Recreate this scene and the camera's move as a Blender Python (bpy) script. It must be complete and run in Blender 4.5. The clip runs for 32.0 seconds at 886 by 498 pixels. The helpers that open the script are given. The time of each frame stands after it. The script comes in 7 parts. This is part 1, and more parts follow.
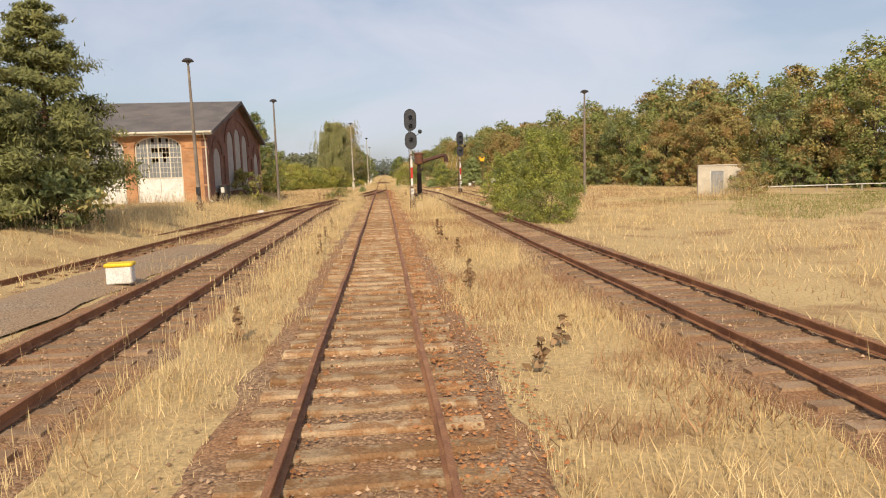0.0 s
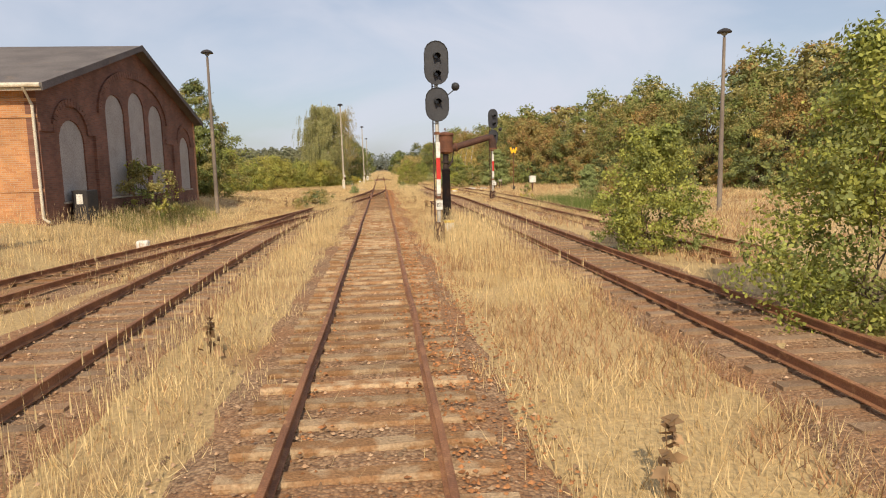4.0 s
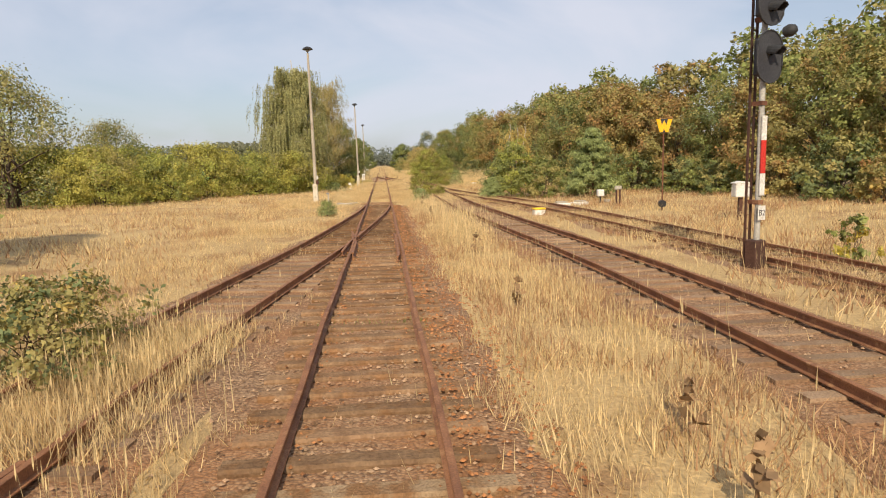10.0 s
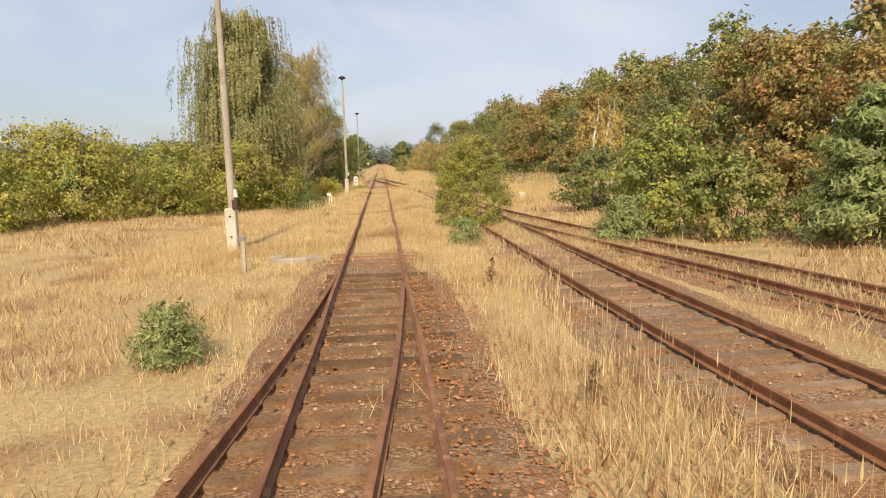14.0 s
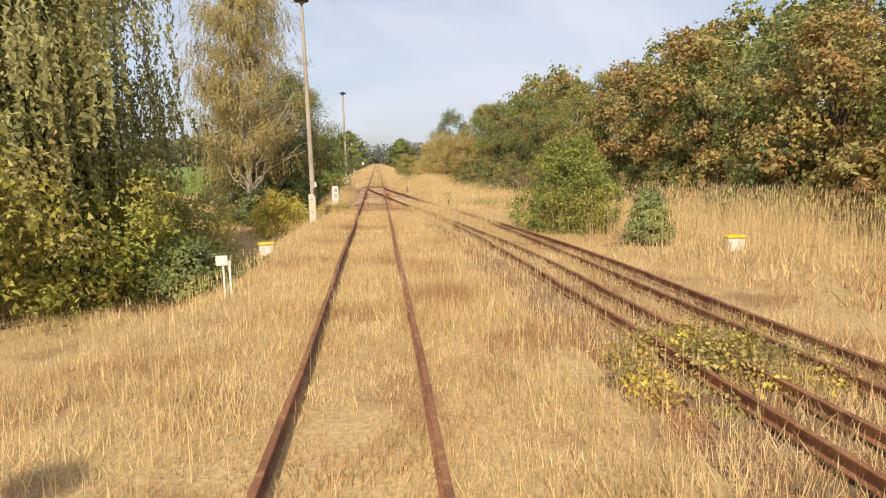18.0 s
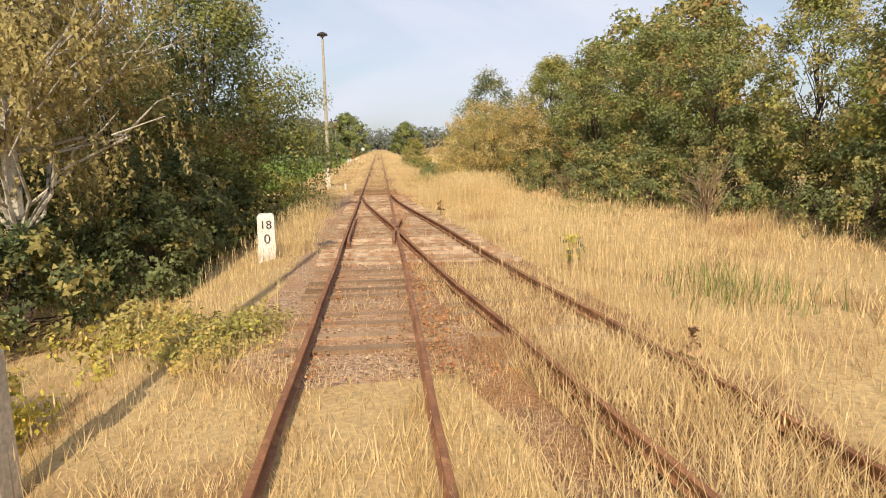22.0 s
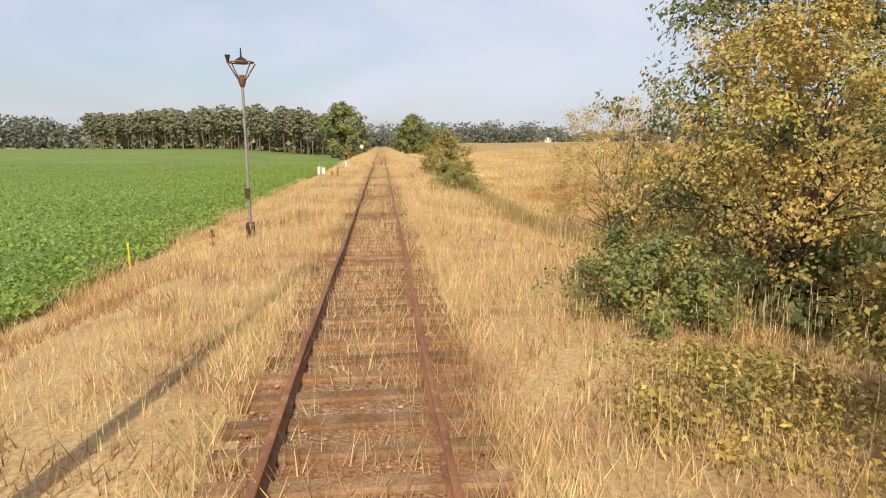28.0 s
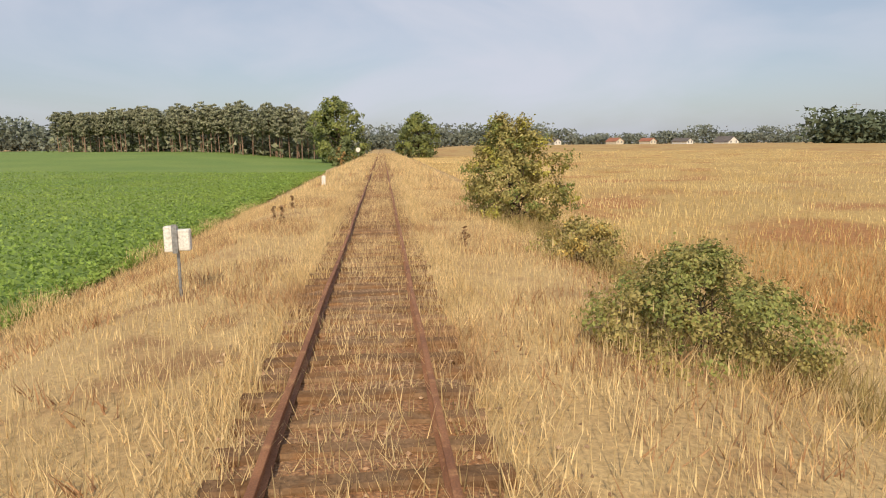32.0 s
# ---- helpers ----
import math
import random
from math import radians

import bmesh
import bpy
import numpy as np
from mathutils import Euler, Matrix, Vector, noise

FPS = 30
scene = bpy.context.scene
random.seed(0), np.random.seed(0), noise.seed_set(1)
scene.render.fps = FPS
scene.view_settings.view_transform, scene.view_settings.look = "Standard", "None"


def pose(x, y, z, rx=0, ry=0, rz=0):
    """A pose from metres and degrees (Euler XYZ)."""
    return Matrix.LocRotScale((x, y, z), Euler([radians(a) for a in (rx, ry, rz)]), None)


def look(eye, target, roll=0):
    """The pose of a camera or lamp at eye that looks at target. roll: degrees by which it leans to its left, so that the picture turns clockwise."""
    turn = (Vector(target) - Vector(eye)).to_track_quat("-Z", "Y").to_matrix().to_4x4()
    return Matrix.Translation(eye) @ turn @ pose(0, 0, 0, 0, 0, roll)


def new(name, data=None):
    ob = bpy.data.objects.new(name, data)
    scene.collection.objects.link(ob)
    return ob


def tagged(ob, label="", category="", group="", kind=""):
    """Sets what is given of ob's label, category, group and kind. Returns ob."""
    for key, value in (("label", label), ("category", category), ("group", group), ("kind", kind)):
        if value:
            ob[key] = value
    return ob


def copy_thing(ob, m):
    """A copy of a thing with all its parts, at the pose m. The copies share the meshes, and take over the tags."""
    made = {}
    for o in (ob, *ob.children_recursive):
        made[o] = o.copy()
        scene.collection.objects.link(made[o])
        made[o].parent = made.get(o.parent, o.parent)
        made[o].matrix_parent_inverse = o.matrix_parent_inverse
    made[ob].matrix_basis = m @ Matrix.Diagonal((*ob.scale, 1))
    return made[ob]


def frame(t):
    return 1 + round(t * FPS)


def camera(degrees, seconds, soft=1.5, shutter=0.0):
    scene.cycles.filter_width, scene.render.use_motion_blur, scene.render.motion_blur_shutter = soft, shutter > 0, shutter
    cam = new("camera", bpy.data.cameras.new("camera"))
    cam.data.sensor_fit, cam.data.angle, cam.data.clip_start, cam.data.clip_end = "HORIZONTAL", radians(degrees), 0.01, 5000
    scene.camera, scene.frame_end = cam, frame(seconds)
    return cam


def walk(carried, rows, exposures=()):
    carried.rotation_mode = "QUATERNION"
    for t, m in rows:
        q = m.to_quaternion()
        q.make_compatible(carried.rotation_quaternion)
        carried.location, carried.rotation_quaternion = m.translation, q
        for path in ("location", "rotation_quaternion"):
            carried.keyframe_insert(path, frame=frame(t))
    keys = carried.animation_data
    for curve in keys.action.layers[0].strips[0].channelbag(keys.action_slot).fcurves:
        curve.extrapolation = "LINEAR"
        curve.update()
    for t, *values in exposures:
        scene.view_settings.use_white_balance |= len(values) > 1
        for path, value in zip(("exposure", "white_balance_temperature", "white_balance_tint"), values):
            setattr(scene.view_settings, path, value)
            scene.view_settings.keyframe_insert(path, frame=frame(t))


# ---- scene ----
# The line runs along +y; z = 0 is the top of the rails.
cam = camera(68.48, 32.0, soft=1.1)
EYE_X, EYE_Z = 0.272, 2.50
# seconds, metres along the line, yaw, pitch, roll
ROWS = [
    (0, 0.00, -5.06, -6.85, 1.61), (0.5, 2.97, -5.06, -6.85, 1.72), (1, 5.91, -5.06, -6.95, 1.61),
    (1.5, 8.83, -5.10, -6.98, 1.62), (2, 11.77, -5.07, -7.09, 1.60), (2.5, 14.67, -5.11, -7.08, 1.44),
    (3, 17.50, -5.14, -7.27, 1.30), (3.5, 20.27, -5.18, -7.23, 1.27), (5.5, 32.10, -5.25, -7.43, 1.86),
    (6, 35.09, -5.16, -7.46, 1.86), (6.5, 38.14, -5.14, -7.41, 1.77), (7, 41.24, -5.14, -7.53, 1.65),
    (7.5, 44.30, -5.12, -7.57, 1.66), (8, 47.39, -5.13, -7.52, 1.73), (8.5, 50.57, -5.10, -7.58, 1.72),
    (9, 53.78, -5.14, -7.49, 1.25), (9.5, 56.98, -5.16, -7.56, 1.28), (10, 60.18, -5.09, -7.69, 1.42),
    (10.5, 63.40, -5.05, -7.67, 1.52), (11, 66.65, -5.04, -7.69, 1.31), (11.5, 69.89, -5.04, -7.69, 1.13),
    (12, 73.10, -5.00, -7.73, 1.38), (12.5, 76.36, -4.97, -7.72, 1.40), (13, 79.59, -4.99, -7.66, 1.41),
    (13.5, 82.83, -5.20, -7.78, 1.12), (14, 86.08, -5.24, -7.78, 0.97), (14.5, 89.34, -5.35, -7.73, 0.72),
    (16.5, 104.81, -5.44, -7.75, 1.01), (17, 108.34, -5.34, -7.74, 1.13), (17.5, 111.78, -5.51, -7.77, 0.94),
    (18, 115.17, -5.55, -7.85, 1.08), (18.5, 118.56, -5.51, -7.83, 1.07), (19, 121.95, -5.42, -7.84, 0.73),
    (19.5, 125.38, -5.31, -7.75, 0.72), (20, 128.86, -5.29, -7.91, 1.01), (20.5, 132.39, -5.31, -7.88, 1.11),
    (21, 135.90, -5.30, -7.90, 1.07), (21.5, 139.34, -5.31, -8.01, 0.96), (22, 142.67, -5.41, -9.06, 0.73),
    (22.5, 145.91, -5.49, -9.21, 0.97), (23, 149.08, -5.51, -9.16, 0.79), (23.5, 152.40, -5.24, -9.00, 0.73),
    (24, 155.81, -5.18, -8.91, 0.73), (24.5, 159.26, -5.03, -9.04, 1.15), (26.5, 174.03, -5.25, -9.27, 0.82),
    (27, 177.80, -5.16, -9.27, 0.89), (27.5, 181.54, -5.19, -9.31, 0.78), (28, 185.22, -5.23, -9.32, 0.57),
    (28.5, 188.92, -5.19, -9.29, 0.83), (29, 192.65, -5.23, -9.27, 0.82), (29.5, 196.34, -5.24, -9.09, 0.65),
    (30, 200.01, -5.15, -9.10, 0.69), (30.5, 203.67, -5.13, -9.05, 0.84), (31, 207.36, -5.15, -9.03, 0.81),
    (31.5, 211.10, -5.14, -9.10, 0.67), (32, 214.87, -5.23, -9.11, 0.54),
]


def eye_pose(y, yaw, pitch, roll):
    eye = Vector((EYE_X, y, EYE_Z))
    a, b = radians(yaw), radians(pitch)
    ahead = Vector((-math.sin(a) * math.cos(b), math.cos(a) * math.cos(b), math.sin(b)))
    return look(eye, eye + ahead, -roll)


walk(cam, [(t, eye_pose(y, yaw, pitch, roll)) for t, y, yaw, pitch, roll in ROWS],
     exposures=[(0, -0.25), (10, -0.2), (14, -0.15), (18, -0.08), (21, -0.02), (23, 0.0), (24.5, 0.08), (27, -0.12), (28.2, -0.13), (29.5, -0.28), (32, -0.35)])

# ---- light: hazy morning sky with thin cirrus, sun behind and to one side ----
SUN_AZ, SUN_EL = radians(188), radians(38)
world = bpy.data.worlds.new("sky")
scene.world = world
world.use_nodes = True
wn, wl = world.node_tree.nodes, world.node_tree.links
wn.clear()
w_out = wn.new("ShaderNodeOutputWorld")
w_bg = wn.new("ShaderNodeBackground")
w_sky = wn.new("ShaderNodeTexSky")
w_sky.sky_type = 'NISHITA'
w_sky.sun_disc = False
w_sky.sun_elevation, w_sky.sun_rotation = SUN_EL, SUN_AZ
w_sky.air_density, w_sky.dust_density, w_sky.ozone_density = 1.0, 1.6, 1.4
w_co = wn.new("ShaderNodeTexCoord")
w_map = wn.new("ShaderNodeMapping")
w_map.inputs["Scale"].default_value = (1.3, 0.55, 3.2)
w_map.inputs["Rotation"].default_value = (0.1, 0.25, 0.5)
w_noise = wn.new("ShaderNodeTexNoise")
w_noise.inputs["Scale"].default_value = 2.1
w_noise.inputs["Detail"].default_value = 5.0
w_noise.inputs["Roughness"].default_value = 0.5
w_noise.inputs["Distortion"].default_value = 0.6
w_ramp = wn.new("ShaderNodeMapRange")
w_ramp.inputs["From Min"].default_value, w_ramp.inputs["From Max"].default_value = 0.38, 0.68
w_ramp.inputs["To Min"].default_value, w_ramp.inputs["To Max"].default_value = 0.40, 0.93
w_mix = wn.new("ShaderNodeMix")
w_mix.data_type = 'RGBA'
w_mix.inputs["B"].default_value = (6.5, 6.75, 7.7, 1)
wl.new(w_co.outputs["Generated"], w_map.inputs["Vector"])
wl.new(w_map.outputs["Vector"], w_noise.inputs["Vector"])
wl.new(w_noise.outputs["Fac"], w_ramp.inputs["Value"])
wl.new(w_ramp.outputs["Result"], w_mix.inputs["Factor"])
wl.new(w_sky.outputs["Color"], w_mix.inputs["A"])
wl.new(w_mix.outputs["Result"], w_bg.inputs["Color"])
w_bg.inputs["Strength"].default_value = 0.125
wl.new(w_bg.outputs["Background"], w_out.inputs["Surface"])

sun = new("sun", bpy.data.lights.new("sun", "SUN"))
sun.data.energy, sun.data.angle, sun.data.color = 5.0, radians(0.6), (1.0, 0.85, 0.635)
sun_dir = Vector((math.sin(SUN_AZ) * math.cos(SUN_EL), math.cos(SUN_AZ) * math.cos(SUN_EL), math.sin(SUN_EL)))
sun.matrix_world = look(sun_dir * 60, (0, 0, 0))


# ---- materials ----
def material(name, base, other=None, scale=3.0, fine=40.0, rough=0.8, metal=0.0, bump=0.3, bump_scale=None, island=0.0,
             rand=0.0, stain=None, stain_at=0.62, stain_scale=1.2, leaf=0.0, spec=0.3):
    """Two-scale procedural surface: broad patches between base and other, fine grain, stains, bump; island and rand vary the
    value from leaf to leaf or piece to piece."""
    m = bpy.data.materials.new(name)
    m.use_nodes = True
    n, l = m.node_tree.nodes, m.node_tree.links
    b = n["Principled BSDF"]
    other = other or tuple(c * 0.7 for c in base)
    geo = n.new("ShaderNodeNewGeometry")
    pos = geo.outputs["Position"]
    big = n.new("ShaderNodeTexNoise")
    big.inputs["Scale"].default_value, big.inputs["Detail"].default_value = scale, 4.0
    l.new(pos, big.inputs["Vector"])
    ramp = n.new("ShaderNodeMapRange")
    ramp.inputs["From Min"].default_value, ramp.inputs["From Max"].default_value = 0.35, 0.65
    l.new(big.outputs["Fac"], ramp.inputs["Value"])
    mix = n.new("ShaderNodeMix")
    mix.data_type = 'RGBA'
    mix.inputs["A"].default_value, mix.inputs["B"].default_value = (*base, 1), (*other, 1)
    l.new(ramp.outputs["Result"], mix.inputs["Factor"])
    colour = mix.outputs["Result"]
    small = n.new("ShaderNodeTexNoise")
    small.inputs["Scale"].default_value, small.inputs["Detail"].default_value = fine, 3.0
    l.new(pos, small.inputs["Vector"])
    gain = n.new("ShaderNodeMapRange")
    gain.inputs["From Min"].default_value, gain.inputs["From Max"].default_value = 0.25, 0.75
    gain.inputs["To Min"].default_value, gain.inputs["To Max"].default_value = 0.72, 1.28
    l.new(small.outputs["Fac"], gain.inputs["Value"])
    value = gain.outputs["Result"]
    for amount, out in ((island, geo.outputs["Random Per Island"]), (rand, None)):
        if amount:
            if out is None:
                out = n.new("ShaderNodeObjectInfo").outputs["Random"]
            r = n.new("ShaderNodeMapRange")
            r.inputs["To Min"].default_value, r.inputs["To Max"].default_value = 1 - amount, 1 + amount
            l.new(out, r.inputs["Value"])
            mul = n.new("ShaderNodeMath")
            mul.operation = 'MULTIPLY'
            l.new(value, mul.inputs[0])
            l.new(r.outputs["Result"], mul.inputs[1])
            value = mul.outputs["Value"]
    if stain:
        sn = n.new("ShaderNodeTexNoise")
        sn.inputs["Scale"].default_value, sn.inputs["Detail"].default_value = stain_scale, 6.0
        l.new(pos, sn.inputs["Vector"])
        sr = n.new("ShaderNodeMapRange")
        sr.inputs["From Min"].default_value, sr.inputs["From Max"].default_value = stain_at - 0.06, stain_at + 0.06
        l.new(sn.outputs["Fac"], sr.inputs["Value"])
        sm = n.new("ShaderNodeMix")
        sm.data_type = 'RGBA'
        sm.inputs["B"].default_value = (*stain, 1)
        l.new(sr.outputs["Result"], sm.inputs["Factor"])
        l.new(colour, sm.inputs["A"])
        colour = sm.outputs["Result"]
    vm = n.new("ShaderNodeVectorMath")
    vm.operation = 'SCALE'
    l.new(colour, vm.inputs[0])
    l.new(value, vm.inputs["Scale"])
    l.new(vm.outputs["Vector"], b.inputs["Base Color"])
    b.inputs["Roughness"].default_value, b.inputs["Metallic"].default_value = rough, metal
    b.inputs["Specular IOR Level"].default_value = spec
    if bump:
        bn = n.new("ShaderNodeTexNoise")
        bn.inputs["Scale"].default_value, bn.inputs["Detail"].default_value = bump_scale or fine, 5.0
        l.new(pos, bn.inputs["Vector"])
        bp = n.new("ShaderNodeBump")
        bp.inputs["Strength"].default_value, bp.inputs["Distance"].default_value = bump, 0.02
        l.new(bn.outputs["Fac"], bp.inputs["Height"])
        l.new(bp.outputs["Normal"], b.inputs["Normal"])
    if leaf:
        tr = n.new("ShaderNodeBsdfTranslucent")
        l.new(vm.outputs["Vector"], tr.inputs["Color"])
        ms = n.new("ShaderNodeMixShader")
        ms.inputs["Fac"].default_value = leaf
        l.new(b.outputs["BSDF"], ms.inputs[1])
        l.new(tr.outputs["BSDF"], ms.inputs[2])
        l.new(ms.outputs["Shader"], n["Material Output"].inputs["Surface"])
    return m


def gravel_material(name, light, dark, rusty):
    """Broken stone: cells of uneven tone with dark joints, and rust-coloured patches."""
    m = bpy.data.materials.new(name)
    m.use_nodes = True
    n, l = m.node_tree.nodes, m.node_tree.links
    b = n["Principled BSDF"]
    pos = n.new("ShaderNodeNewGeometry").outputs["Position"]
    cell = n.new("ShaderNodeTexVoronoi")
    cell.inputs["Scale"].default_value, cell.inputs["Randomness"].default_value = 27.0, 1.0
    l.new(pos, cell.inputs["Vector"])
    sep = n.new("ShaderNodeSeparateColor")
    l.new(cell.outputs["Color"], sep.inputs["Color"])
    mix = n.new("ShaderNodeMix")
    mix.data_type = 'RGBA'
    mix.inputs["A"].default_value, mix.inputs["B"].default_value = (*dark, 1), (*light, 1)
    l.new(sep.outputs["Red"], mix.inputs["Factor"])
    big = n.new("ShaderNodeTexNoise")
    big.inputs["Scale"].default_value, big.inputs["Detail"].default_value = 0.8, 4.0
    l.new(pos, big.inputs["Vector"])
    r = n.new("ShaderNodeMapRange")
    r.inputs["From Min"].default_value, r.inputs["From Max"].default_value = 0.38, 0.62
    r.inputs["To Min"].default_value, r.inputs["To Max"].default_value = 0.08, 0.68
    l.new(big.outputs["Fac"], r.inputs["Value"])
    mix2 = n.new("ShaderNodeMix")
    mix2.data_type = 'RGBA'
    mix2.inputs["B"].default_value = (*rusty, 1)
    l.new(r.outputs["Result"], mix2.inputs["Factor"])
    l.new(mix.outputs["Result"], mix2.inputs["A"])
    gap = n.new("ShaderNodeMapRange")
    gap.inputs["From Min"].default_value, gap.inputs["From Max"].default_value = 0.35, 0.75
    gap.inputs["To Min"].default_value, gap.inputs["To Max"].default_value = 1.08, 0.74
    l.new(cell.outputs["Distance"], gap.inputs["Value"])
    vm = n.new("ShaderNodeVectorMath")
    vm.operation = 'SCALE'
    l.new(mix2.outputs["Result"], vm.inputs[0])
    l.new(gap.outputs["Result"], vm.inputs["Scale"])
    l.new(vm.outputs["Vector"], b.inputs["Base Color"])
    b.inputs["Roughness"].default_value = 0.95
    bp = n.new("ShaderNodeBump")
    bp.invert = True
    bp.inputs["Strength"].default_value, bp.inputs["Distance"].default_value = 0.7, 0.025
    l.new(cell.outputs["Distance"], bp.inputs["Height"])
    l.new(bp.outputs["Normal"], b.inputs["Normal"])
    return m


def brick_material(name, one, two, mortar, turn):
    m = bpy.data.materials.new(name)
    m.use_nodes = True
    n, l = m.node_tree.nodes, m.node_tree.links
    b = n["Principled BSDF"]
    geo = n.new("ShaderNodeNewGeometry")
    sep, com = n.new("ShaderNodeSeparateXYZ"), n.new("ShaderNodeCombineXYZ")
    l.new(geo.outputs["Position"], sep.inputs[0])
    l.new(sep.outputs["Y" if turn else "X"], com.inputs["X"])
    l.new(sep.outputs["Z"], com.inputs["Y"])
    br = n.new("ShaderNodeTexBrick")
    br.inputs["Scale"].default_value = 1.0
    br.inputs["Brick Width"].default_value, br.inputs["Row Height"].default_value = 0.26, 0.077
    br.inputs["Mortar Size"].default_value, br.inputs["Bias"].default_value = 0.006, 0.0
    br.inputs["Color1"].default_value, br.inputs["Color2"].default_value = (*one, 1), (*two, 1)
    br.inputs["Mortar"].default_value = (*mortar, 1)
    l.new(com.outputs[0], br.inputs["Vector"])
    dirt = n.new("ShaderNodeTexNoise")
    dirt.inputs["Scale"].default_value, dirt.inputs["Detail"].default_value = 0.9, 6.0
    l.new(geo.outputs["Position"], dirt.inputs["Vector"])
    dr = n.new("ShaderNodeMapRange")
    dr.inputs["From Min"].default_value, dr.inputs["From Max"].default_value = 0.3, 0.7
    dr.inputs["To Min"].default_value, dr.inputs["To Max"].default_value = 0.72, 1.2
    l.new(dirt.outputs["Fac"], dr.inputs["Value"])
    vm = n.new("ShaderNodeVectorMath")
    vm.operation = 'SCALE'
    l.new(br.outputs["Color"], vm.inputs[0])
    l.new(dr.outputs["Result"], vm.inputs["Scale"])
    l.new(vm.outputs["Vector"], b.inputs["Base Color"])
    b.inputs["Roughness"].default_value = 0.9
    bp = n.new("ShaderNodeBump")
    bp.inputs["Strength"].default_value, bp.inputs["Distance"].default_value, bp.invert = 0.6, 0.01, True
    l.new(br.outputs["Fac"], bp.inputs["Height"])
    l.new(bp.outputs["Normal"], b.inputs["Normal"])
    return m


def glass_material(name, tint, rough=0.08):
    m = bpy.data.materials.new(name)
    m.use_nodes = True
    b = m.node_tree.nodes["Principled BSDF"]
    b.inputs["Base Color"].default_value = (*tint, 1)
    b.inputs["Roughness"].default_value = rough
    b.inputs["Specular IOR Level"].default_value = 0.6
    return m


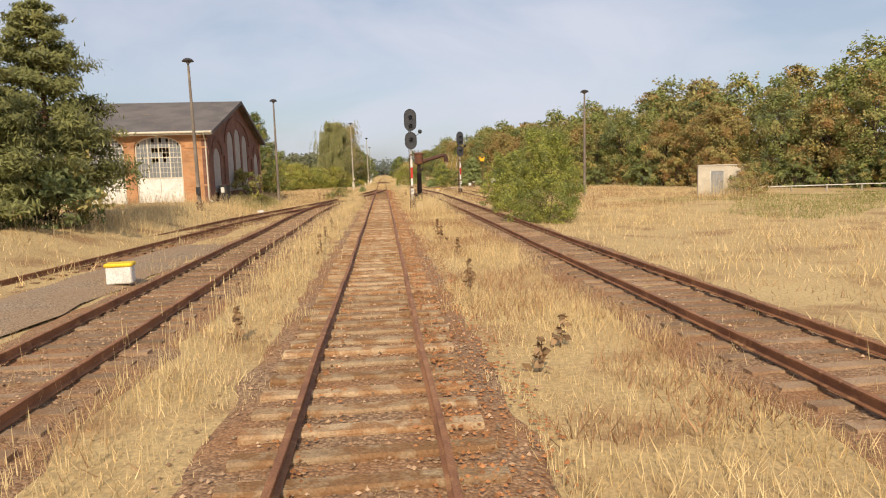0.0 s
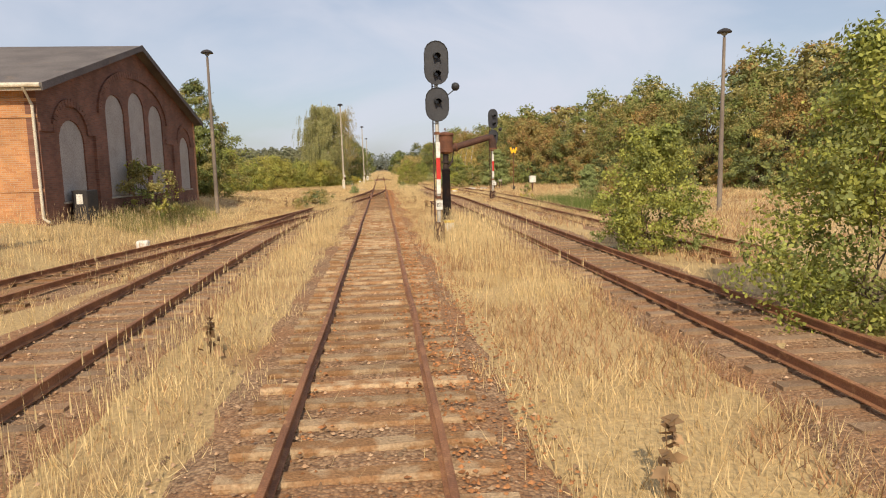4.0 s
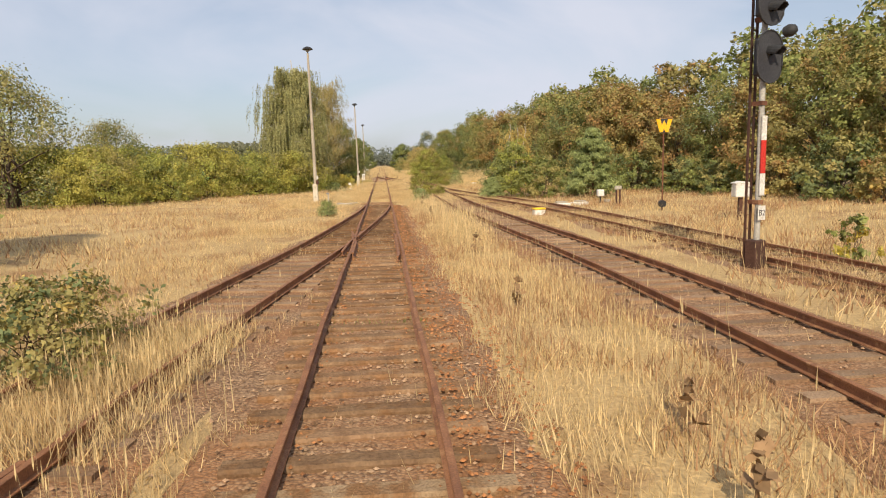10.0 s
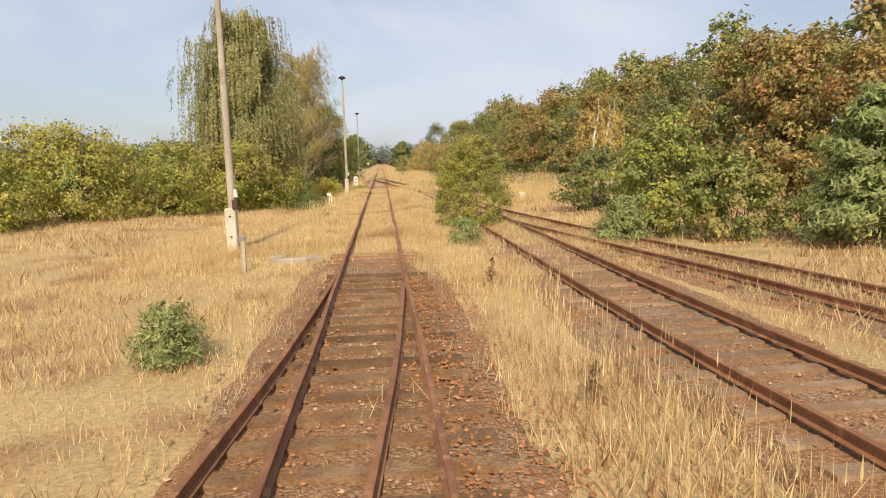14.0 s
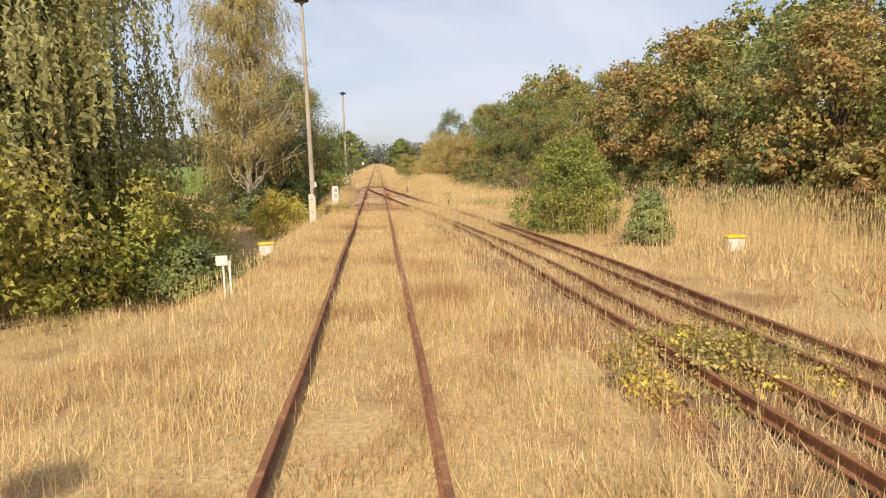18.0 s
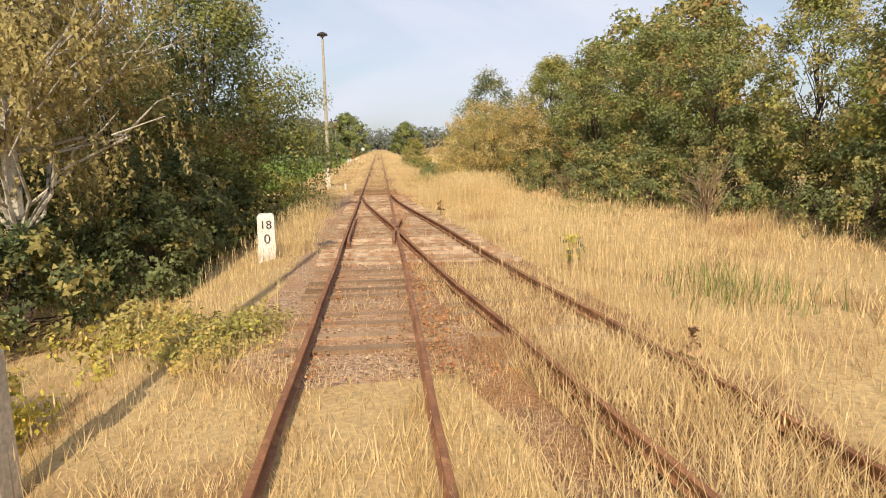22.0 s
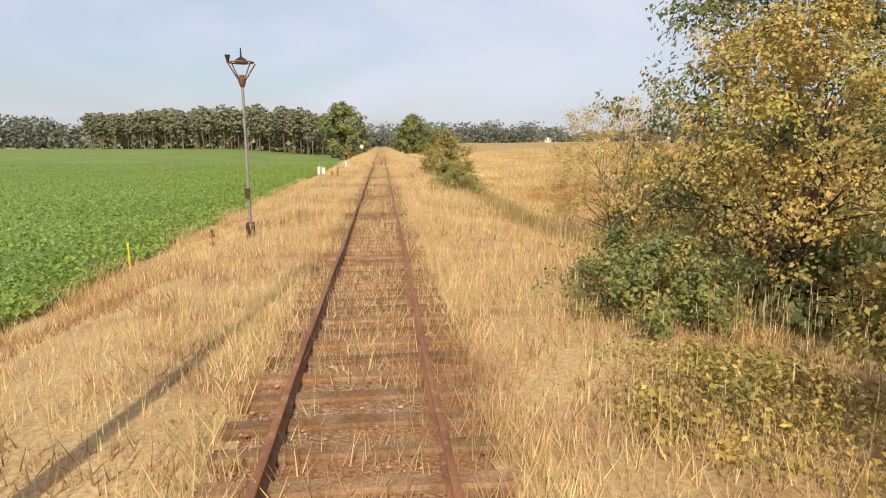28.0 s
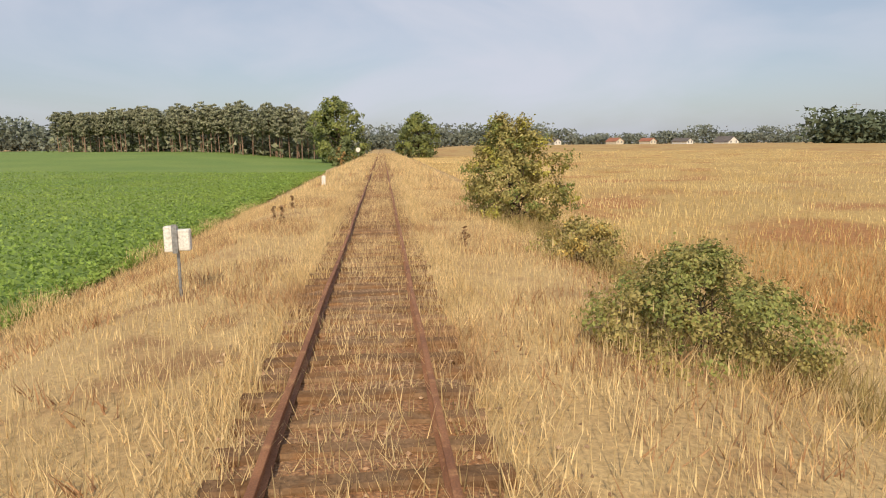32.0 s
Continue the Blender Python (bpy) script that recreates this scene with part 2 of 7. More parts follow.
M = dict(
    soil=material("dry_soil", (0.44, 0.305, 0.145), (0.52, 0.375, 0.18), 0.35, 17.0, 0.95, bump=1.0, bump_scale=24, stain=(0.33, 0.20, 0.095), stain_scale=0.5, stain_at=0.6),
    ballast=gravel_material("brown_ballast", (0.44, 0.29, 0.165), (0.15, 0.08, 0.042), (0.34, 0.155, 0.06)),
    pale_ballast=gravel_material("pale_ballast", (0.56, 0.41, 0.27), (0.24, 0.14, 0.08), (0.42, 0.24, 0.13)),
    grey_gravel=gravel_material("grey_gravel", (0.44, 0.33, 0.22), (0.19, 0.13, 0.08), (0.36, 0.23, 0.13)),
    stone=material("ballast_stone", (0.46, 0.31, 0.19), (0.30, 0.17, 0.09), 1.1, 30.0, 0.92, bump=0.4, island=0.55),
    sleeper=material("weathered_sleeper", (0.46, 0.33, 0.20), (0.35, 0.23, 0.13), 2.6, 34.0, 0.95, bump=1.0, rand=0.22, spec=0.1, stain=(0.30, 0.165, 0.08), stain_scale=3.4, stain_at=0.52),
    old_sleeper=material("grey_wood_sleeper", (0.29, 0.185, 0.105), (0.18, 0.105, 0.058), 2.6, 24.0, 0.95, bump=1.0, rand=0.25, island=0.25, stain=(0.23, 0.125, 0.06), stain_scale=3.2, stain_at=0.56, spec=0.1),
    sunk_sleeper=material("dusty_sleeper", (0.33, 0.225, 0.14), (0.24, 0.155, 0.09), 1.4, 34.0, 0.92, bump=0.7, island=0.25, stain=(0.25, 0.15, 0.085), stain_scale=2.6, stain_at=0.55),
    timber=material("pale_turnout_timber", (0.53, 0.41, 0.295), (0.39, 0.275, 0.175), 3.4, 34.0, 0.95, bump=1.0, island=0.25, spec=0.1, stain=(0.34, 0.21, 0.125), stain_scale=4.0, stain_at=0.52),
    rusty_stone=material("rusty_stone", (0.42, 0.19, 0.075), (0.33, 0.14, 0.055), 1.1, 30.0, 0.92, bump=0.4, island=0.4),
    rail=material("rusty_rail", (0.33, 0.155, 0.075), (0.21, 0.095, 0.05), 1.8, 60.0, 0.7, 0.1, bump=0.4, stain=(0.40, 0.21, 0.10), stain_scale=5.0, stain_at=0.62),
    steel_dark=material("dark_steel", (0.035, 0.035, 0.038), (0.06, 0.05, 0.045), 2.5, 40.0, 0.55, 0.2, bump=0.2),
    black=material("matt_black", (0.03, 0.031, 0.034), (0.05, 0.05, 0.052), 2.0, 30.0, 0.6, bump=0.1),
    plate_grey=material("grey_signal_plate", (0.055, 0.056, 0.062), (0.042, 0.042, 0.049), 2.0, 30.0, 0.6, bump=0.1),
    white=material("weathered_white", (0.78, 0.76, 0.71), (0.66, 0.63, 0.57), 3.0, 25.0, 0.6, bump=0.15, stain=(0.42, 0.33, 0.24), stain_at=0.68, stain_scale=4),
    red=material("signal_red", (0.62, 0.045, 0.035), (0.5, 0.04, 0.03), 3.0, 30.0, 0.5, bump=0.1),
    yellow=material("traffic_yellow", (0.85, 0.60, 0.03), (0.75, 0.5, 0.03), 3.0, 30.0, 0.55, bump=0.1),
    orange=material("signal_orange", (0.92, 0.50, 0.02), (0.86, 0.44, 0.02), 3.0, 30.0, 0.5, bump=0.05),
    rust=material("rust", (0.23, 0.10, 0.055), (0.13, 0.06, 0.04), 2.2, 24.0, 0.85, 0.2, bump=0.6, stain=(0.33, 0.17, 0.09), stain_scale=3.0),
    rust_dark=material("dark_rust", (0.075, 0.045, 0.036), (0.12, 0.06, 0.042), 2.2, 24.0, 0.75, 0.3, bump=0.5, stain=(0.2, 0.1, 0.06), stain_at=0.7),
    concrete=material("aged_concrete", (0.46, 0.42, 0.35), (0.36, 0.32, 0.26), 1.2, 30.0, 0.9, bump=0.4, stain=(0.24, 0.20, 0.15), stain_at=0.66),
    mast_grey=material("weathered_grey_paint", (0.50, 0.48, 0.43), (0.38, 0.36, 0.32), 2.0, 30.0, 0.55, 0.1, bump=0.15, stain=(0.25, 0.18, 0.12), stain_at=0.68, stain_scale=3.0),
    hut=material("pale_concrete", (0.62, 0.55, 0.43), (0.50, 0.44, 0.35), 1.2, 30.0, 0.9, bump=0.4, stain=(0.33, 0.28, 0.21), stain_at=0.66),
    mast=material("concrete_mast", (0.47, 0.42, 0.34), (0.38, 0.33, 0.26), 0.8, 28.0, 0.9, bump=0.3, stain=(0.27, 0.22, 0.17), stain_at=0.64),
    old_mast=material("dark_weathered_mast", (0.25, 0.205, 0.165), (0.17, 0.14, 0.115), 0.8, 28.0, 0.9, bump=0.4, stain=(0.33, 0.28, 0.22), stain_at=0.64),
    roof=material("roofing_felt", (0.115, 0.10, 0.095), (0.16, 0.14, 0.13), 0.6, 18.0, 0.9, bump=0.3, stain=(0.20, 0.15, 0.11), stain_at=0.66, stain_scale=0.8),
    cream=material("cream_paint", (0.66, 0.60, 0.48), (0.58, 0.52, 0.41), 1.5, 20.0, 0.75, bump=0.2, stain=(0.40, 0.33, 0.24), stain_at=0.68),
    boards=material("grey_boarded_panel", (0.42, 0.39, 0.36), (0.36, 0.33, 0.30), 1.0, 16.0, 0.85, bump=0.08, stain=(0.33, 0.30, 0.27), stain_at=0.66),
    zinc=material("zinc_sheet", (0.36, 0.36, 0.36), (0.28, 0.28, 0.28), 2.0, 20.0, 0.5, 0.5, bump=0.1),
    glass=glass_material("dusty_glass", (0.20, 0.21, 0.22), 0.25),
    lens=glass_material("dark_lens", (0.02, 0.02, 0.025), 0.1),
    dark=material("dark_interior", (0.02, 0.019, 0.018), None, 2.0, 20.0, 0.9, bump=0.0),
    bark=material("brown_bark", (0.12, 0.085, 0.06), (0.075, 0.055, 0.04), 3.0, 26.0, 0.95, bump=0.9),
    pine_bark=material("pine_bark", (0.26, 0.13, 0.075), (0.14, 0.085, 0.06), 1.2, 26.0, 0.95, bump=0.9),
    birch_bark=material("birch_bark", (0.62, 0.58, 0.50), (0.48, 0.44, 0.38), 2.0, 30.0, 0.85, bump=0.4, stain=(0.08, 0.07, 0.06), stain_at=0.62, stain_scale=5),
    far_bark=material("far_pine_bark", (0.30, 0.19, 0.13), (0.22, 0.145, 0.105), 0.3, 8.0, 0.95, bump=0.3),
    cast_iron=material("black_cast_iron", (0.038, 0.030, 0.028), (0.06, 0.038, 0.030), 2.2, 24.0, 0.7, 0.3, bump=0.5, stain=(0.12, 0.06, 0.04), stain_at=0.7),
    plinth=material("mossy_concrete", (0.27, 0.24, 0.19), (0.20, 0.175, 0.13), 1.6, 26.0, 0.95, bump=0.6, stain=(0.13, 0.12, 0.07), stain_at=0.58, stain_scale=3.0),
    twig=material("dry_twig", (0.30, 0.22, 0.14), (0.22, 0.16, 0.10), 3.0, 30.0, 0.9, bump=0.3),
    grass=material("dry_grass", (0.74, 0.575, 0.315), (0.60, 0.44, 0.215), 0.8, 6.0, 0.75, bump=0, island=0.32, leaf=0.25, stain=(0.45, 0.28, 0.145), stain_at=0.60, stain_scale=0.35),
    straw=material("pale_straw", (0.76, 0.59, 0.31), (0.64, 0.49, 0.26), 0.6, 6.0, 0.7, bump=0, island=0.28, leaf=0.25),
    green_grass=material("green_grass", (0.13, 0.19, 0.045), (0.20, 0.23, 0.06), 0.6, 6.0, 0.75, bump=0, island=0.35, leaf=0.3),
    mown_grass=material("mown_grass", (0.34, 0.31, 0.115), (0.27, 0.275, 0.085), 0.4, 6.0, 0.75, bump=0, island=0.3, leaf=0.3),
    weed=material("dry_brown_weed", (0.26, 0.165, 0.09), (0.34, 0.22, 0.115), 2.0, 10.0, 0.9, bump=0, island=0.4, leaf=0.15),
    brown_weed=material("reddish_brown_weed", (0.46, 0.285, 0.15), (0.36, 0.205, 0.105), 0.7, 6.0, 0.85, bump=0, island=0.3, leaf=0.25),
    olive_weed=material("olive_weed", (0.42, 0.31, 0.14), (0.34, 0.27, 0.11), 0.6, 6.0, 0.85, bump=0, island=0.4, leaf=0.25),
    red_weed=material("rust_red_weed", (0.48, 0.26, 0.11), (0.56, 0.35, 0.15), 0.5, 6.0, 0.85, bump=0, island=0.35, leaf=0.25),
    crop=material("green_crop", (0.225, 0.325, 0.068), (0.27, 0.36, 0.078), 0.12, 3.0, 0.7, bump=0, island=0.22, leaf=0.25),
    crop_soil=material("crop_ground", (0.140, 0.220, 0.050), (0.185, 0.255, 0.060), 0.05, 6.0, 0.95, bump=1.0, bump_scale=7),
    stubble=material("maize_stubble", (0.78, 0.62, 0.31), (0.52, 0.36, 0.15), 0.12, 5.0, 0.8, bump=0, island=0.35, leaf=0.2),
    stubble_soil=material("stubble_ground", (0.40, 0.28, 0.115), (0.46, 0.315, 0.12), 0.08, 5.0, 0.95, bump=1.0, bump_scale=6, stain=(0.36, 0.18, 0.07), stain_scale=0.11, stain_at=0.58),
)
LEAF = dict(
    green=material("leaf_green", (0.232, 0.267, 0.079), (0.301, 0.314, 0.096), 0.8, 4.0, 0.6, bump=0, island=0.33, leaf=0.32),
    lime=material("leaf_light_green", (0.360, 0.385, 0.088), (0.430, 0.430, 0.100), 0.8, 4.0, 0.6, bump=0, island=0.35, leaf=0.36),
    dull=material("leaf_dull_green", (0.168, 0.206, 0.084), (0.224, 0.252, 0.101), 0.7, 4.0, 0.65, bump=0, island=0.33, leaf=0.32),
    dark=material("leaf_dark_green", (0.105, 0.135, 0.055), (0.150, 0.165, 0.065), 0.7, 4.0, 0.6, bump=0, island=0.35, leaf=0.35),
    yellow=material("leaf_yellow_green", (0.546, 0.494, 0.104), (0.650, 0.520, 0.104), 0.8, 4.0, 0.6, bump=0, island=0.4, leaf=0.32),
    lemon=material("leaf_lemon_green", (0.405, 0.380, 0.088), (0.455, 0.405, 0.095), 0.5, 4.0, 0.6, bump=0, island=0.3, leaf=0.3),
    maple=material("leaf_maple", (0.205, 0.230, 0.062), (0.300, 0.280, 0.075), 0.5, 4.0, 0.5, bump=0, island=0.35, leaf=0.22),
    gold=material("leaf_gold", (0.610, 0.450, 0.140), (0.480, 0.360, 0.115), 0.9, 4.0, 0.65, bump=0, island=0.4, leaf=0.35),
    tan=material("leaf_tan", (0.660, 0.520, 0.240), (0.560, 0.420, 0.170), 0.9, 4.0, 0.65, bump=0, island=0.35, leaf=0.3),
    rust=material("leaf_rust", (0.430, 0.249, 0.095), (0.361, 0.271, 0.099), 0.6, 4.0, 0.65, bump=0, island=0.33, leaf=0.32),
    olive=material("leaf_olive", (0.344, 0.310, 0.107), (0.421, 0.353, 0.129), 0.7, 4.0, 0.65, bump=0, island=0.33, leaf=0.32),
    willow=material("leaf_willow", (0.310, 0.310, 0.129), (0.378, 0.353, 0.146), 0.8, 4.0, 0.6, bump=0, island=0.4, leaf=0.32),
    birch=material("leaf_birch", (0.370, 0.310, 0.125), (0.450, 0.370, 0.145), 0.8, 4.0, 0.6, bump=0, island=0.4, leaf=0.32),
    pine=material("pine_needles", (0.205, 0.215, 0.078), (0.270, 0.265, 0.095), 0.9, 5.0, 0.65, bump=0, island=0.33, leaf=0.32),
    blue=material("young_pine_needles", (0.270, 0.320, 0.120), (0.340, 0.375, 0.140), 1.0, 5.0, 0.65, bump=0, island=0.4, leaf=0.32),
    # far pines: distance haze is put into the paler needle colour
    farpine=material("far_hazed_pine_needles", (0.225, 0.235, 0.150), (0.285, 0.280, 0.175), 0.1, 2.0, 0.8, bump=0, island=0.4, leaf=0.2),
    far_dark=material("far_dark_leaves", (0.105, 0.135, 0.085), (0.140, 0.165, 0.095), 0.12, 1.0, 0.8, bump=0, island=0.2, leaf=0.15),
    # distant woods: leaf colour carries the blue-grey of distance haze
    far=material("far_hazed_leaves", (0.180, 0.205, 0.165), (0.215, 0.235, 0.185), 0.12, 1.0, 0.8, bump=0, island=0.14, leaf=0.2),
)


# ---- mesh helpers ----
class Build:
    """Collects corners and faces, then makes one mesh object."""

    def __init__(self):
        self.v, self.f = [], []

    def add(self, verts, faces):
        k = len(self.v)
        self.v += [tuple(p) for p in verts]
        self.f += [tuple(i + k for i in f) for f in faces]
        return self

    def box(self, a, b, bevel=0.0):
        (x0, y0, z0), (x1, y1, z1) = a, b
        c = min(bevel, (x1 - x0) / 3, (y1 - y0) / 3, (z1 - z0) / 3)
        if c <= 0:
            return self.add([(x, y, z) for z in (z0, z1) for y in (y0, y1) for x in (x0, x1)],
                            [(0, 2, 3, 1), (4, 5, 7, 6), (0, 1, 5, 4), (2, 6, 7, 3), (0, 4, 6, 2), (1, 3, 7, 5)])
        ring = lambda z, i: [(x0 + i, y0 + c + 0 * i, z), (x0 + c, y0 + i, z), (x1 - c, y0 + i, z), (x1 - i, y0 + c, z),
                             (x1 - i, y1 - c, z), (x1 - c, y1 - i, z), (x0 + c, y1 - i, z), (x0 + i, y1 - c, z)]
        v = ring(z0, c * 0.7) + ring(z0 + c, 0) + ring(z1 - c, 0) + ring(z1, c * 0.7)
        f = [tuple(range(7, -1, -1)), tuple(range(24, 32))]
        for s in range(3):
            for k in range(8):
                f.append((s * 8 + k, s * 8 + (k + 1) % 8, s * 8 + 8 + (k + 1) % 8, s * 8 + 8 + k))
        return self.add(v, f)

    def tube(self, points, radii, sides=8, caps=True):
        """A round bar along points with a radius at each."""
        pts = [Vector(p) for p in points]
        v, f = [], []
        for i, p in enumerate(pts):
            d = (pts[min(i + 1, len(pts) - 1)] - pts[max(i - 1, 0)]).normalized()
            s = d.cross(Vector((0, 0, 1)) if abs(d.z) < 0.95 else Vector((1, 0, 0))).normalized()
            u = s.cross(d)
            for k in range(sides):
                a = 2 * math.pi * k / sides
                v.append(p + (s * math.cos(a) + u * math.sin(a)) * radii[i])
        for i in range(len(pts) - 1):
            for k in range(sides):
                a, b = i * sides + k, i * sides + (k + 1) % sides
                f.append((a, b, b + sides, a + sides))
        if caps:
            f += [tuple(range(sides - 1, -1, -1)), tuple(range((len(pts) - 1) * sides, len(pts) * sides))]
        return self.add(v, f)

    def prism(self, outline, axis, a, b):
        """An outline in the plane across axis, drawn out from a to b."""
        put = {"x": lambda p, t: (t, p[0], p[1]), "y": lambda p, t: (p[0], t, p[1]), "z": lambda p, t: (p[0], p[1], t)}[axis]
        k = len(outline)
        v = [put(p, a) for p in outline] + [put(p, b) for p in outline]
        f = [tuple(range(k)), tuple(range(2 * k - 1, k - 1, -1))]
        f += [(i, k + i, k + (i + 1) % k, (i + 1) % k) for i in range(k)]
        return self.add(v, f)

    def sweep(self, outline, spine):
        """An outline (sideways, up) carried along the points of spine, upright."""
        k, n = len(outline), len(spine)
        pts = [Vector(p) for p in spine]
        v, f = [], []
        for i, p in enumerate(pts):
            d = pts[min(i + 1, n - 1)] - pts[max(i - 1, 0)]
            s = Vector((d.y, -d.x, 0)).normalized()
            v += [p + s * a + Vector((0, 0, b)) for a, b in outline]
        for i in range(n - 1):
            f += [(i * k + j, i * k + (j + 1) % k, (i + 1) * k + (j + 1) % k, (i + 1) * k + j) for j in range(k)]
        f += [tuple(range(k - 1, -1, -1)), tuple(range((n - 1) * k, n * k))]
        return self.add(v, f)

    def mesh(self, name, mat, smooth=False):
        me = bpy.data.meshes.new(name)
        me.from_pydata(self.v, [], self.f)
        bm = bmesh.new()
        bm.from_mesh(me)
        bmesh.ops.recalc_face_normals(bm, faces=bm.faces)
        bm.to_mesh(me)
        bm.free()
        me.materials.append(mat)
        if smooth:
            me.shade_smooth()
            me.set_sharp_from_angle(angle=radians(40))
        return me


def part(name, b, mat, parent, label="", smooth=False, at=None):
    """One mesh object under a thing or a part; b is a Build or a mesh."""
    ob = new(name, b.mesh(name, mat, smooth) if isinstance(b, Build) else b)
    ob.parent = parent
    if at is not None:
        ob.matrix_basis = at
    return tagged(ob, label)


def thing(name, label, category, at=(0, 0, 0), turn=0.0, group="", kind=""):
    ob = new(name)
    ob.matrix_basis = pose(*at, 0, 0, turn)
    return tagged(ob, label, category, group, kind)


def quick_mesh(name, verts, faces, mat):
    """A large mesh from arrays; faces all have the same number of corners."""
    me = bpy.data.meshes.new(name)
    verts, faces = np.asarray(verts, np.float32), np.asarray(faces, np.int32)
    k = faces.shape[1]
    me.vertices.add(len(verts))
    me.vertices.foreach_set("co", verts.ravel())
    me.loops.add(faces.size)
    me.loops.foreach_set("vertex_index", faces.ravel())
    me.polygons.add(len(faces))
    me.polygons.foreach_set("loop_start", np.arange(0, faces.size, k, dtype=np.int32))
    me.update(calc_edges=True)
    me.materials.append(mat)
    return me


# ---- the lie of the land ----
def ramp(v, a, b):
    t = np.clip((np.asarray(v, float) - a) / (b - a), 0, 1)
    return t * t * (3 - 2 * t)


def land(x, y):
    """Height of the ground: flat yard, a bank by the shed, then a low embankment between fields."""
    x, y = np.asarray(x, float), np.asarray(y, float)
    z = -0.27 + 0 * x
    z = z + 1.05 * ramp(-x, 8.5, 13.5) * (1 - ramp(y, 68, 92))
    z = z + 0.33 * ramp(x, 12, 24) * (1 - ramp(y, 70, 110))
    z = z - 1.1 * ramp(-x, 2.2, 5.4) * ramp(y, 120, 136) * (1 - ramp(y, 178, 190))
    z = z - 1.45 * ramp(-x, 3.4, 8.5) * ramp(y, 180, 196)
    z = z - 1.1 * ramp(x, 3.4, 8.5) * ramp(y, 186, 205)
    z = z + 2.6 * ramp(-x, 12, 60) * ramp(y, 240, 480) + 2.9 * ramp(x, 12, 60) * ramp(y, 240, 560)
    z = z + 0.05 * np.sin(x * 0.9 + 1.3 * np.sin(y * 0.31)) * np.sin(y * 0.7 + x * 0.23) * ramp(abs(x), 2.0, 4.0)
    return z


def sheet(name, xs, ys, mat, lift=0.0, edge=lambda x: 1.0):
    gx, gy = np.meshgrid(xs, ys)
    v = np.stack([gx, gy, land(gx, gy) + lift * edge(gx)], -1).reshape(-1, 3)
    nx, ny = len(xs), len(ys)
    i = (np.arange(ny - 1)[:, None] * nx + np.arange(nx - 1)).ravel()
    me = quick_mesh(name, v, np.stack([i, i + 1, i + nx + 1, i + nx], 1), mat)
    me.shade_smooth()
    return me


def steps(*stretches):
    return np.unique(np.concatenate([np.arange(a, b + 1e-6, s) for a, b, s in stretches]))


ground = new("ground", sheet("ground", steps((-3000, -300, 300), (-300, -60, 30), (-60, -16, 4), (-16, 16, 0.5), (16, 60, 4), (60, 300, 30), (300, 3000, 300)),
                             steps((-600, -60, 60), (-60, 300, 2), (300, 600, 20), (600, 4200, 300)), M["soil"]))
tagged(ground, "dry sandy ground with straw-coloured grass along the line", "ground", kind="structure")


# ---- the tracks ----
def smooth_line(knots, y0, y1, step):
    """x over y through the knots, without overshoot, as points every step metres."""
    ky, kx = np.array([k[0] for k in knots], float), np.array([k[1] for k in knots], float)
    ys = np.arange(y0, y1 + 1e-6, step)
    d = np.diff(kx) / np.diff(ky)
    m = np.concatenate([[d[0]], (d[1:] + d[:-1]) / 2, [d[-1]]])
    i = np.clip(np.searchsorted(ky, ys) - 1, 0, len(ky) - 2)
    h = ky[i + 1] - ky[i]
    t = (ys - ky[i]) / h
    x = (2 * t**3 - 3 * t**2 + 1) * kx[i] + (t**3 - 2 * t**2 + t) * h * m[i] + (3 * t**2 - 2 * t**3) * kx[i + 1] + (t**3 - t**2) * h * m[i + 1]
    out = ys < ky[0]
    x[out] = kx[0] + (ys[out] - ky[0]) * m[0]
    return x, ys


LEFT = [(-30, -4.75), (30, -4.75), (45, -4.75), (53, -4.55), (65, -3.72), (75, -2.5), (82.4, -1.47), (90, -0.72), (97, -0.2), (102, 0)]
LEFT2 = [(-20, -12.6), (10, -11.0), (22, -10.0), (30, -9.3), (43, -7.75), (52, -6.05), (60, -4.55), (66, -3.7)]
RIGHT = [(-30, 6.1), (60, 6.1), (76, 5.95), (87, 5.45), (96, 5.0), (107, 4.9), (118, 4.85), (131, 4.52), (140, 3.95), (147, 3.32),
         (155, 2.3), (162.6, 1.46), (170, 0.6), (176, 0.12), (180, 0)]
RIGHT2 = [(-30, 10.4), (60, 10.4), (75, 10.25), (83, 10.0), (92, 9.4), (100, 8.5), (109, 6.95), (118, 5.65), (131, 5.15), (140, 4.25), (147, 3.45)]

RAIL = [(-0.06, -0.15), (0.06, -0.15), (0.06, -0.138), (0.012, -0.122), (0.011, -0.045), (0.034, -0.034), (0.036, -0.006), (0.028, 0.0),
        (-0.028, 0.0), (-0.036, -0.006), (-0.034, -0.034), (-0.011, -0.045), (-0.012, -0.122), (-0.06, -0.138)]


def wobble(y, k):
    """Old track: small dips and sideways kinks."""
    return 0.012 * math.sin(y * 0.41 + k) + 0.008 * math.sin(y * 1.13 + 2 * k), 0.012 * math.sin(y * 0.29 + 1.7 * k)


def rail_line(knots, y0, y1, side, k, step=1.5):
    x, y = smooth_line(knots, y0, y1, step)
    dx = np.gradient(x, y)
    pts = []
    for a, b, d in zip(x, y, dx):
        w, dip = wobble(b, k)
        c = 1 / math.hypot(1, d)
        pts.append((a + side * 0.752 * c + w, b - side * 0.752 * d * c, dip))
    return pts


def track(name, label, knots, y0, y1, k, stretches=None):
    t = thing(name, label, "railway track", kind="structure")
    for side in (-1, 1):
        for a, b in (stretches or {}).get(side, [(y0, y1)]):
            part("rail", Build().sweep(RAIL, rail_line(knots, a, b, side, k)), M["rail"], t, smooth=True)
    return t


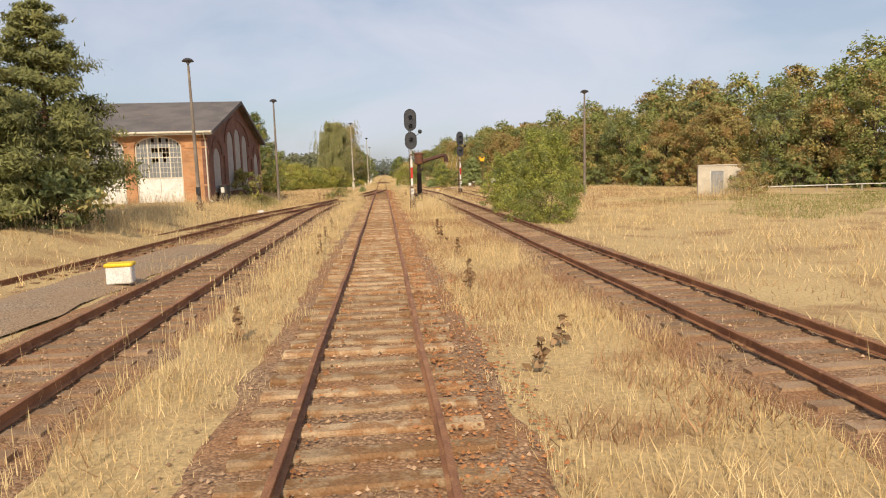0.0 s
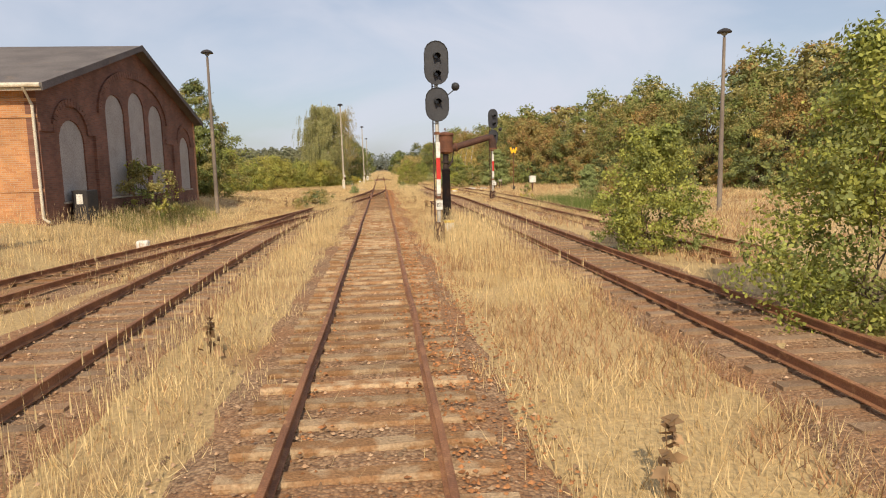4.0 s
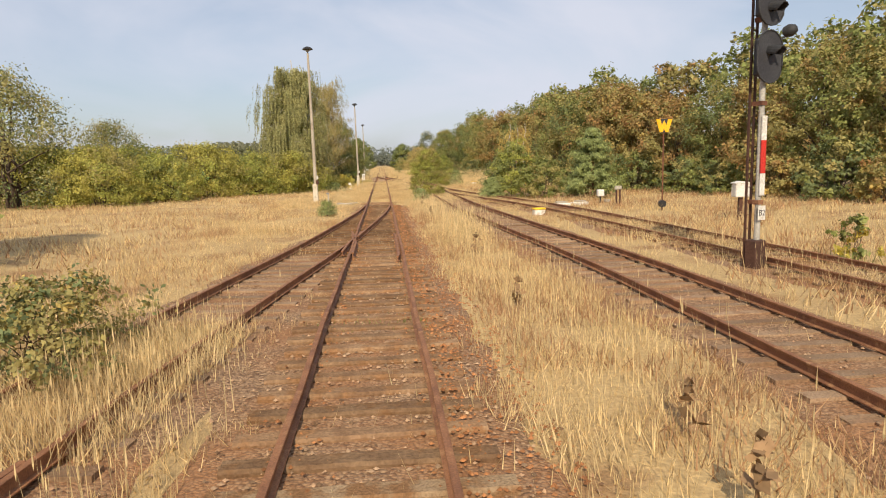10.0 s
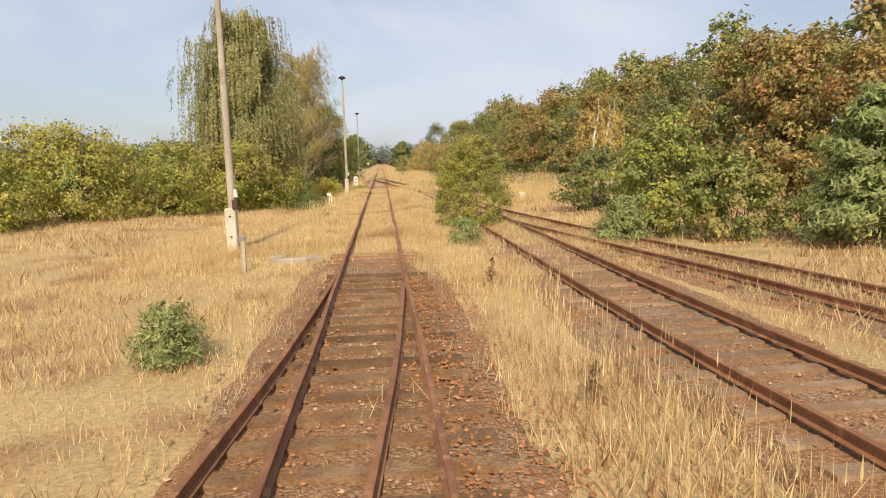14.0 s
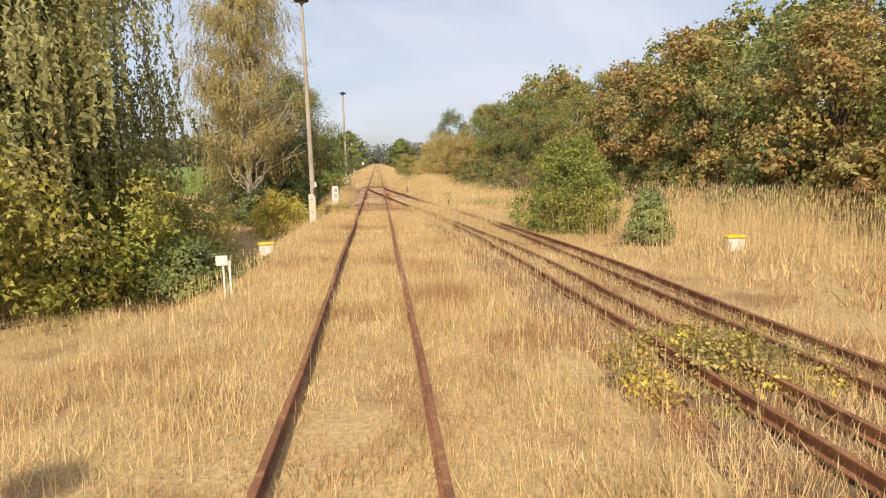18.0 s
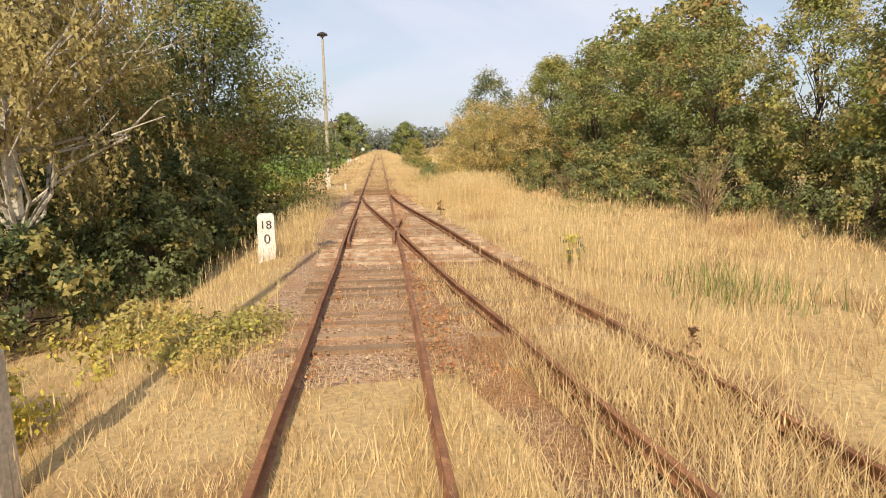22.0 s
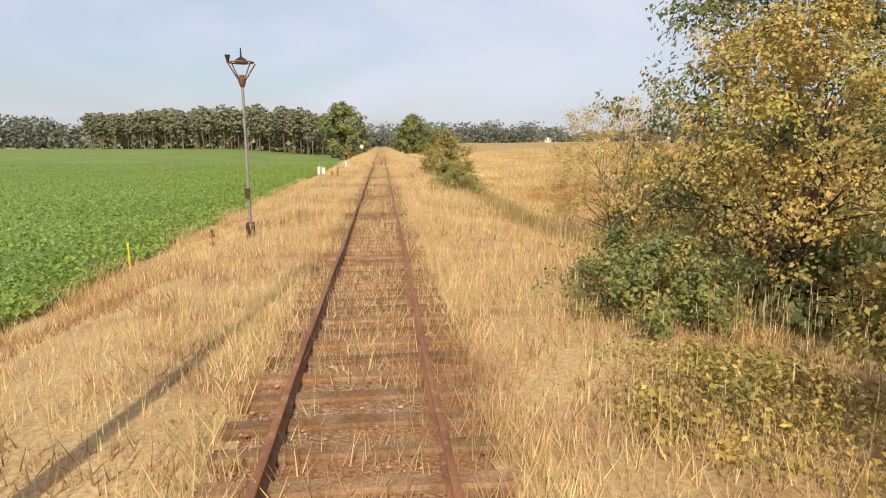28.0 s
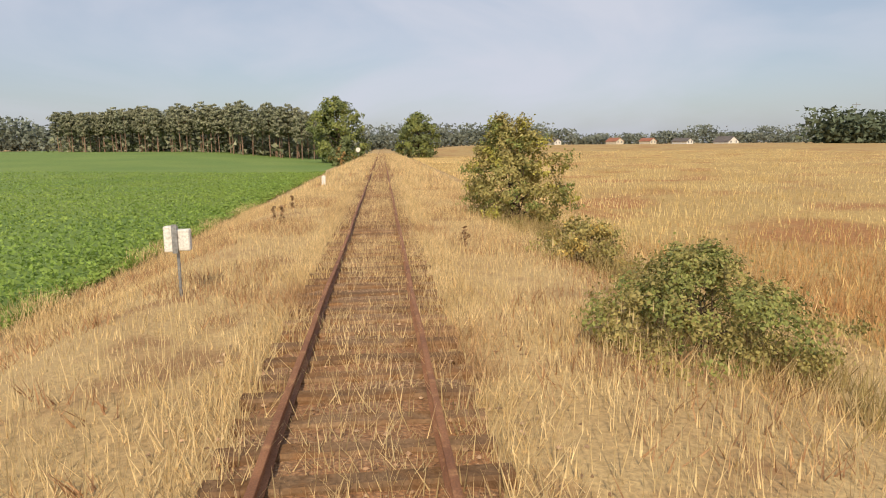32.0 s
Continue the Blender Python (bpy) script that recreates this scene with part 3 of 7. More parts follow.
main_track = track("railway_track", "rusty single main line on worn sleepers in dry grass", [(-30, 0), (900, 0)], -12, 900, 0.3)
left_track = track("siding_track", "rusty siding joining the main line by a turnout", LEFT, -12, 101.5, 1.1, {-1: [(-12, 101.5)], 1: [(-12, 82.1), (82.9, 99.5)]})
left_track_2 = track("siding_track", "overgrown rusty siding beside the engine shed", LEFT2, -6, 66, 1.9)
right_track = track("siding_track", "rusty loop track on grey ballast", RIGHT, -12, 179.5, 2.7, {-1: [(-12, 162.2), (163.0, 177.5)], 1: [(-12, 179.5)]})
right_track_2 = track("siding_track", "overgrown rusty outer siding", RIGHT2, 40, 147, 3.3)


def check_rail(track_ob, pts):
    part("check_rail", Build().sweep(RAIL, pts), M["rail"], track_ob, smooth=True)


def straight(x, y0, y1, flare):
    return [(x + flare, y0, -0.004), (x, y0 + 0.5, -0.004), (x, (y0 + y1) / 2, -0.004), (x, y1 - 0.5, -0.004), (x + flare, y1, -0.004)]


# frogs: check rails beside the outer rails and wing rails at the crossing
check_rail(left_track, straight(0.752 - 0.11, 77.6, 83.4, -0.05))
check_rail(right_track, straight(-0.752 + 0.11, 159.8, 165.6, 0.05))
check_rail(left_track, [(-0.98, 79.0, 0), (-0.88, 81.3, 0), (-0.68, 82.9, 0), (-0.60, 84.3, 0)])
check_rail(left_track, [(-0.66, 78.6, 0), (-0.66, 81.0, 0), (-0.82, 83.2, 0), (-0.95, 84.6, 0)])
check_rail(right_track, [(0.60, 160.2, 0), (0.64, 161.8, 0), (0.86, 164.2, 0), (0.98, 165.4, 0)])
check_rail(right_track, [(0.98, 160.3, 0), (0.86, 162.0, 0), (0.66, 163.8, 0), (0.62, 165.2, 0)])


# ballast beds: low crowned strips that lie on the ground
def bed(name, knots, y0, y1, half, label, mat, rise=0.0):
    x, y = smooth_line(knots, y0, y1, 1.0)
    offs = np.array([-half - 0.7, -half, -half * 0.5, 0, half * 0.5, half, half + 0.7])
    lift = np.array([-0.10, 0.04, 0.055, 0.055, 0.055, 0.04, -0.10])
    gx = x[:, None] + offs + 0.10 * np.sin(y[:, None] * 1.7 + offs * 3)
    gy = np.repeat(y[:, None], len(offs), 1)
    fade = ramp(gy, y0 + 0.5, y0 + 5.0) * (1 - ramp(gy, y1 - 5.0, y1 - 0.5))
    v = np.stack([gx, gy, -0.27 + (lift + 0.08 + rise) * fade - 0.08 + 0.015 * np.sin(gx * 5 + gy * 3.1)], -1).reshape(-1, 3)
    n, r = len(offs), len(y)
    i = (np.arange(r - 1)[:, None] * n + np.arange(n - 1)).ravel()
    ob = new(name, quick_mesh(name, v, np.stack([i, i + 1, i + n + 1, i + n], 1), mat))
    return tagged(ob, label, "ballast", kind="structure")


for a, b, half, mat in ((-12, 108, 1.5, "ballast"), (147, 188, 1.6, "pale_ballast"), (180, 420, 1.0, "ballast")):
    bed("ballast_bed", [(-30, 0), (430, 0)], a, b, half, "brown rusty ballast under the main line", M[mat])
bed("ballast_bed", LEFT, -12, 88, 1.45, "brown ballast under the joining siding", M["ballast"])
bed("gravel_strip", [(-6, -8.2), (10, -7.9), (30, -7.0), (43, -6.3)], -5, 30, 0.5, "grey-brown gravel filled between the two sidings", M["grey_gravel"], 0.13)
bed("ballast_bed", LEFT2, -6, 60, 1.3, "weedy ballast under the shed siding", M["ballast"])
bed("ballast_bed", RIGHT, -12, 168, 1.45, "pale brown ballast under the loop track", M["ballast"])
bed("ballast_bed", RIGHT2, 40, 120, 1.3, "weedy ballast under the outer siding", M["ballast"])


# sleepers: alike blocks with worn edges
def sleeper_mesh(name, half, mat, worn):
    rng = random.Random(worn)
    b = Build()
    n = 5
    v, f = [], []
    for i in range(n):
        x = -half + 2 * half * i / (n - 1)
        w, top = 0.125 + rng.uniform(-0.012, 0.012), -0.152 + rng.uniform(-0.012, 0.006)
        v += [(x, -w, -0.30), (x, -w, top - 0.03), (x, -w + 0.03, top), (x, w - 0.03, top), (x, w, top - 0.03), (x, w, -0.30)]
    for i in range(n - 1):
        f += [(i * 6 + j, i * 6 + j + 1, i * 6 + 7 + j, i * 6 + 6 + j) for j in range(5)]
    f += [tuple(range(6)), tuple(range((n - 1) * 6 + 5, (n - 1) * 6 - 1, -1))]
    return b.add(v, f).mesh(name, mat)


def sleeper_lines(b, knots, y0, y1, half, rng, step=0.62, keep=1.0):
    """Sleepers joined into one mesh, square to the line."""
    x, y = smooth_line(knots, y0, y1, step)
    d = np.gradient(x, y)
    for a, c, s in zip(x, y, d):
        if rng.random() > keep:
            continue
        ang = -math.atan(s) + rng.uniform(-0.02, 0.02)
        ca, sa = math.cos(ang), math.sin(ang)
        top = -0.178 + rng.uniform(-0.02, 0.01)
        v = []
        for px, py, pz in [(-half, -0.12, -0.3), (half, -0.12, -0.3), (half, 0.12, -0.3), (-half, 0.12, -0.3),
                           (-half, -0.105, top), (half, -0.105, top), (half, 0.105, top), (-half, 0.105, top)]:
            v.append((a + px * ca - py * sa, c + px * sa + py * ca, pz))
        b.add(v, [(4, 5, 6, 7), (0, 1, 5, 4), (1, 2, 6, 5), (2, 3, 7, 6), (3, 0, 4, 7)])


rng = random.Random(5)
for tr, knots, y0, y1, keep, mat in ((left_track, LEFT, -12, 80, 1.0, "sleeper"), (left_track_2, LEFT2, -6, 58, 0.7, "old_sleeper"),
                                     (right_track, RIGHT, -12, 146, 1.0, "sleeper"), (right_track_2, RIGHT2, 40, 118, 0.8, "old_sleeper")):
    b = Build()
    sleeper_lines(b, knots, y0, y1, 1.25, rng, 0.64, keep)
    tagged(part("sleepers", b, M["old_sleeper" if tr is left_track_2 or tr is right_track_2 else "sunk_sleeper"], tr, "weathered sleepers half sunk in ballast"), kind="stuff")
b = Build()
sleeper_lines(b, [(-30, 0), (400, 0)], 102.6, 105.5, 1.25, rng, 0.64, 0.8)
sleeper_lines(b, [(-30, 0), (400, 0)], 261, 420, 1.25, rng, 0.64, 0.9)
tagged(part("sleepers", b, M["old_sleeper"], main_track, "old wooden sleepers in the grass"), kind="stuff")
b = Build()
for i in range(36):   # turnout timbers beyond the frogs of the two turnouts
    y = 79.6 + 0.62 * i
    b.box((float(np.interp(y, [k[0] for k in LEFT], [k[1] for k in LEFT])) - 0.98 + rng.uniform(-0.08, 0.08), y, -0.3), (1.3 + rng.uniform(-0.06, 0.06), y + 0.24, -0.158 - 0.012 * rng.random()))
tagged(part("turnout_timbers", b, M["old_sleeper"], left_track, "long wooden turnout timbers"), kind="stuff")
b = Build()
sleeper_lines(b, [(-30, 0), (400, 0)], 151.2, 157.3, 1.2, rng, 0.62, 0.75)
sleeper_lines(b, RIGHT, 150.5, 157.3, 1.2, rng, 0.62, 0.6)
tagged(part("sleepers", b, M["sunk_sleeper"], right_track, "weathered sleepers half sunk in ballast"), kind="stuff")
b = Build()
for i in range(34):
    b.box((-1.3, 157.6 + 0.62 * i, -0.3), (3.55 - 0.068 * i, 157.85 + 0.62 * i, -0.154 - 0.003 * (i % 3)))
tagged(part("turnout_timbers", b, M["timber"], right_track, "long pale wooden turnout timbers"), kind="stuff")


# ---- plants ----
def leaf_quads(centres, size, rs, droop=0.0, long=1.5, tri=False, face=None, loose=0.42):
    """Flat leaves round centres; droop pulls their tips down, face is the way that each one roughly looks."""
    n = len(centres)
    if face is None:
        a = rs.normal(size=(n, 3))
        a[:, 2] = a[:, 2] * 0.6 - droop * 2.2
        a /= np.linalg.norm(a, axis=1)[:, None]
        b = np.cross(a, rs.normal(size=(n, 3)))
    else:
        up = face / (np.linalg.norm(face, axis=1)[:, None] + 1e-6) + rs.normal(size=(n, 3)) * loose
        a = np.cross(up, rs.normal(size=(n, 3)))
        a[:, 2] -= droop
        a /= np.linalg.norm(a, axis=1)[:, None]
        b = np.cross(up, a)
    b /= np.linalg.norm(b, axis=1)[:, None]
    s = size * rs.uniform(0.6, 1.35, (n, 1))
    a, b = a * s * long * 0.5, b * s * 0.5
    if tri:
        v = np.stack([centres - a * 0.7 + b, centres + a, centres - a * 0.7 - b], 1)
    else:
        v = np.stack([centres - a, centres + b * 0.9 - a * 0.1, centres + a, centres - b * 0.9 - a * 0.1], 1)
    return v


def leaf_mesh(name, sets, mat):
    v = np.concatenate(sets)
    k = v.shape[1]
    return quick_mesh(name, v.reshape(-1, 3), np.arange(len(v) * k).reshape(-1, k), mat)


def limb(b, start, tip, r0, rs, bend=0.12, sides=4, n=3):
    start, tip = np.array(start, float), np.array(tip, float)
    length = np.linalg.norm(tip - start)
    pts, rad = [], []
    for i in range(n + 1):
        t = i / n
        off = rs.normal(size=3) * bend * length * math.sin(math.pi * t) * 0.5
        pts.append(tuple(start + (tip - start) * t + off + np.array((0, 0, 0.10 * length * math.sin(math.pi * t)))))
        rad.append(r0 * (1 - 0.85 * t))
    b.tube(pts, rad, sides, caps=False)


def broad_tree(name, label, height, width, leaves, mats, rs, bark="bark", low=0.18, size=0.2, clumps=60, trunk=0.16, stems=1, lean=0.0, spread=0.34, group="", skirt=1.0, point=0.0, loose=0.5):
    """A leafy tree or bush: stems, limbs to each clump, and leaves in clumps inside an uneven crown; mats is (material, share) pairs."""
    ob = thing(name, label, "tree" if height > 4.2 else "bush", group=group)
    wood = Build()
    top = height * 0.78
    tips = []
    for s in range(stems):
        ang = rs.uniform(0, 6.28)
        foot = np.array((math.cos(ang), math.sin(ang), 0)) * (min(0.12 * stems, 0.055 * width) if stems > 1 else 0)
        head = np.array((foot[0] * 3 + rs.normal() * 0.05 * width + lean, foot[1] * 3 + rs.normal() * 0.05 * width, top))
        tips.append((foot, head))
        n = 6
        pts = [tuple(foot + (head - foot) * i / n + (rs.normal(size=3) * 0.02 * height * (0 < i < n)) - np.array((0, 0, 0.15 if i == 0 else 0))) for i in range(n + 1)]
        wood.tube(pts, [trunk * (1.25 if i == 0 else 1) * (1 - 0.8 * i / n) / math.sqrt(stems) for i in range(n + 1)], 7)
    centres, weight = [], []
    phase = rs.uniform(0, 6.28, 4)
    while len(centres) < clumps:
        u = rs.uniform(low, 1.0)
        shape = math.sin(math.pi * min(1, max(0.02, ((u - low) / (1 - low)) ** 0.75 * 0.86 + 0.12 * skirt))) ** 0.7
        ang = rs.uniform(0, 6.28)
        lobes = 1 + 0.22 * math.sin(3 * ang + phase[0] + 4 * u) + 0.14 * math.sin(5 * ang + phase[1] - 6 * u)
        rad = width * 0.5 * shape * lobes * (1 - point * u) * rs.uniform(0.35, 1.0) ** 0.5
        foot, head = tips[rs.randint(len(tips))]
        axis = foot + (head - foot) * min(1, u)
        centres.append((axis[0] + rad * math.cos(ang), axis[1] + rad * math.sin(ang), u * height * rs.uniform(0.95, 1.03)))
        weight.append(rs.uniform(0.5, 1.4))
    centres, weight = np.array(centres), np.array(weight)
    for c in centres[:: max(1, clumps // 24)]:
        foot, head = tips[rs.randint(len(tips))]
        t = max(0.12, min(0.92, (c[2] / height) * 0.75 - 0.05))
        limb(wood, foot + (head - foot) * t, c, trunk * 0.34 * (1.1 - t), rs)
    part("trunk", wood, M[bark], ob)
    share = np.array([m[1] for m in mats], float)
    kind = rs.choice(len(mats), clumps, p=share / share.sum())
    r = spread * width * 0.5 * (1.0 if clumps < 80 else 0.78)
    for k, (mat, _) in enumerate(mats):
        sets = []
        for c, w in zip(centres[kind == k], weight[kind == k]):
            n = max(6, int(leaves / clumps * w))
            # leaves sit along short twigs that fan out from the clump
            k2 = max(3, n // 9)
            d = rs.normal(size=(k2, 3)) * np.array((1, 1, 0.75)) + np.array((0, 0, 0.12))
            d /= np.linalg.norm(d, axis=1)[:, None]
            d *= r * w ** 0.4 * rs.uniform(0.55, 1.15, (k2, 1)) * np.array((1, 1, 0.75))
            p = c + d[rs.randint(k2, size=n)] * rs.uniform(0.12, 1.0, (n, 1)) ** 0.7 + rs.normal(size=(n, 3)) * 0.19 * r
            p[:, 2] = np.maximum(p[:, 2], 0.04)
            out = (p - c) / r + 0.9 * (p - np.array((0, 0, height * 0.45))) / (0.5 * width) * np.array((1, 1, 0.6)) + np.array((0, 0, 0.35))
            sets.append(leaf_quads(p, size, rs, tri=size > 0.1 and leaves < 40000, face=out, loose=loose))
        if sets:
            part("crown", leaf_mesh("crown", sets, LEAF[mat]), None, ob)
    return ob


def weeping_tree(name, label, height, width, bundles, mat, rs, bark="birch_bark", low=0.12, size=0.16, group="", hang=0.24, fill=16, rise=(0.15, 0.6), dome=0.7):
    """A birch or willow: rising pale limbs, and bundles of thin leafy strands that hang from them with gaps between."""
    ob = thing(name, label, "tree", group=group)
    wood = Build()
    n = 8
    pts = [(0.12 * math.sin(i * 1.1) * i * 0.3, 0.1 * math.cos(i * 0.9) * i * 0.3, height * 0.93 * i / n - (0.2 if i == 0 else 0)) for i in range(n + 1)]
    wood.tube(pts, [0.2 * (1 - 0.88 * i / n) * min(1, height / 12) + 0.012 for i in range(n + 1)], 8)
    for a in ((0.9, 3.9) if height > 12 else ()):
        limb(wood, pts[2], (math.cos(a) * width * 0.16, math.sin(a) * width * 0.12, height * 0.86), 0.13, rs, 0.05, 7, 5)
    sets = []
    for i in range(bundles):
        u = 0.22 + 0.76 * (i + rs.uniform()) / bundles
        a = i * 2.4 + rs.uniform(-0.5, 0.5)
        start = np.array(pts[min(n, int(u * n))])
        reach = width * 0.5 * (math.sin(math.pi * min(1, u * 0.72 + 0.22)) ** dome) * rs.uniform(0.35, 1.02)
        tip = start + np.array((math.cos(a) * reach, math.sin(a) * reach, reach * rs.uniform(*rise)))
        tip[2] = min(tip[2], height * rs.uniform(0.9, 1.0))
        limb(wood, start, tip, 0.055 * (1.15 - u) * min(1, height / 12), rs, 0.16, 5, 5)
        long = height * rs.uniform(0.3, 1.0) * hang
        for k in range(fill):
            f = rs.uniform(0.35, 1.04)
            p = start + (tip - start) * f + np.array((0, 0, 0.1 * reach * math.sin(math.pi * min(1, f)))) + rs.normal(size=3) * np.array((0.26, 0.26, 0.12))
            drop = max(0.35, min(p[2] - height * low, long * rs.uniform(0.5, 1.25)))
            m = max(5, int(drop / (size * 0.62)))
            q = np.linspace(0, 1, m)[:, None]
            out = np.array((p[0], p[1])) / (math.hypot(p[0], p[1]) + 0.3) * 0.25 + rs.normal(size=2) * 0.12
            line = p + np.concatenate([q ** 0.7 * out[0], q ** 0.7 * out[1], -q * drop], 1) + rs.normal(size=(m, 3)) * np.array((0.035, 0.035, 0.03))
            face = np.repeat(np.array([[p[0], p[1], 0.6]]), m, 0) + rs.normal(size=(m, 3)) * 0.3
            sets.append(leaf_quads(line, size, rs, 1.1, 2.0, True, face))
    part("trunk", wood, M[bark], ob)
    part("crown", leaf_mesh("crown", sets, LEAF[mat]), None, ob)
    return ob


def pine_tree(name, label, height, width, mat, rs, low=0.08, whorls=16, needles=120, size=0.14, trunk=0.14, bark="pine_bark", group="", cone=1.0, cat="pine tree", far=False):
    """A pine: straight stem, whorls of boughs, tufts of needles along each bough."""
    ob = thing(name, label, cat, group=group)
    wood = Build()
    wood.tube([(0, 0, -0.15), (0.01 * height, 0, height * 0.4), (0, 0.008 * height, height * 0.97)], [trunk, trunk * 0.65, trunk * 0.08], 8)
    sets = []
    for w in range(whorls):
        u = low + (1 - low) * w / whorls
        reach = width * 0.5 * ((1 - u) / (1 - low)) ** (0.75 * cone) * rs.uniform(0.75, 1.15) + 0.12
        if cone < 0.8:
            reach = width * 0.5 * math.sin(math.pi * min(1, (u - low) / (1 - low) * 0.85 + 0.18)) * rs.uniform(0.6, 1.15) + 0.1
        a0 = rs.uniform(0, 6.28)
        for k in range(6):
            a = a0 + k * 1.047 + rs.normal() * 0.2
            start = np.array((0, 0, u * height))
            r = reach * rs.uniform(0.75, 1.1)
            tip = start + np.array((math.cos(a) * r, math.sin(a) * r, r * rs.uniform(0.05, 0.45)))
            limb(wood, start, tip, max(0.008, trunk * 0.22 * (1 - u)), rs, 0.08, 3, 2)
            m = int(needles * (0.4 + r / (width * 0.5)))
            q = 0.3 + 0.75 * rs.uniform(0, 1, (m, 1)) ** 0.6
            p = start + (tip - start) * q + rs.normal(size=(m, 3)) * (0.05 + 0.11 * r) * np.array((1, 1, 0.55))
            sets.append(leaf_quads(p, size, rs, -0.3, 1.7 if far else 4.2, True, (p - start) + np.array((0, 0, 0.5 * r))))
    part("trunk", wood, M[bark], ob)
    part("crown", leaf_mesh("crown", sets, LEAF[mat]), None, ob)
    return ob


def at_ground(x, y, turn=0.0, scale=1.0, sink=0.0):
    return pose(x, y, float(land(x, y)) - sink, 0, 0, turn) @ Matrix.Diagonal((scale, scale, scale, 1))


def plant(ob, x, y, turn=0.0, scale=1.0):
    ob.matrix_basis = at_ground(x, y, turn, scale)
    return ob


def again(ob, x, y, turn=0.0, scale=1.0, label=""):
    c = copy_thing(ob, at_ground(x, y, turn))
    c.scale = (scale, scale, scale)
    return tagged(c, label)


rs = np.random.RandomState(11)
# woodland edge on the far side of the loop: locusts, cherries and oaks in early autumn
WOOD = "trees of the woodland edge"
proto = [
    broad_tree("locust_tree", "green locust tree with a loose feathery crown", 9.5, 6.8, 9600, [("green", 4), ("olive", 4), ("gold", 0.6)], rs, size=0.15, clumps=150, group=WOOD),
    broad_tree("cherry_tree", "tree turning rusty brown in early autumn", 8.6, 6.4, 9000, [("rust", 4), ("olive", 4), ("gold", 0.7)], rs, size=0.155, clumps=140, group=WOOD),
    broad_tree("locust_tree", "olive-green tree with a few yellow leaves", 10.5, 6.6, 9600, [("olive", 5), ("green", 2), ("rust", 1.2)], rs, size=0.15, clumps=150, group=WOOD),
    broad_tree("oak_tree", "dark green oak at the woodland edge", 10.0, 7.4, 9800, [("green", 4), ("dull", 2), ("olive", 3)], rs, size=0.15, clumps=150, group=WOOD),
    broad_tree("shrub", "dense leafy shrub at the woodland edge", 4.2, 5.0, 3600, [("dull", 4), ("green", 3), ("olive", 2)], rs, low=0.02, size=0.19, clumps=100, trunk=0.08, stems=4, group="shrubs of the woodland edge"),
    broad_tree("shrub", "rusty and yellowing shrub at the woodland edge", 3.8, 4.6, 3400, [("rust", 3), ("olive", 4), ("gold", 1.0)], rs, low=0.02, size=0.19, clumps=94, trunk=0.08, stems=4, group="shrubs of the woodland edge"),
    broad_tree("shrub", "dark green shrub with small leaves under the trees", 3.8, 4.6, 5200, [("dull", 4), ("green", 1), ("olive", 3)], rs, low=0.0, size=0.125, clumps=130, trunk=0.08, stems=5, group="shrubs of the woodland edge"),
]
proto += [
    broad_tree("locust_tree", "green locust tree standing deeper in the wood", 10.0, 7.0, 4200, [("green", 4), ("olive", 4)], rs, low=0.3, size=0.24, clumps=120, group=WOOD),
    broad_tree("oak_tree", "olive-brown oak standing deeper in the wood", 9.6, 7.0, 4200, [("olive", 5), ("rust", 2), ("dull", 1)], rs, low=0.3, size=0.24, clumps=120, group=WOOD),
]
proto += [
    broad_tree("locust_tree", "green locust tree with layered feathery boughs", 9.4, 6.6, 19000, [("green", 4), ("olive", 4), ("lemon", 0.5)], rs, low=0.2, size=0.105, clumps=210, spread=0.3, group=WOOD),
    broad_tree("oak_tree", "green and rust oak beside the line", 9.6, 6.8, 19000, [("green", 3), ("dull", 2), ("olive", 3), ("rust", 1)], rs, low=0.2, size=0.105, clumps=210, spread=0.3, group=WOOD),
]
EDGE = [(36, 50), (50, 43), (70, 33), (88, 27.5), (100, 25), (110, 22.5), (128, 18.5), (145, 17), (160, 15.5), (170, 12.5), (182, 11), (193, 10.5)]
used = [False] * len(proto)


def wood_tree(k, x, y, s):
    turn = rs.uniform(0, 360)
    if not used[k]:
        used[k] = True
        plant(proto[k], x, y, turn, s)
    else:
        again(proto[k], x, y, turn, s)


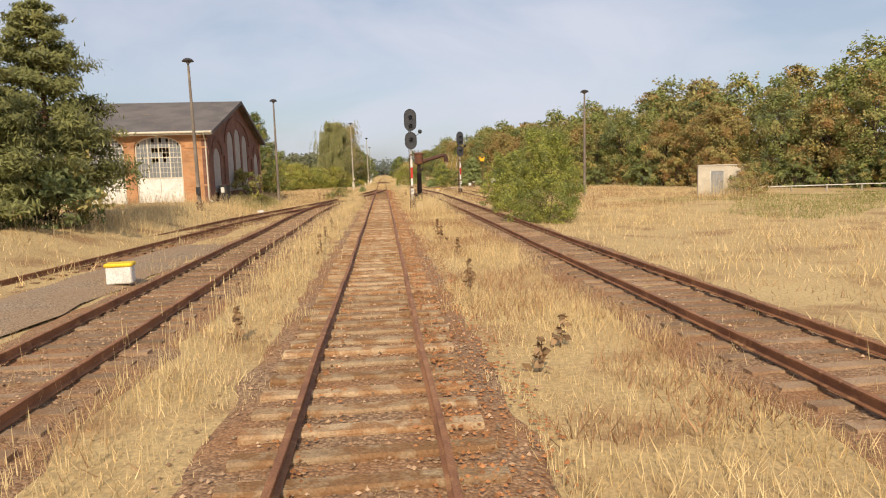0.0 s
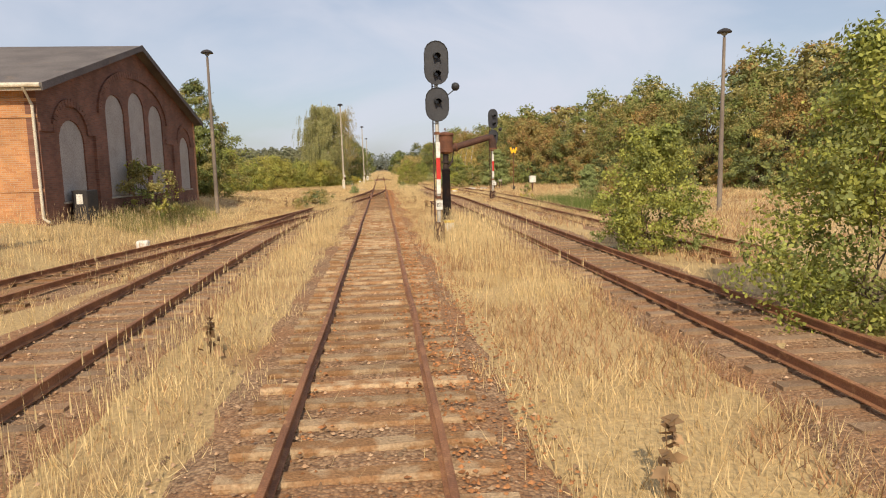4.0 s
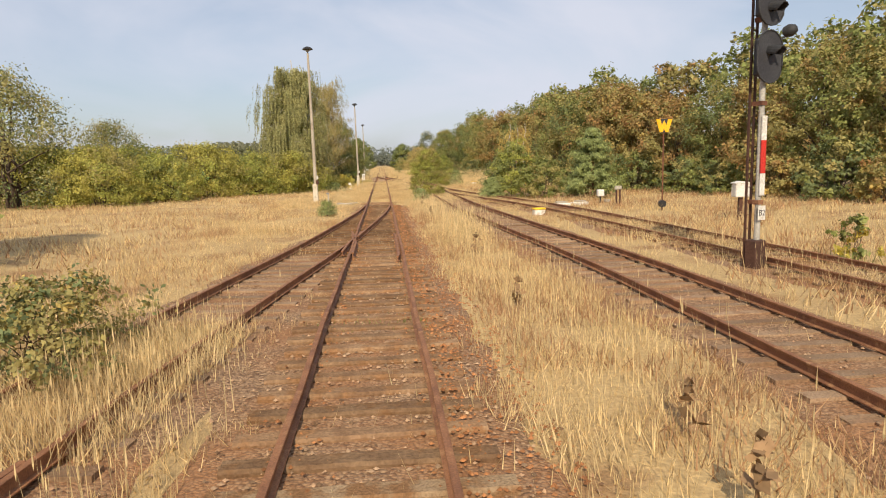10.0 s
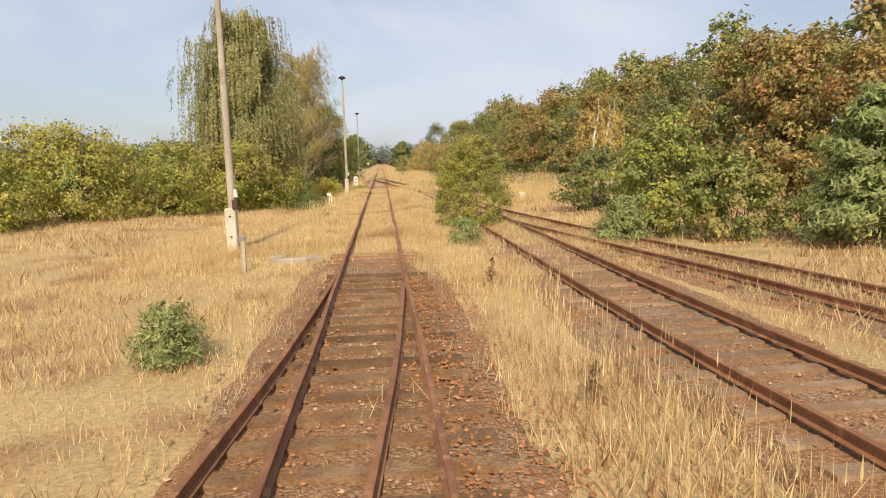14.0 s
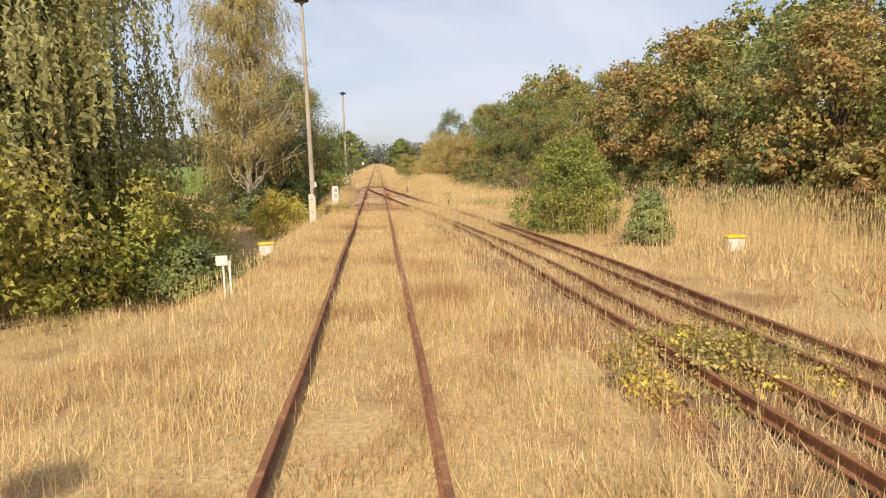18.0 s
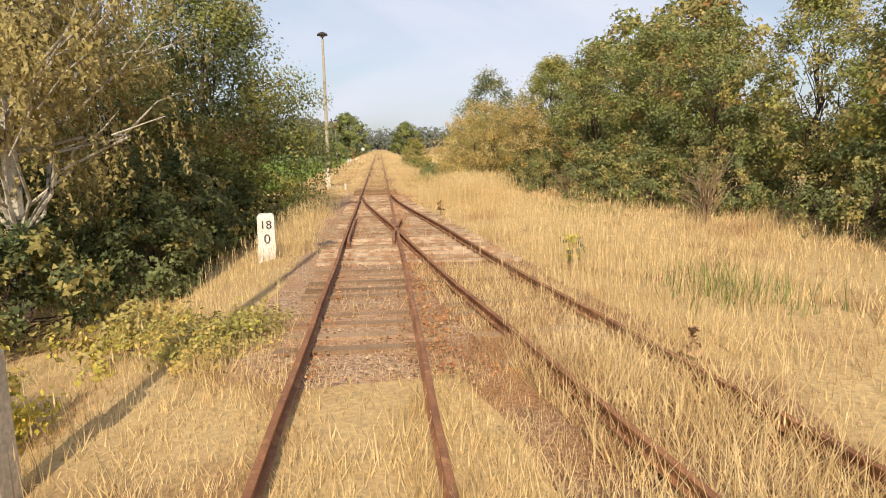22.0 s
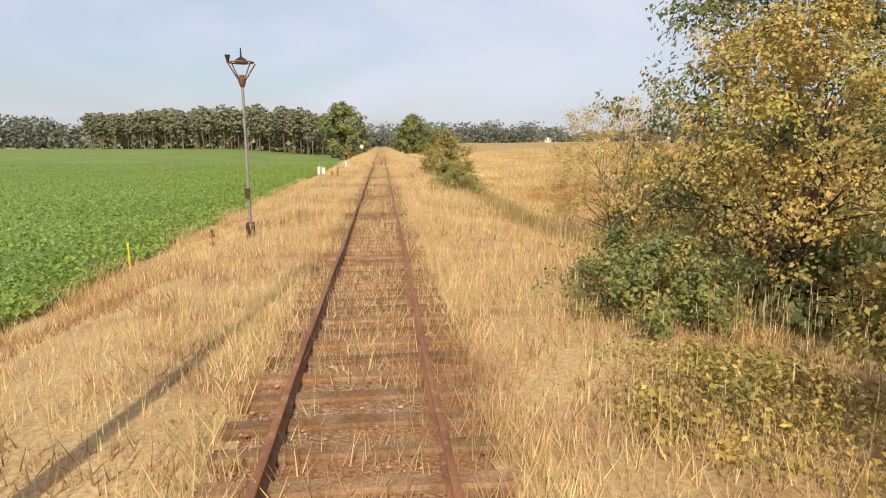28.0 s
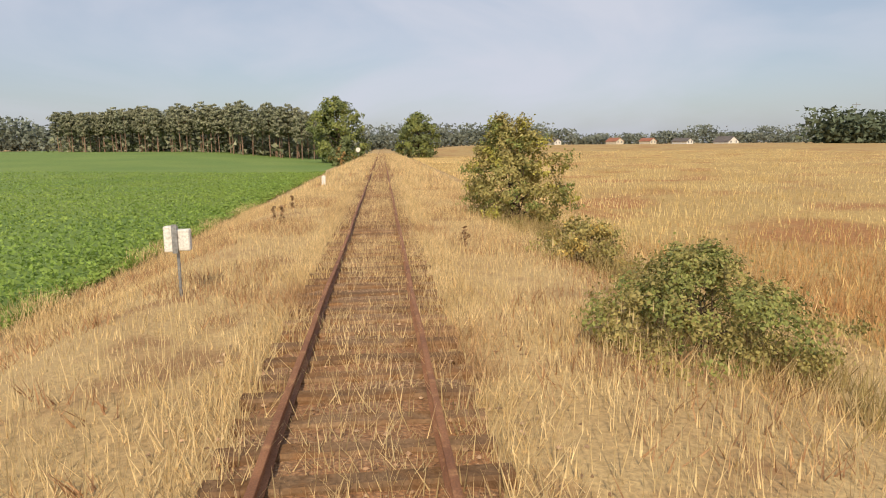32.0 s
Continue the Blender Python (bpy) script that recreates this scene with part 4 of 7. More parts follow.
ey, ex = [e[0] for e in EDGE], [e[1] for e in EDGE]
y = 36.0
while y < 194:
    x = float(np.interp(y, ey, ex))
    k = rs.choice(4, p=(0.28, 0.27 if y < 165 else 0.14, 0.25, 0.20 if y < 165 else 0.33))
    if y > 146:
        k = 9 + (k % 2)
    wood_tree(k, x + rs.uniform(1.0, 2.5), y, rs.uniform(0.78, 1.0) * (1.0 if y < 150 else 0.92))
    if y < 112 or rs.uniform() < 0.7:
        wood_tree(7 + (rs.uniform() < 0.45), x + rs.uniform(6.0, 8.0), y + rs.uniform(-1.5, 1.5), rs.uniform(1.0, 1.22))
    if y < 178 and rs.uniform() < (0.6 if y < 112 else 0.3):
        wood_tree(7 + (rs.uniform() < 0.45), x + rs.uniform(12.0, 16.0), y + rs.uniform(-2, 2), rs.uniform(1.15, 1.4))
    if y > 150 or rs.uniform() < 0.4:
        wood_tree(6 if y > 148 else 4 + (rs.uniform() < 0.4), x + rs.uniform(2.5, 4.5), y + rs.uniform(-1, 1), rs.uniform(0.8, 1.05))
    if y < 186:
        wood_tree(6 if y > 148 else 4 + (rs.uniform() < 0.4), x - rs.uniform(0.6, 1.8), y + rs.uniform(-1, 1), rs.uniform(0.55, 0.85))
        wood_tree(6 if y > 148 else 4 + (rs.uniform() < 0.4), x + rs.uniform(0.5, 3.0), y + rs.uniform(1, 3), rs.uniform(0.6, 1.0))
    y += rs.uniform(3.6, 4.6)

# a few trees that have turned rust-red, and more of the wood behind
for x, y, s in ((22.0, 118.5, 1.05), (23.2, 122.5, 1.12), (16.9, 157.5, 1.0), (17.6, 150.0, 1.08), (36.0, 66.0, 1.0)):
    wood_tree(1, x, y, s)

# plants that stand alone, from the start of the line onwards
plant(pine_tree("pine_tree", "tall bushy pine beside the engine shed", 9.6, 7.4, "pine", rs, 0.08, 16, 420, 0.075, 0.2), -14.3, 30.2)
plant(pine_tree("pine_tree", "smaller pine in front of the tall one", 6.6, 5.0, "pine", rs, 0.06, 11, 300, 0.075, 0.14), -14.2, 25.5)
plant(broad_tree("bush", "green leafy bush under the pines", 2.6, 4.0, 3000, [("dull", 3), ("olive", 1)], rs, low=0.03, size=0.16, stems=4, trunk=0.07), -13.0, 27.5)
plant(pine_tree("pine_tree", "pine top behind the shed roof", 11.5, 5.0, "pine", rs, 0.3, 10, 70, 0.2, 0.2), -34.0, 84)
plant(broad_tree("young_tree", "slim green tree with a dense pointed crown", 8.9, 4.0, 19000, [("green", 4), ("dull", 2), ("olive", 1)], rs, low=0.05, size=0.125, clumps=170, trunk=0.1), -13.9, 76.5)
plant(broad_tree("bush", "broad yellow-green bush beside the shed", 4.4, 5.2, 10000, [("lime", 2), ("green", 3), ("olive", 1)], rs, low=0.0, size=0.125, clumps=100, stems=5, trunk=0.08), -15.0, 74.6)
plant(broad_tree("bush", "broad green bush at the edge of the dry meadow", 5.2, 5.0, 11000, [("olive", 2), ("green", 3), ("lime", 1)], rs, low=0.0, size=0.125, clumps=100, stems=5, trunk=0.08), -13.2, 77.6)
plant(broad_tree("bush", "yellow-green leafy bush against the shed wall", 2.7, 2.8, 5200, [("olive", 4), ("lemon", 1), ("green", 2)], rs, low=0.0, size=0.09, clumps=100, stems=6, trunk=0.05, skirt=1.4), -11.1, 56.5)
for x, y, k in ((-28.0, 113.0, 1.0), (-37.0, 118.0, 0.95), (-23.0, 118.5, 0.66)):
    if k == 1.0:
        round_tree = plant(broad_tree("willow_tree", "large rounded grey-green willow", 9.8, 12.5, 17000, [("willow", 3), ("dull", 2), ("olive", 2)], rs, low=0.03, size=0.15, clumps=190, stems=3, trunk=0.3, skirt=1.3), x, y)
    else:
        again(round_tree, x, y, 77 * k, k)
HEDGE = "bushes of the yellow-green hedge"
hedge = [
    broad_tree("hedge_bush", "yellow-green leafy bush in a long hedge", 4.6, 6.4, 17000, [("lemon", 6), ("lime", 3), ("olive", 2)], rs, low=0.0, size=0.11, clumps=150, stems=5, trunk=0.1, group=HEDGE),
    broad_tree("hedge_bush", "bright green leafy bush in a long hedge", 4.2, 6.0, 17000, [("lime", 4), ("lemon", 3), ("green", 2)], rs, low=0.0, size=0.11, clumps=150, stems=5, trunk=0.1, group=HEDGE),
]
spots = [(-21, 111.5, 0.95), (-17.5, 116, 0.9), (-15.5, 121, 1.0), (-13.0, 125.5, 1.0), (-10.4, 129.5, 1.02), (-8.4, 134.0, 0.9), (-7.6, 139, 0.75), (-26, 117, 1.1), (-31, 121, 1.05), (-22, 121, 1.1), (-38, 124, 1.1)]
for i, (x, y, s) in enumerate(spots):
    if i < 2:
        plant(hedge[i], x, y, 40 * i, s)
    else:
        again(hedge[i % 2], x, y, 67 * i, s)
plant(weeping_tree("willow_tree", "tall weeping willow with thin hanging strands", 16.2, 9.6, 150, "willow", rs, "birch_bark", 0.16, 0.10, hang=0.26, fill=20), -9.4, 134.0)
plant(weeping_tree("birch_tree", "tall weeping birch with a pale trunk", 16.4, 8.8, 300, "birch", rs, "birch_bark", 0.05, 0.068, hang=0.06, fill=17, rise=(0.5, 1.15), dome=0.4), -8.0, 158.2)
plant(weeping_tree("birch_tree", "thin birch with sparse dry leaves", 11.0, 5.4, 70, "birch", rs, "birch_bark", 0.08, 0.07, fill=9), -10.2, 163.0)
plant(broad_tree("bush", "low dark green bush in the ditch", 1.6, 3.6, 8000, [("dull", 4), ("green", 2)], rs, low=0.0, size=0.08, clumps=120, stems=5, trunk=0.04, skirt=1.5), -5.4, 134.2)
plant(broad_tree("bush", "small bright yellow bush beside the lamp mast", 2.35, 2.9, 14000, [("lemon", 1), ("yellow", 6), ("gold", 1)], rs, low=0.0, size=0.058, clumps=150, stems=5, trunk=0.03, spread=0.3, skirt=1.3, loose=0.8), -4.9, 149.6)
plant(broad_tree("bush", "low bramble with brown leaves in the ditch", 1.5, 3.6, 2200, [("rust", 2), ("dull", 2)], rs, low=0.03, size=0.13, stems=5, trunk=0.05), -8.4, 142.0)
plant(broad_tree("bush", "low yellowing bramble beside the line", 0.6, 2.4, 2600, [("gold", 1), ("yellow", 2), ("olive", 4)], rs, low=0.03, size=0.075, stems=5, trunk=0.03), -4.0, 153.8)
plant(broad_tree("ground_cover", "creeping yellow-green plants beside the rail", 0.22, 2.4, 5200, [("lemon", 3), ("gold", 1), ("olive", 2)], rs, low=0.0, size=0.045, clumps=110, stems=4, trunk=0.01, skirt=1.6), -2.3, 152.2)
plant(broad_tree("bush", "low yellow bramble creeping over the rails", 0.3, 2.5, 5200, [("yellow", 1), ("gold", 3), ("olive", 3)], rs, low=0.0, size=0.045, clumps=90, stems=4, trunk=0.015, skirt=1.6), 4.3, 122.6)
plant(broad_tree("maple_tree", "dense dark maple overhanging the line", 10.8, 7.8, 62000, [("maple", 6), ("dull", 3), ("rust", 0.6)], rs, low=0.0, size=0.09, clumps=330, trunk=0.22), -6.4, 171.5)
plant(broad_tree("tree", "tangled brown tree losing its leaves", 8.2, 5.6, 14000, [("olive", 4), ("dull", 2), ("rust", 1)], rs, low=0.02, size=0.12, clumps=130, trunk=0.16, stems=3), -8.4, 165.8)
# thicket under the trees: their shade is put into the dark leaf share
THICKET = "bushes of the dark thicket"
for i, (x, y, h, w) in enumerate(((-5.9, 160.5, 2.6, 3.4), (-6.6, 164.6, 3.6, 4.0), (-5.9, 168.2, 3.0, 3.6), (-7.2, 156.2, 2.2, 3.4), (-9.0, 160.0, 3.4, 4.4), (-7.0, 174.6, 3.4, 4.0), (-10.6, 168.0, 4.0, 5.0))):
    plant(broad_tree("bush", "tangled bush with shade-darkened leaves and brown twigs in the ditch", h, w, 6500, [("dark", 3), ("dull", 2), ("olive", 1.5)], rs, low=0.0, size=0.11, clumps=110, stems=6, trunk=0.08, group=THICKET, skirt=1.5), x, y)
dark_tree = plant(broad_tree("tree", "dark leafy tree behind the maple", 8.4, 5.6, 9000, [("maple", 3), ("dull", 3)], rs, low=0.0, size=0.17, clumps=140, trunk=0.18), -10.2, 172.5)
again(dark_tree, -9.4, 176.0, 130, 1.0, "dark leafy tree at the end of the row")
plant(broad_tree("young_tree", "bushy young birch growing beside the loop track", 4.6, 3.8, 34000, [("green", 3), ("lime", 4)], rs, low=0.0, size=0.062, clumps=430, stems=4, trunk=0.04, spread=0.3, skirt=1.3, point=0.35, loose=1.1), 8.55, 33.0)
plant(broad_tree("young_tree", "smaller bushy young birch behind the first", 3.7, 3.1, 18000, [("green", 3), ("lime", 4)], rs, low=0.0, size=0.07, clumps=320, stems=4, trunk=0.035, spread=0.3, skirt=1.3, point=0.3, loose=1.1), 8.45, 42.5)
plant(broad_tree("young_tree", "bushy young birch with yellow-green leaves between the tracks", 3.7, 3.0, 34000, [("lemon", 1), ("lime", 5), ("olive", 3)], rs, low=0.0, size=0.05, clumps=320, stems=4, trunk=0.035, spread=0.26, skirt=1.2, loose=1.1), 3.95, 112.8)
plant(broad_tree("young_tree", "round bushy green birch beside the siding", 3.3, 3.4, 38000, [("lime", 3), ("green", 4)], rs, low=0.0, size=0.055, clumps=520, stems=4, trunk=0.035, spread=0.3, skirt=1.4, point=0.1, loose=1.1), 7.2, 138.8)
plant(broad_tree("young_tree", "light green young tree beside the outer siding", 4.0, 3.2, 9000, [("green", 3), ("lime", 2)], rs, low=0.0, size=0.09, clumps=120, stems=3, trunk=0.05), 9.9, 108.5)
plant(broad_tree("bush", "green bush at the edge of the outer siding", 2.8, 3.4, 6000, [("green", 3), ("olive", 2)], rs, low=0.0, size=0.1, clumps=90, stems=4, trunk=0.05), 12.2, 107)
plant(broad_tree("bush", "green bush at the foot of the wood", 3.2, 4.0, 7000, [("dull", 3), ("green", 2)], rs, low=0.0, size=0.11, clumps=90, stems=4, trunk=0.05), 11.6, 118.5)
plant(broad_tree("bush", "reddish bush on the dry meadow", 2.3, 3.8, 7000, [("rust", 2), ("olive", 4)], rs, low=0.02, size=0.09, clumps=90, stems=4, trunk=0.05, skirt=1.4), 17.4, 68.0)
plant(broad_tree("bush", "small leafy bush beside the outer siding", 1.1, 1.0, 700, [("green", 2), ("yellow", 1)], rs, low=0.02, size=0.09, clumps=24, stems=3, trunk=0.02), 12.0, 75.3)
PINES = "young pines"
plant(pine_tree("young_pine", "bushy blue-green young pine at the edge of the wood", 4.9, 3.7, "blue", rs, 0.04, 13, 200, 0.07, 0.08, group=PINES), 14.6, 104.0)
plant(pine_tree("young_pine", "small blue-green pine on the dry meadow", 2.6, 1.9, "blue", rs, 0.05, 11, 90, 0.06, 0.05, group=PINES), 15.8, 71.2)
plant(pine_tree("young_pine", "knee-high pine seedling beside the line", 0.85, 0.95, "blue", rs, 0.05, 6, 60, 0.028, 0.02, group=PINES), -2.75, 95.2)
plant(pine_tree("young_pine", "low pine seedling beside the bushy birch", 0.9, 0.9, "blue", rs, 0.05, 6, 60, 0.03, 0.02, group=PINES), 2.95, 107.3)
plant(pine_tree("young_pine", "small round pine in the tall grass", 1.7, 1.5, "blue", rs, 0.04, 9, 100, 0.045, 0.04, group=PINES), 8.6, 134.6)
plant(pine_tree("young_pine", "small pine between the sidings", 1.5, 1.4, "blue", rs, 0.04, 9, 90, 0.045, 0.04, group=PINES), 8.0, 106.5)
for i, (x, y, h) in enumerate(((12.4, 122.5, 6.6), (13.2, 122.9, 6.2), (14.6, 126.0, 6.8))):
    plant(weeping_tree("birch_sapling", "slim birch sapling with a white stem and gold leaves", h, 2.0, 30, "gold", rs, "birch_bark", 0.25, 0.09, "birch saplings", 0.14, 5), x, y)
plant(broad_tree("shrub", "golden straggling shrub with thin dry leaves", 5.5, 6.4, 28000, [("tan", 5), ("gold", 3), ("olive", 3)], rs, low=0.0, size=0.06, clumps=300, stems=7, trunk=0.1, spread=0.24, skirt=1.5), 7.5, 187.0)
plant(broad_tree("shrub", "straw-coloured shrub with drooping dry leaves", 5.2, 5.4, 20000, [("tan", 6), ("gold", 2), ("olive", 2)], rs, bark="twig", low=0.0, size=0.06, clumps=240, stems=7, trunk=0.08, spread=0.26, skirt=1.5), 9.4, 183.0)
for x, y, h, w in ((6.3, 184.6, 2.3, 3.6), (5.7, 189.0, 1.9, 3.2)):
    plant(broad_tree("bush", "low olive and gold bush in front of the thicket", h, w, 9000, [("olive", 4), ("gold", 3), ("tan", 1)], rs, low=0.0, size=0.055, clumps=130, stems=5, trunk=0.03, spread=0.3, skirt=1.6), x, y)
plant(broad_tree("shrub", "golden shrub hanging towards the line", 5.6, 5.4, 28000, [("gold", 6), ("lemon", 1), ("olive", 3)], rs, low=0.0, size=0.058, clumps=320, stems=7, trunk=0.1, spread=0.24, skirt=1.5), 7.3, 196.2)
plant(broad_tree("shrub", "olive and gold shrub in a dense thicket", 5.0, 5.2, 22000, [("olive", 4), ("gold", 4), ("dull", 1)], rs, low=0.0, size=0.07, clumps=240, trunk=0.08, stems=6, spread=0.24, skirt=1.4), 8.7, 191.4)
plant(broad_tree("bush", "dark green bramble under the shrubs", 1.6, 3.6, 3000, [("dull", 3), ("green", 1)], rs, low=0.02, size=0.11, stems=4, trunk=0.04), 8.6, 195.5)
plant(broad_tree("tree", "tall dark green tree behind the golden shrubs", 9.6, 6.4, 20000, [("dull", 4), ("olive", 2), ("dark", 2)], rs, low=0.08, size=0.11, clumps=220, trunk=0.2, stems=2), 10.2, 201.0)
plant(broad_tree("shrub", "wide half-bare shrub with thin yellow leaves", 5.2, 6.0, 26000, [("tan", 3), ("gold", 5), ("olive", 2)], rs, bark="twig", low=0.02, size=0.048, clumps=320, stems=10, trunk=0.13, spread=0.17, skirt=1.1), 9.1, 208.6)
plant(broad_tree("bush", "dark green bramble at the foot of the embankment", 1.3, 2.8, 9000, [("dull", 3), ("green", 2), ("olive", 1)], rs, low=0.0, size=0.055, clumps=130, stems=4, trunk=0.03, skirt=1.6), 4.5, 195.4)
plant(broad_tree("ground_cover", "yellowing bramble creeping down the embankment", 0.35, 3.0, 5200, [("lemon", 2), ("gold", 2), ("olive", 3)], rs, low=0.0, size=0.045, clumps=110, stems=4, trunk=0.01, skirt=1.6), 3.7, 191.6)
plant(broad_tree("bush", "dark green bush at the edge of the stubble", 2.9, 4.8, 6500, [("dull", 4), ("green", 2)], rs, low=0.0, size=0.11, clumps=110, stems=5, trunk=0.07, skirt=1.5), 15.2, 212.0)
plant(broad_tree("bush", "low olive bush on the side of the embankment", 1.1, 2.4, 5000, [("olive", 4), ("gold", 1)], rs, low=0.0, size=0.06, clumps=100, stems=4, trunk=0.03, skirt=1.6), 5.4, 231.0)
plant(broad_tree("bush", "low green bramble on the embankment", 1.5, 3.0, 20000, [("green", 3), ("olive", 4)], rs, low=0.0, size=0.042, clumps=220, stems=5, trunk=0.04, skirt=1.5, spread=0.26), 4.9, 223.4)
plant(broad_tree("small_tree", "small round tree with yellow-green leaves on the embankment", 4.2, 4.3, 20000, [("olive", 5), ("lemon", 0.8), ("green", 2)], rs, low=0.0, size=0.085, clumps=280, trunk=0.1, stems=3, spread=0.25, skirt=1.2), 5.7, 240.5)
plant(broad_tree("oak_tree", "large dark green oak at the bend of the wood", 15.5, 13.5, 9000, [("green", 3), ("dull", 4)], rs, low=0.03, size=0.5, clumps=170, trunk=0.45), -9.5, 378)
plant(broad_tree("oak_tree", "large green tree beside the far track", 13.0, 12.5, 8000, [("green", 3), ("dull", 3)], rs, low=0.02, size=0.5, clumps=150, trunk=0.4), 11.5, 415)
plant(broad_tree("bush", "dark bush beside the far track", 4.0, 6.0, 1600, [("dull", 3), ("rust", 1)], rs, low=0.02, size=0.35, stems=4, trunk=0.1), -8.0, 352)

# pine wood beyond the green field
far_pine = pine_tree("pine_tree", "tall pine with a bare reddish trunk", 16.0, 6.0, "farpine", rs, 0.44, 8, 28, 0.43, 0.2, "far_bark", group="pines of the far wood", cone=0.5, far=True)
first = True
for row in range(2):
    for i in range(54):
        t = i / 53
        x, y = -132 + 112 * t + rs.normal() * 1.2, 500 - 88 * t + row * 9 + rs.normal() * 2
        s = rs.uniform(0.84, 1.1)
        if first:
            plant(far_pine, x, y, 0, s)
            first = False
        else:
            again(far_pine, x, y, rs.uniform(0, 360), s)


def far_wood(label, x0, y0, x1, y1, height, count, size, mat):
    """A distant belt of woodland, too far to tell its trees apart."""
    t = rs.uniform(0, 1, count)
    hill = height * (0.62 + 0.2 * np.sin(t * 61 + 3 * np.sin(t * 17)) + 0.18 * np.sin(t * 143))
    p = np.stack([x0 + (x1 - x0) * t + rs.normal(size=count) * 4, y0 + (y1 - y0) * t + rs.normal(size=count) * 8, rs.uniform(0, 1, count) ** 0.8 * hill], 1)
    p[:, 2] += land(p[:, 0], p[:, 1])
    ob = new("far_wood", leaf_mesh("far_wood", [leaf_quads(p, size, rs, tri=True)], mat))
    return tagged(ob, label, "woodland", kind="stuff")


far_wood("belt of distant woodland in haze-blue leaves beyond the green field", -900, 1000, -120, 950, 26, 26000, 2.4, LEAF["far"])
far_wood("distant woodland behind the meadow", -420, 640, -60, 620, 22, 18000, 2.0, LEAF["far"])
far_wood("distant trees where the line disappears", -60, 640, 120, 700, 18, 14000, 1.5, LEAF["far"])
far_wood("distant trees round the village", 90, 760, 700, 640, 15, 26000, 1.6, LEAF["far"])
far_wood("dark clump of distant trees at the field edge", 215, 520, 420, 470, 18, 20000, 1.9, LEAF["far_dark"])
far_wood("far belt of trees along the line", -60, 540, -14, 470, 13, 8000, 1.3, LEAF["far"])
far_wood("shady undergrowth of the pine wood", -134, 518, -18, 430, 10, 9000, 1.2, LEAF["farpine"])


# ---- grass ----
def blades(x, y, height, width, rs, lean=0.35, base=None, tip=None):
    """One bent two-piece blade for each place."""
    n = len(x)
    z = land(x, y) if base is None else base
    a = rs.uniform(0, 6.283, n)
    c, s = np.cos(a), np.sin(a)
    h = height * rs.uniform(0.55, 1.25, n)
    l = lean * h * rs.uniform(0.1, 1.3, n)
    b = rs.uniform(0, 6.283, n)
    lx, ly = np.cos(b) * l, np.sin(b) * l
    w = width * rs.uniform(0.6, 1.3, n)
    v = np.stack([np.stack([x - c * w, y - s * w, z - 0.02], 1), np.stack([x + c * w, y + s * w, z - 0.02], 1),
                  np.stack([x + lx, y + ly, z + h], 1)], 1)
    return v.reshape(-1, 3)


def field_of(name, label, mat, sets, category="grass"):
    v = np.concatenate(sets)
    ob = new(name, quick_mesh(name, v, np.arange(len(v)).reshape(-1, 3), mat))
    return tagged(ob, label, category, kind="stuff")


def line_x(knots, y):
    x, yy = smooth_line(knots, -12, 900, 1.0)
    return np.interp(y, yy, x)


def patch(x, y, scale, seed):
    """Soft uneven patches, 0 to 1."""
    return 0.5 + 0.25 * (np.sin(x * scale + 1.7 * np.sin(y * scale * 0.7 + seed)) + np.sin(y * scale * 1.3 + 1.9 * np.sin(x * scale * 0.9 + 2 * seed)))


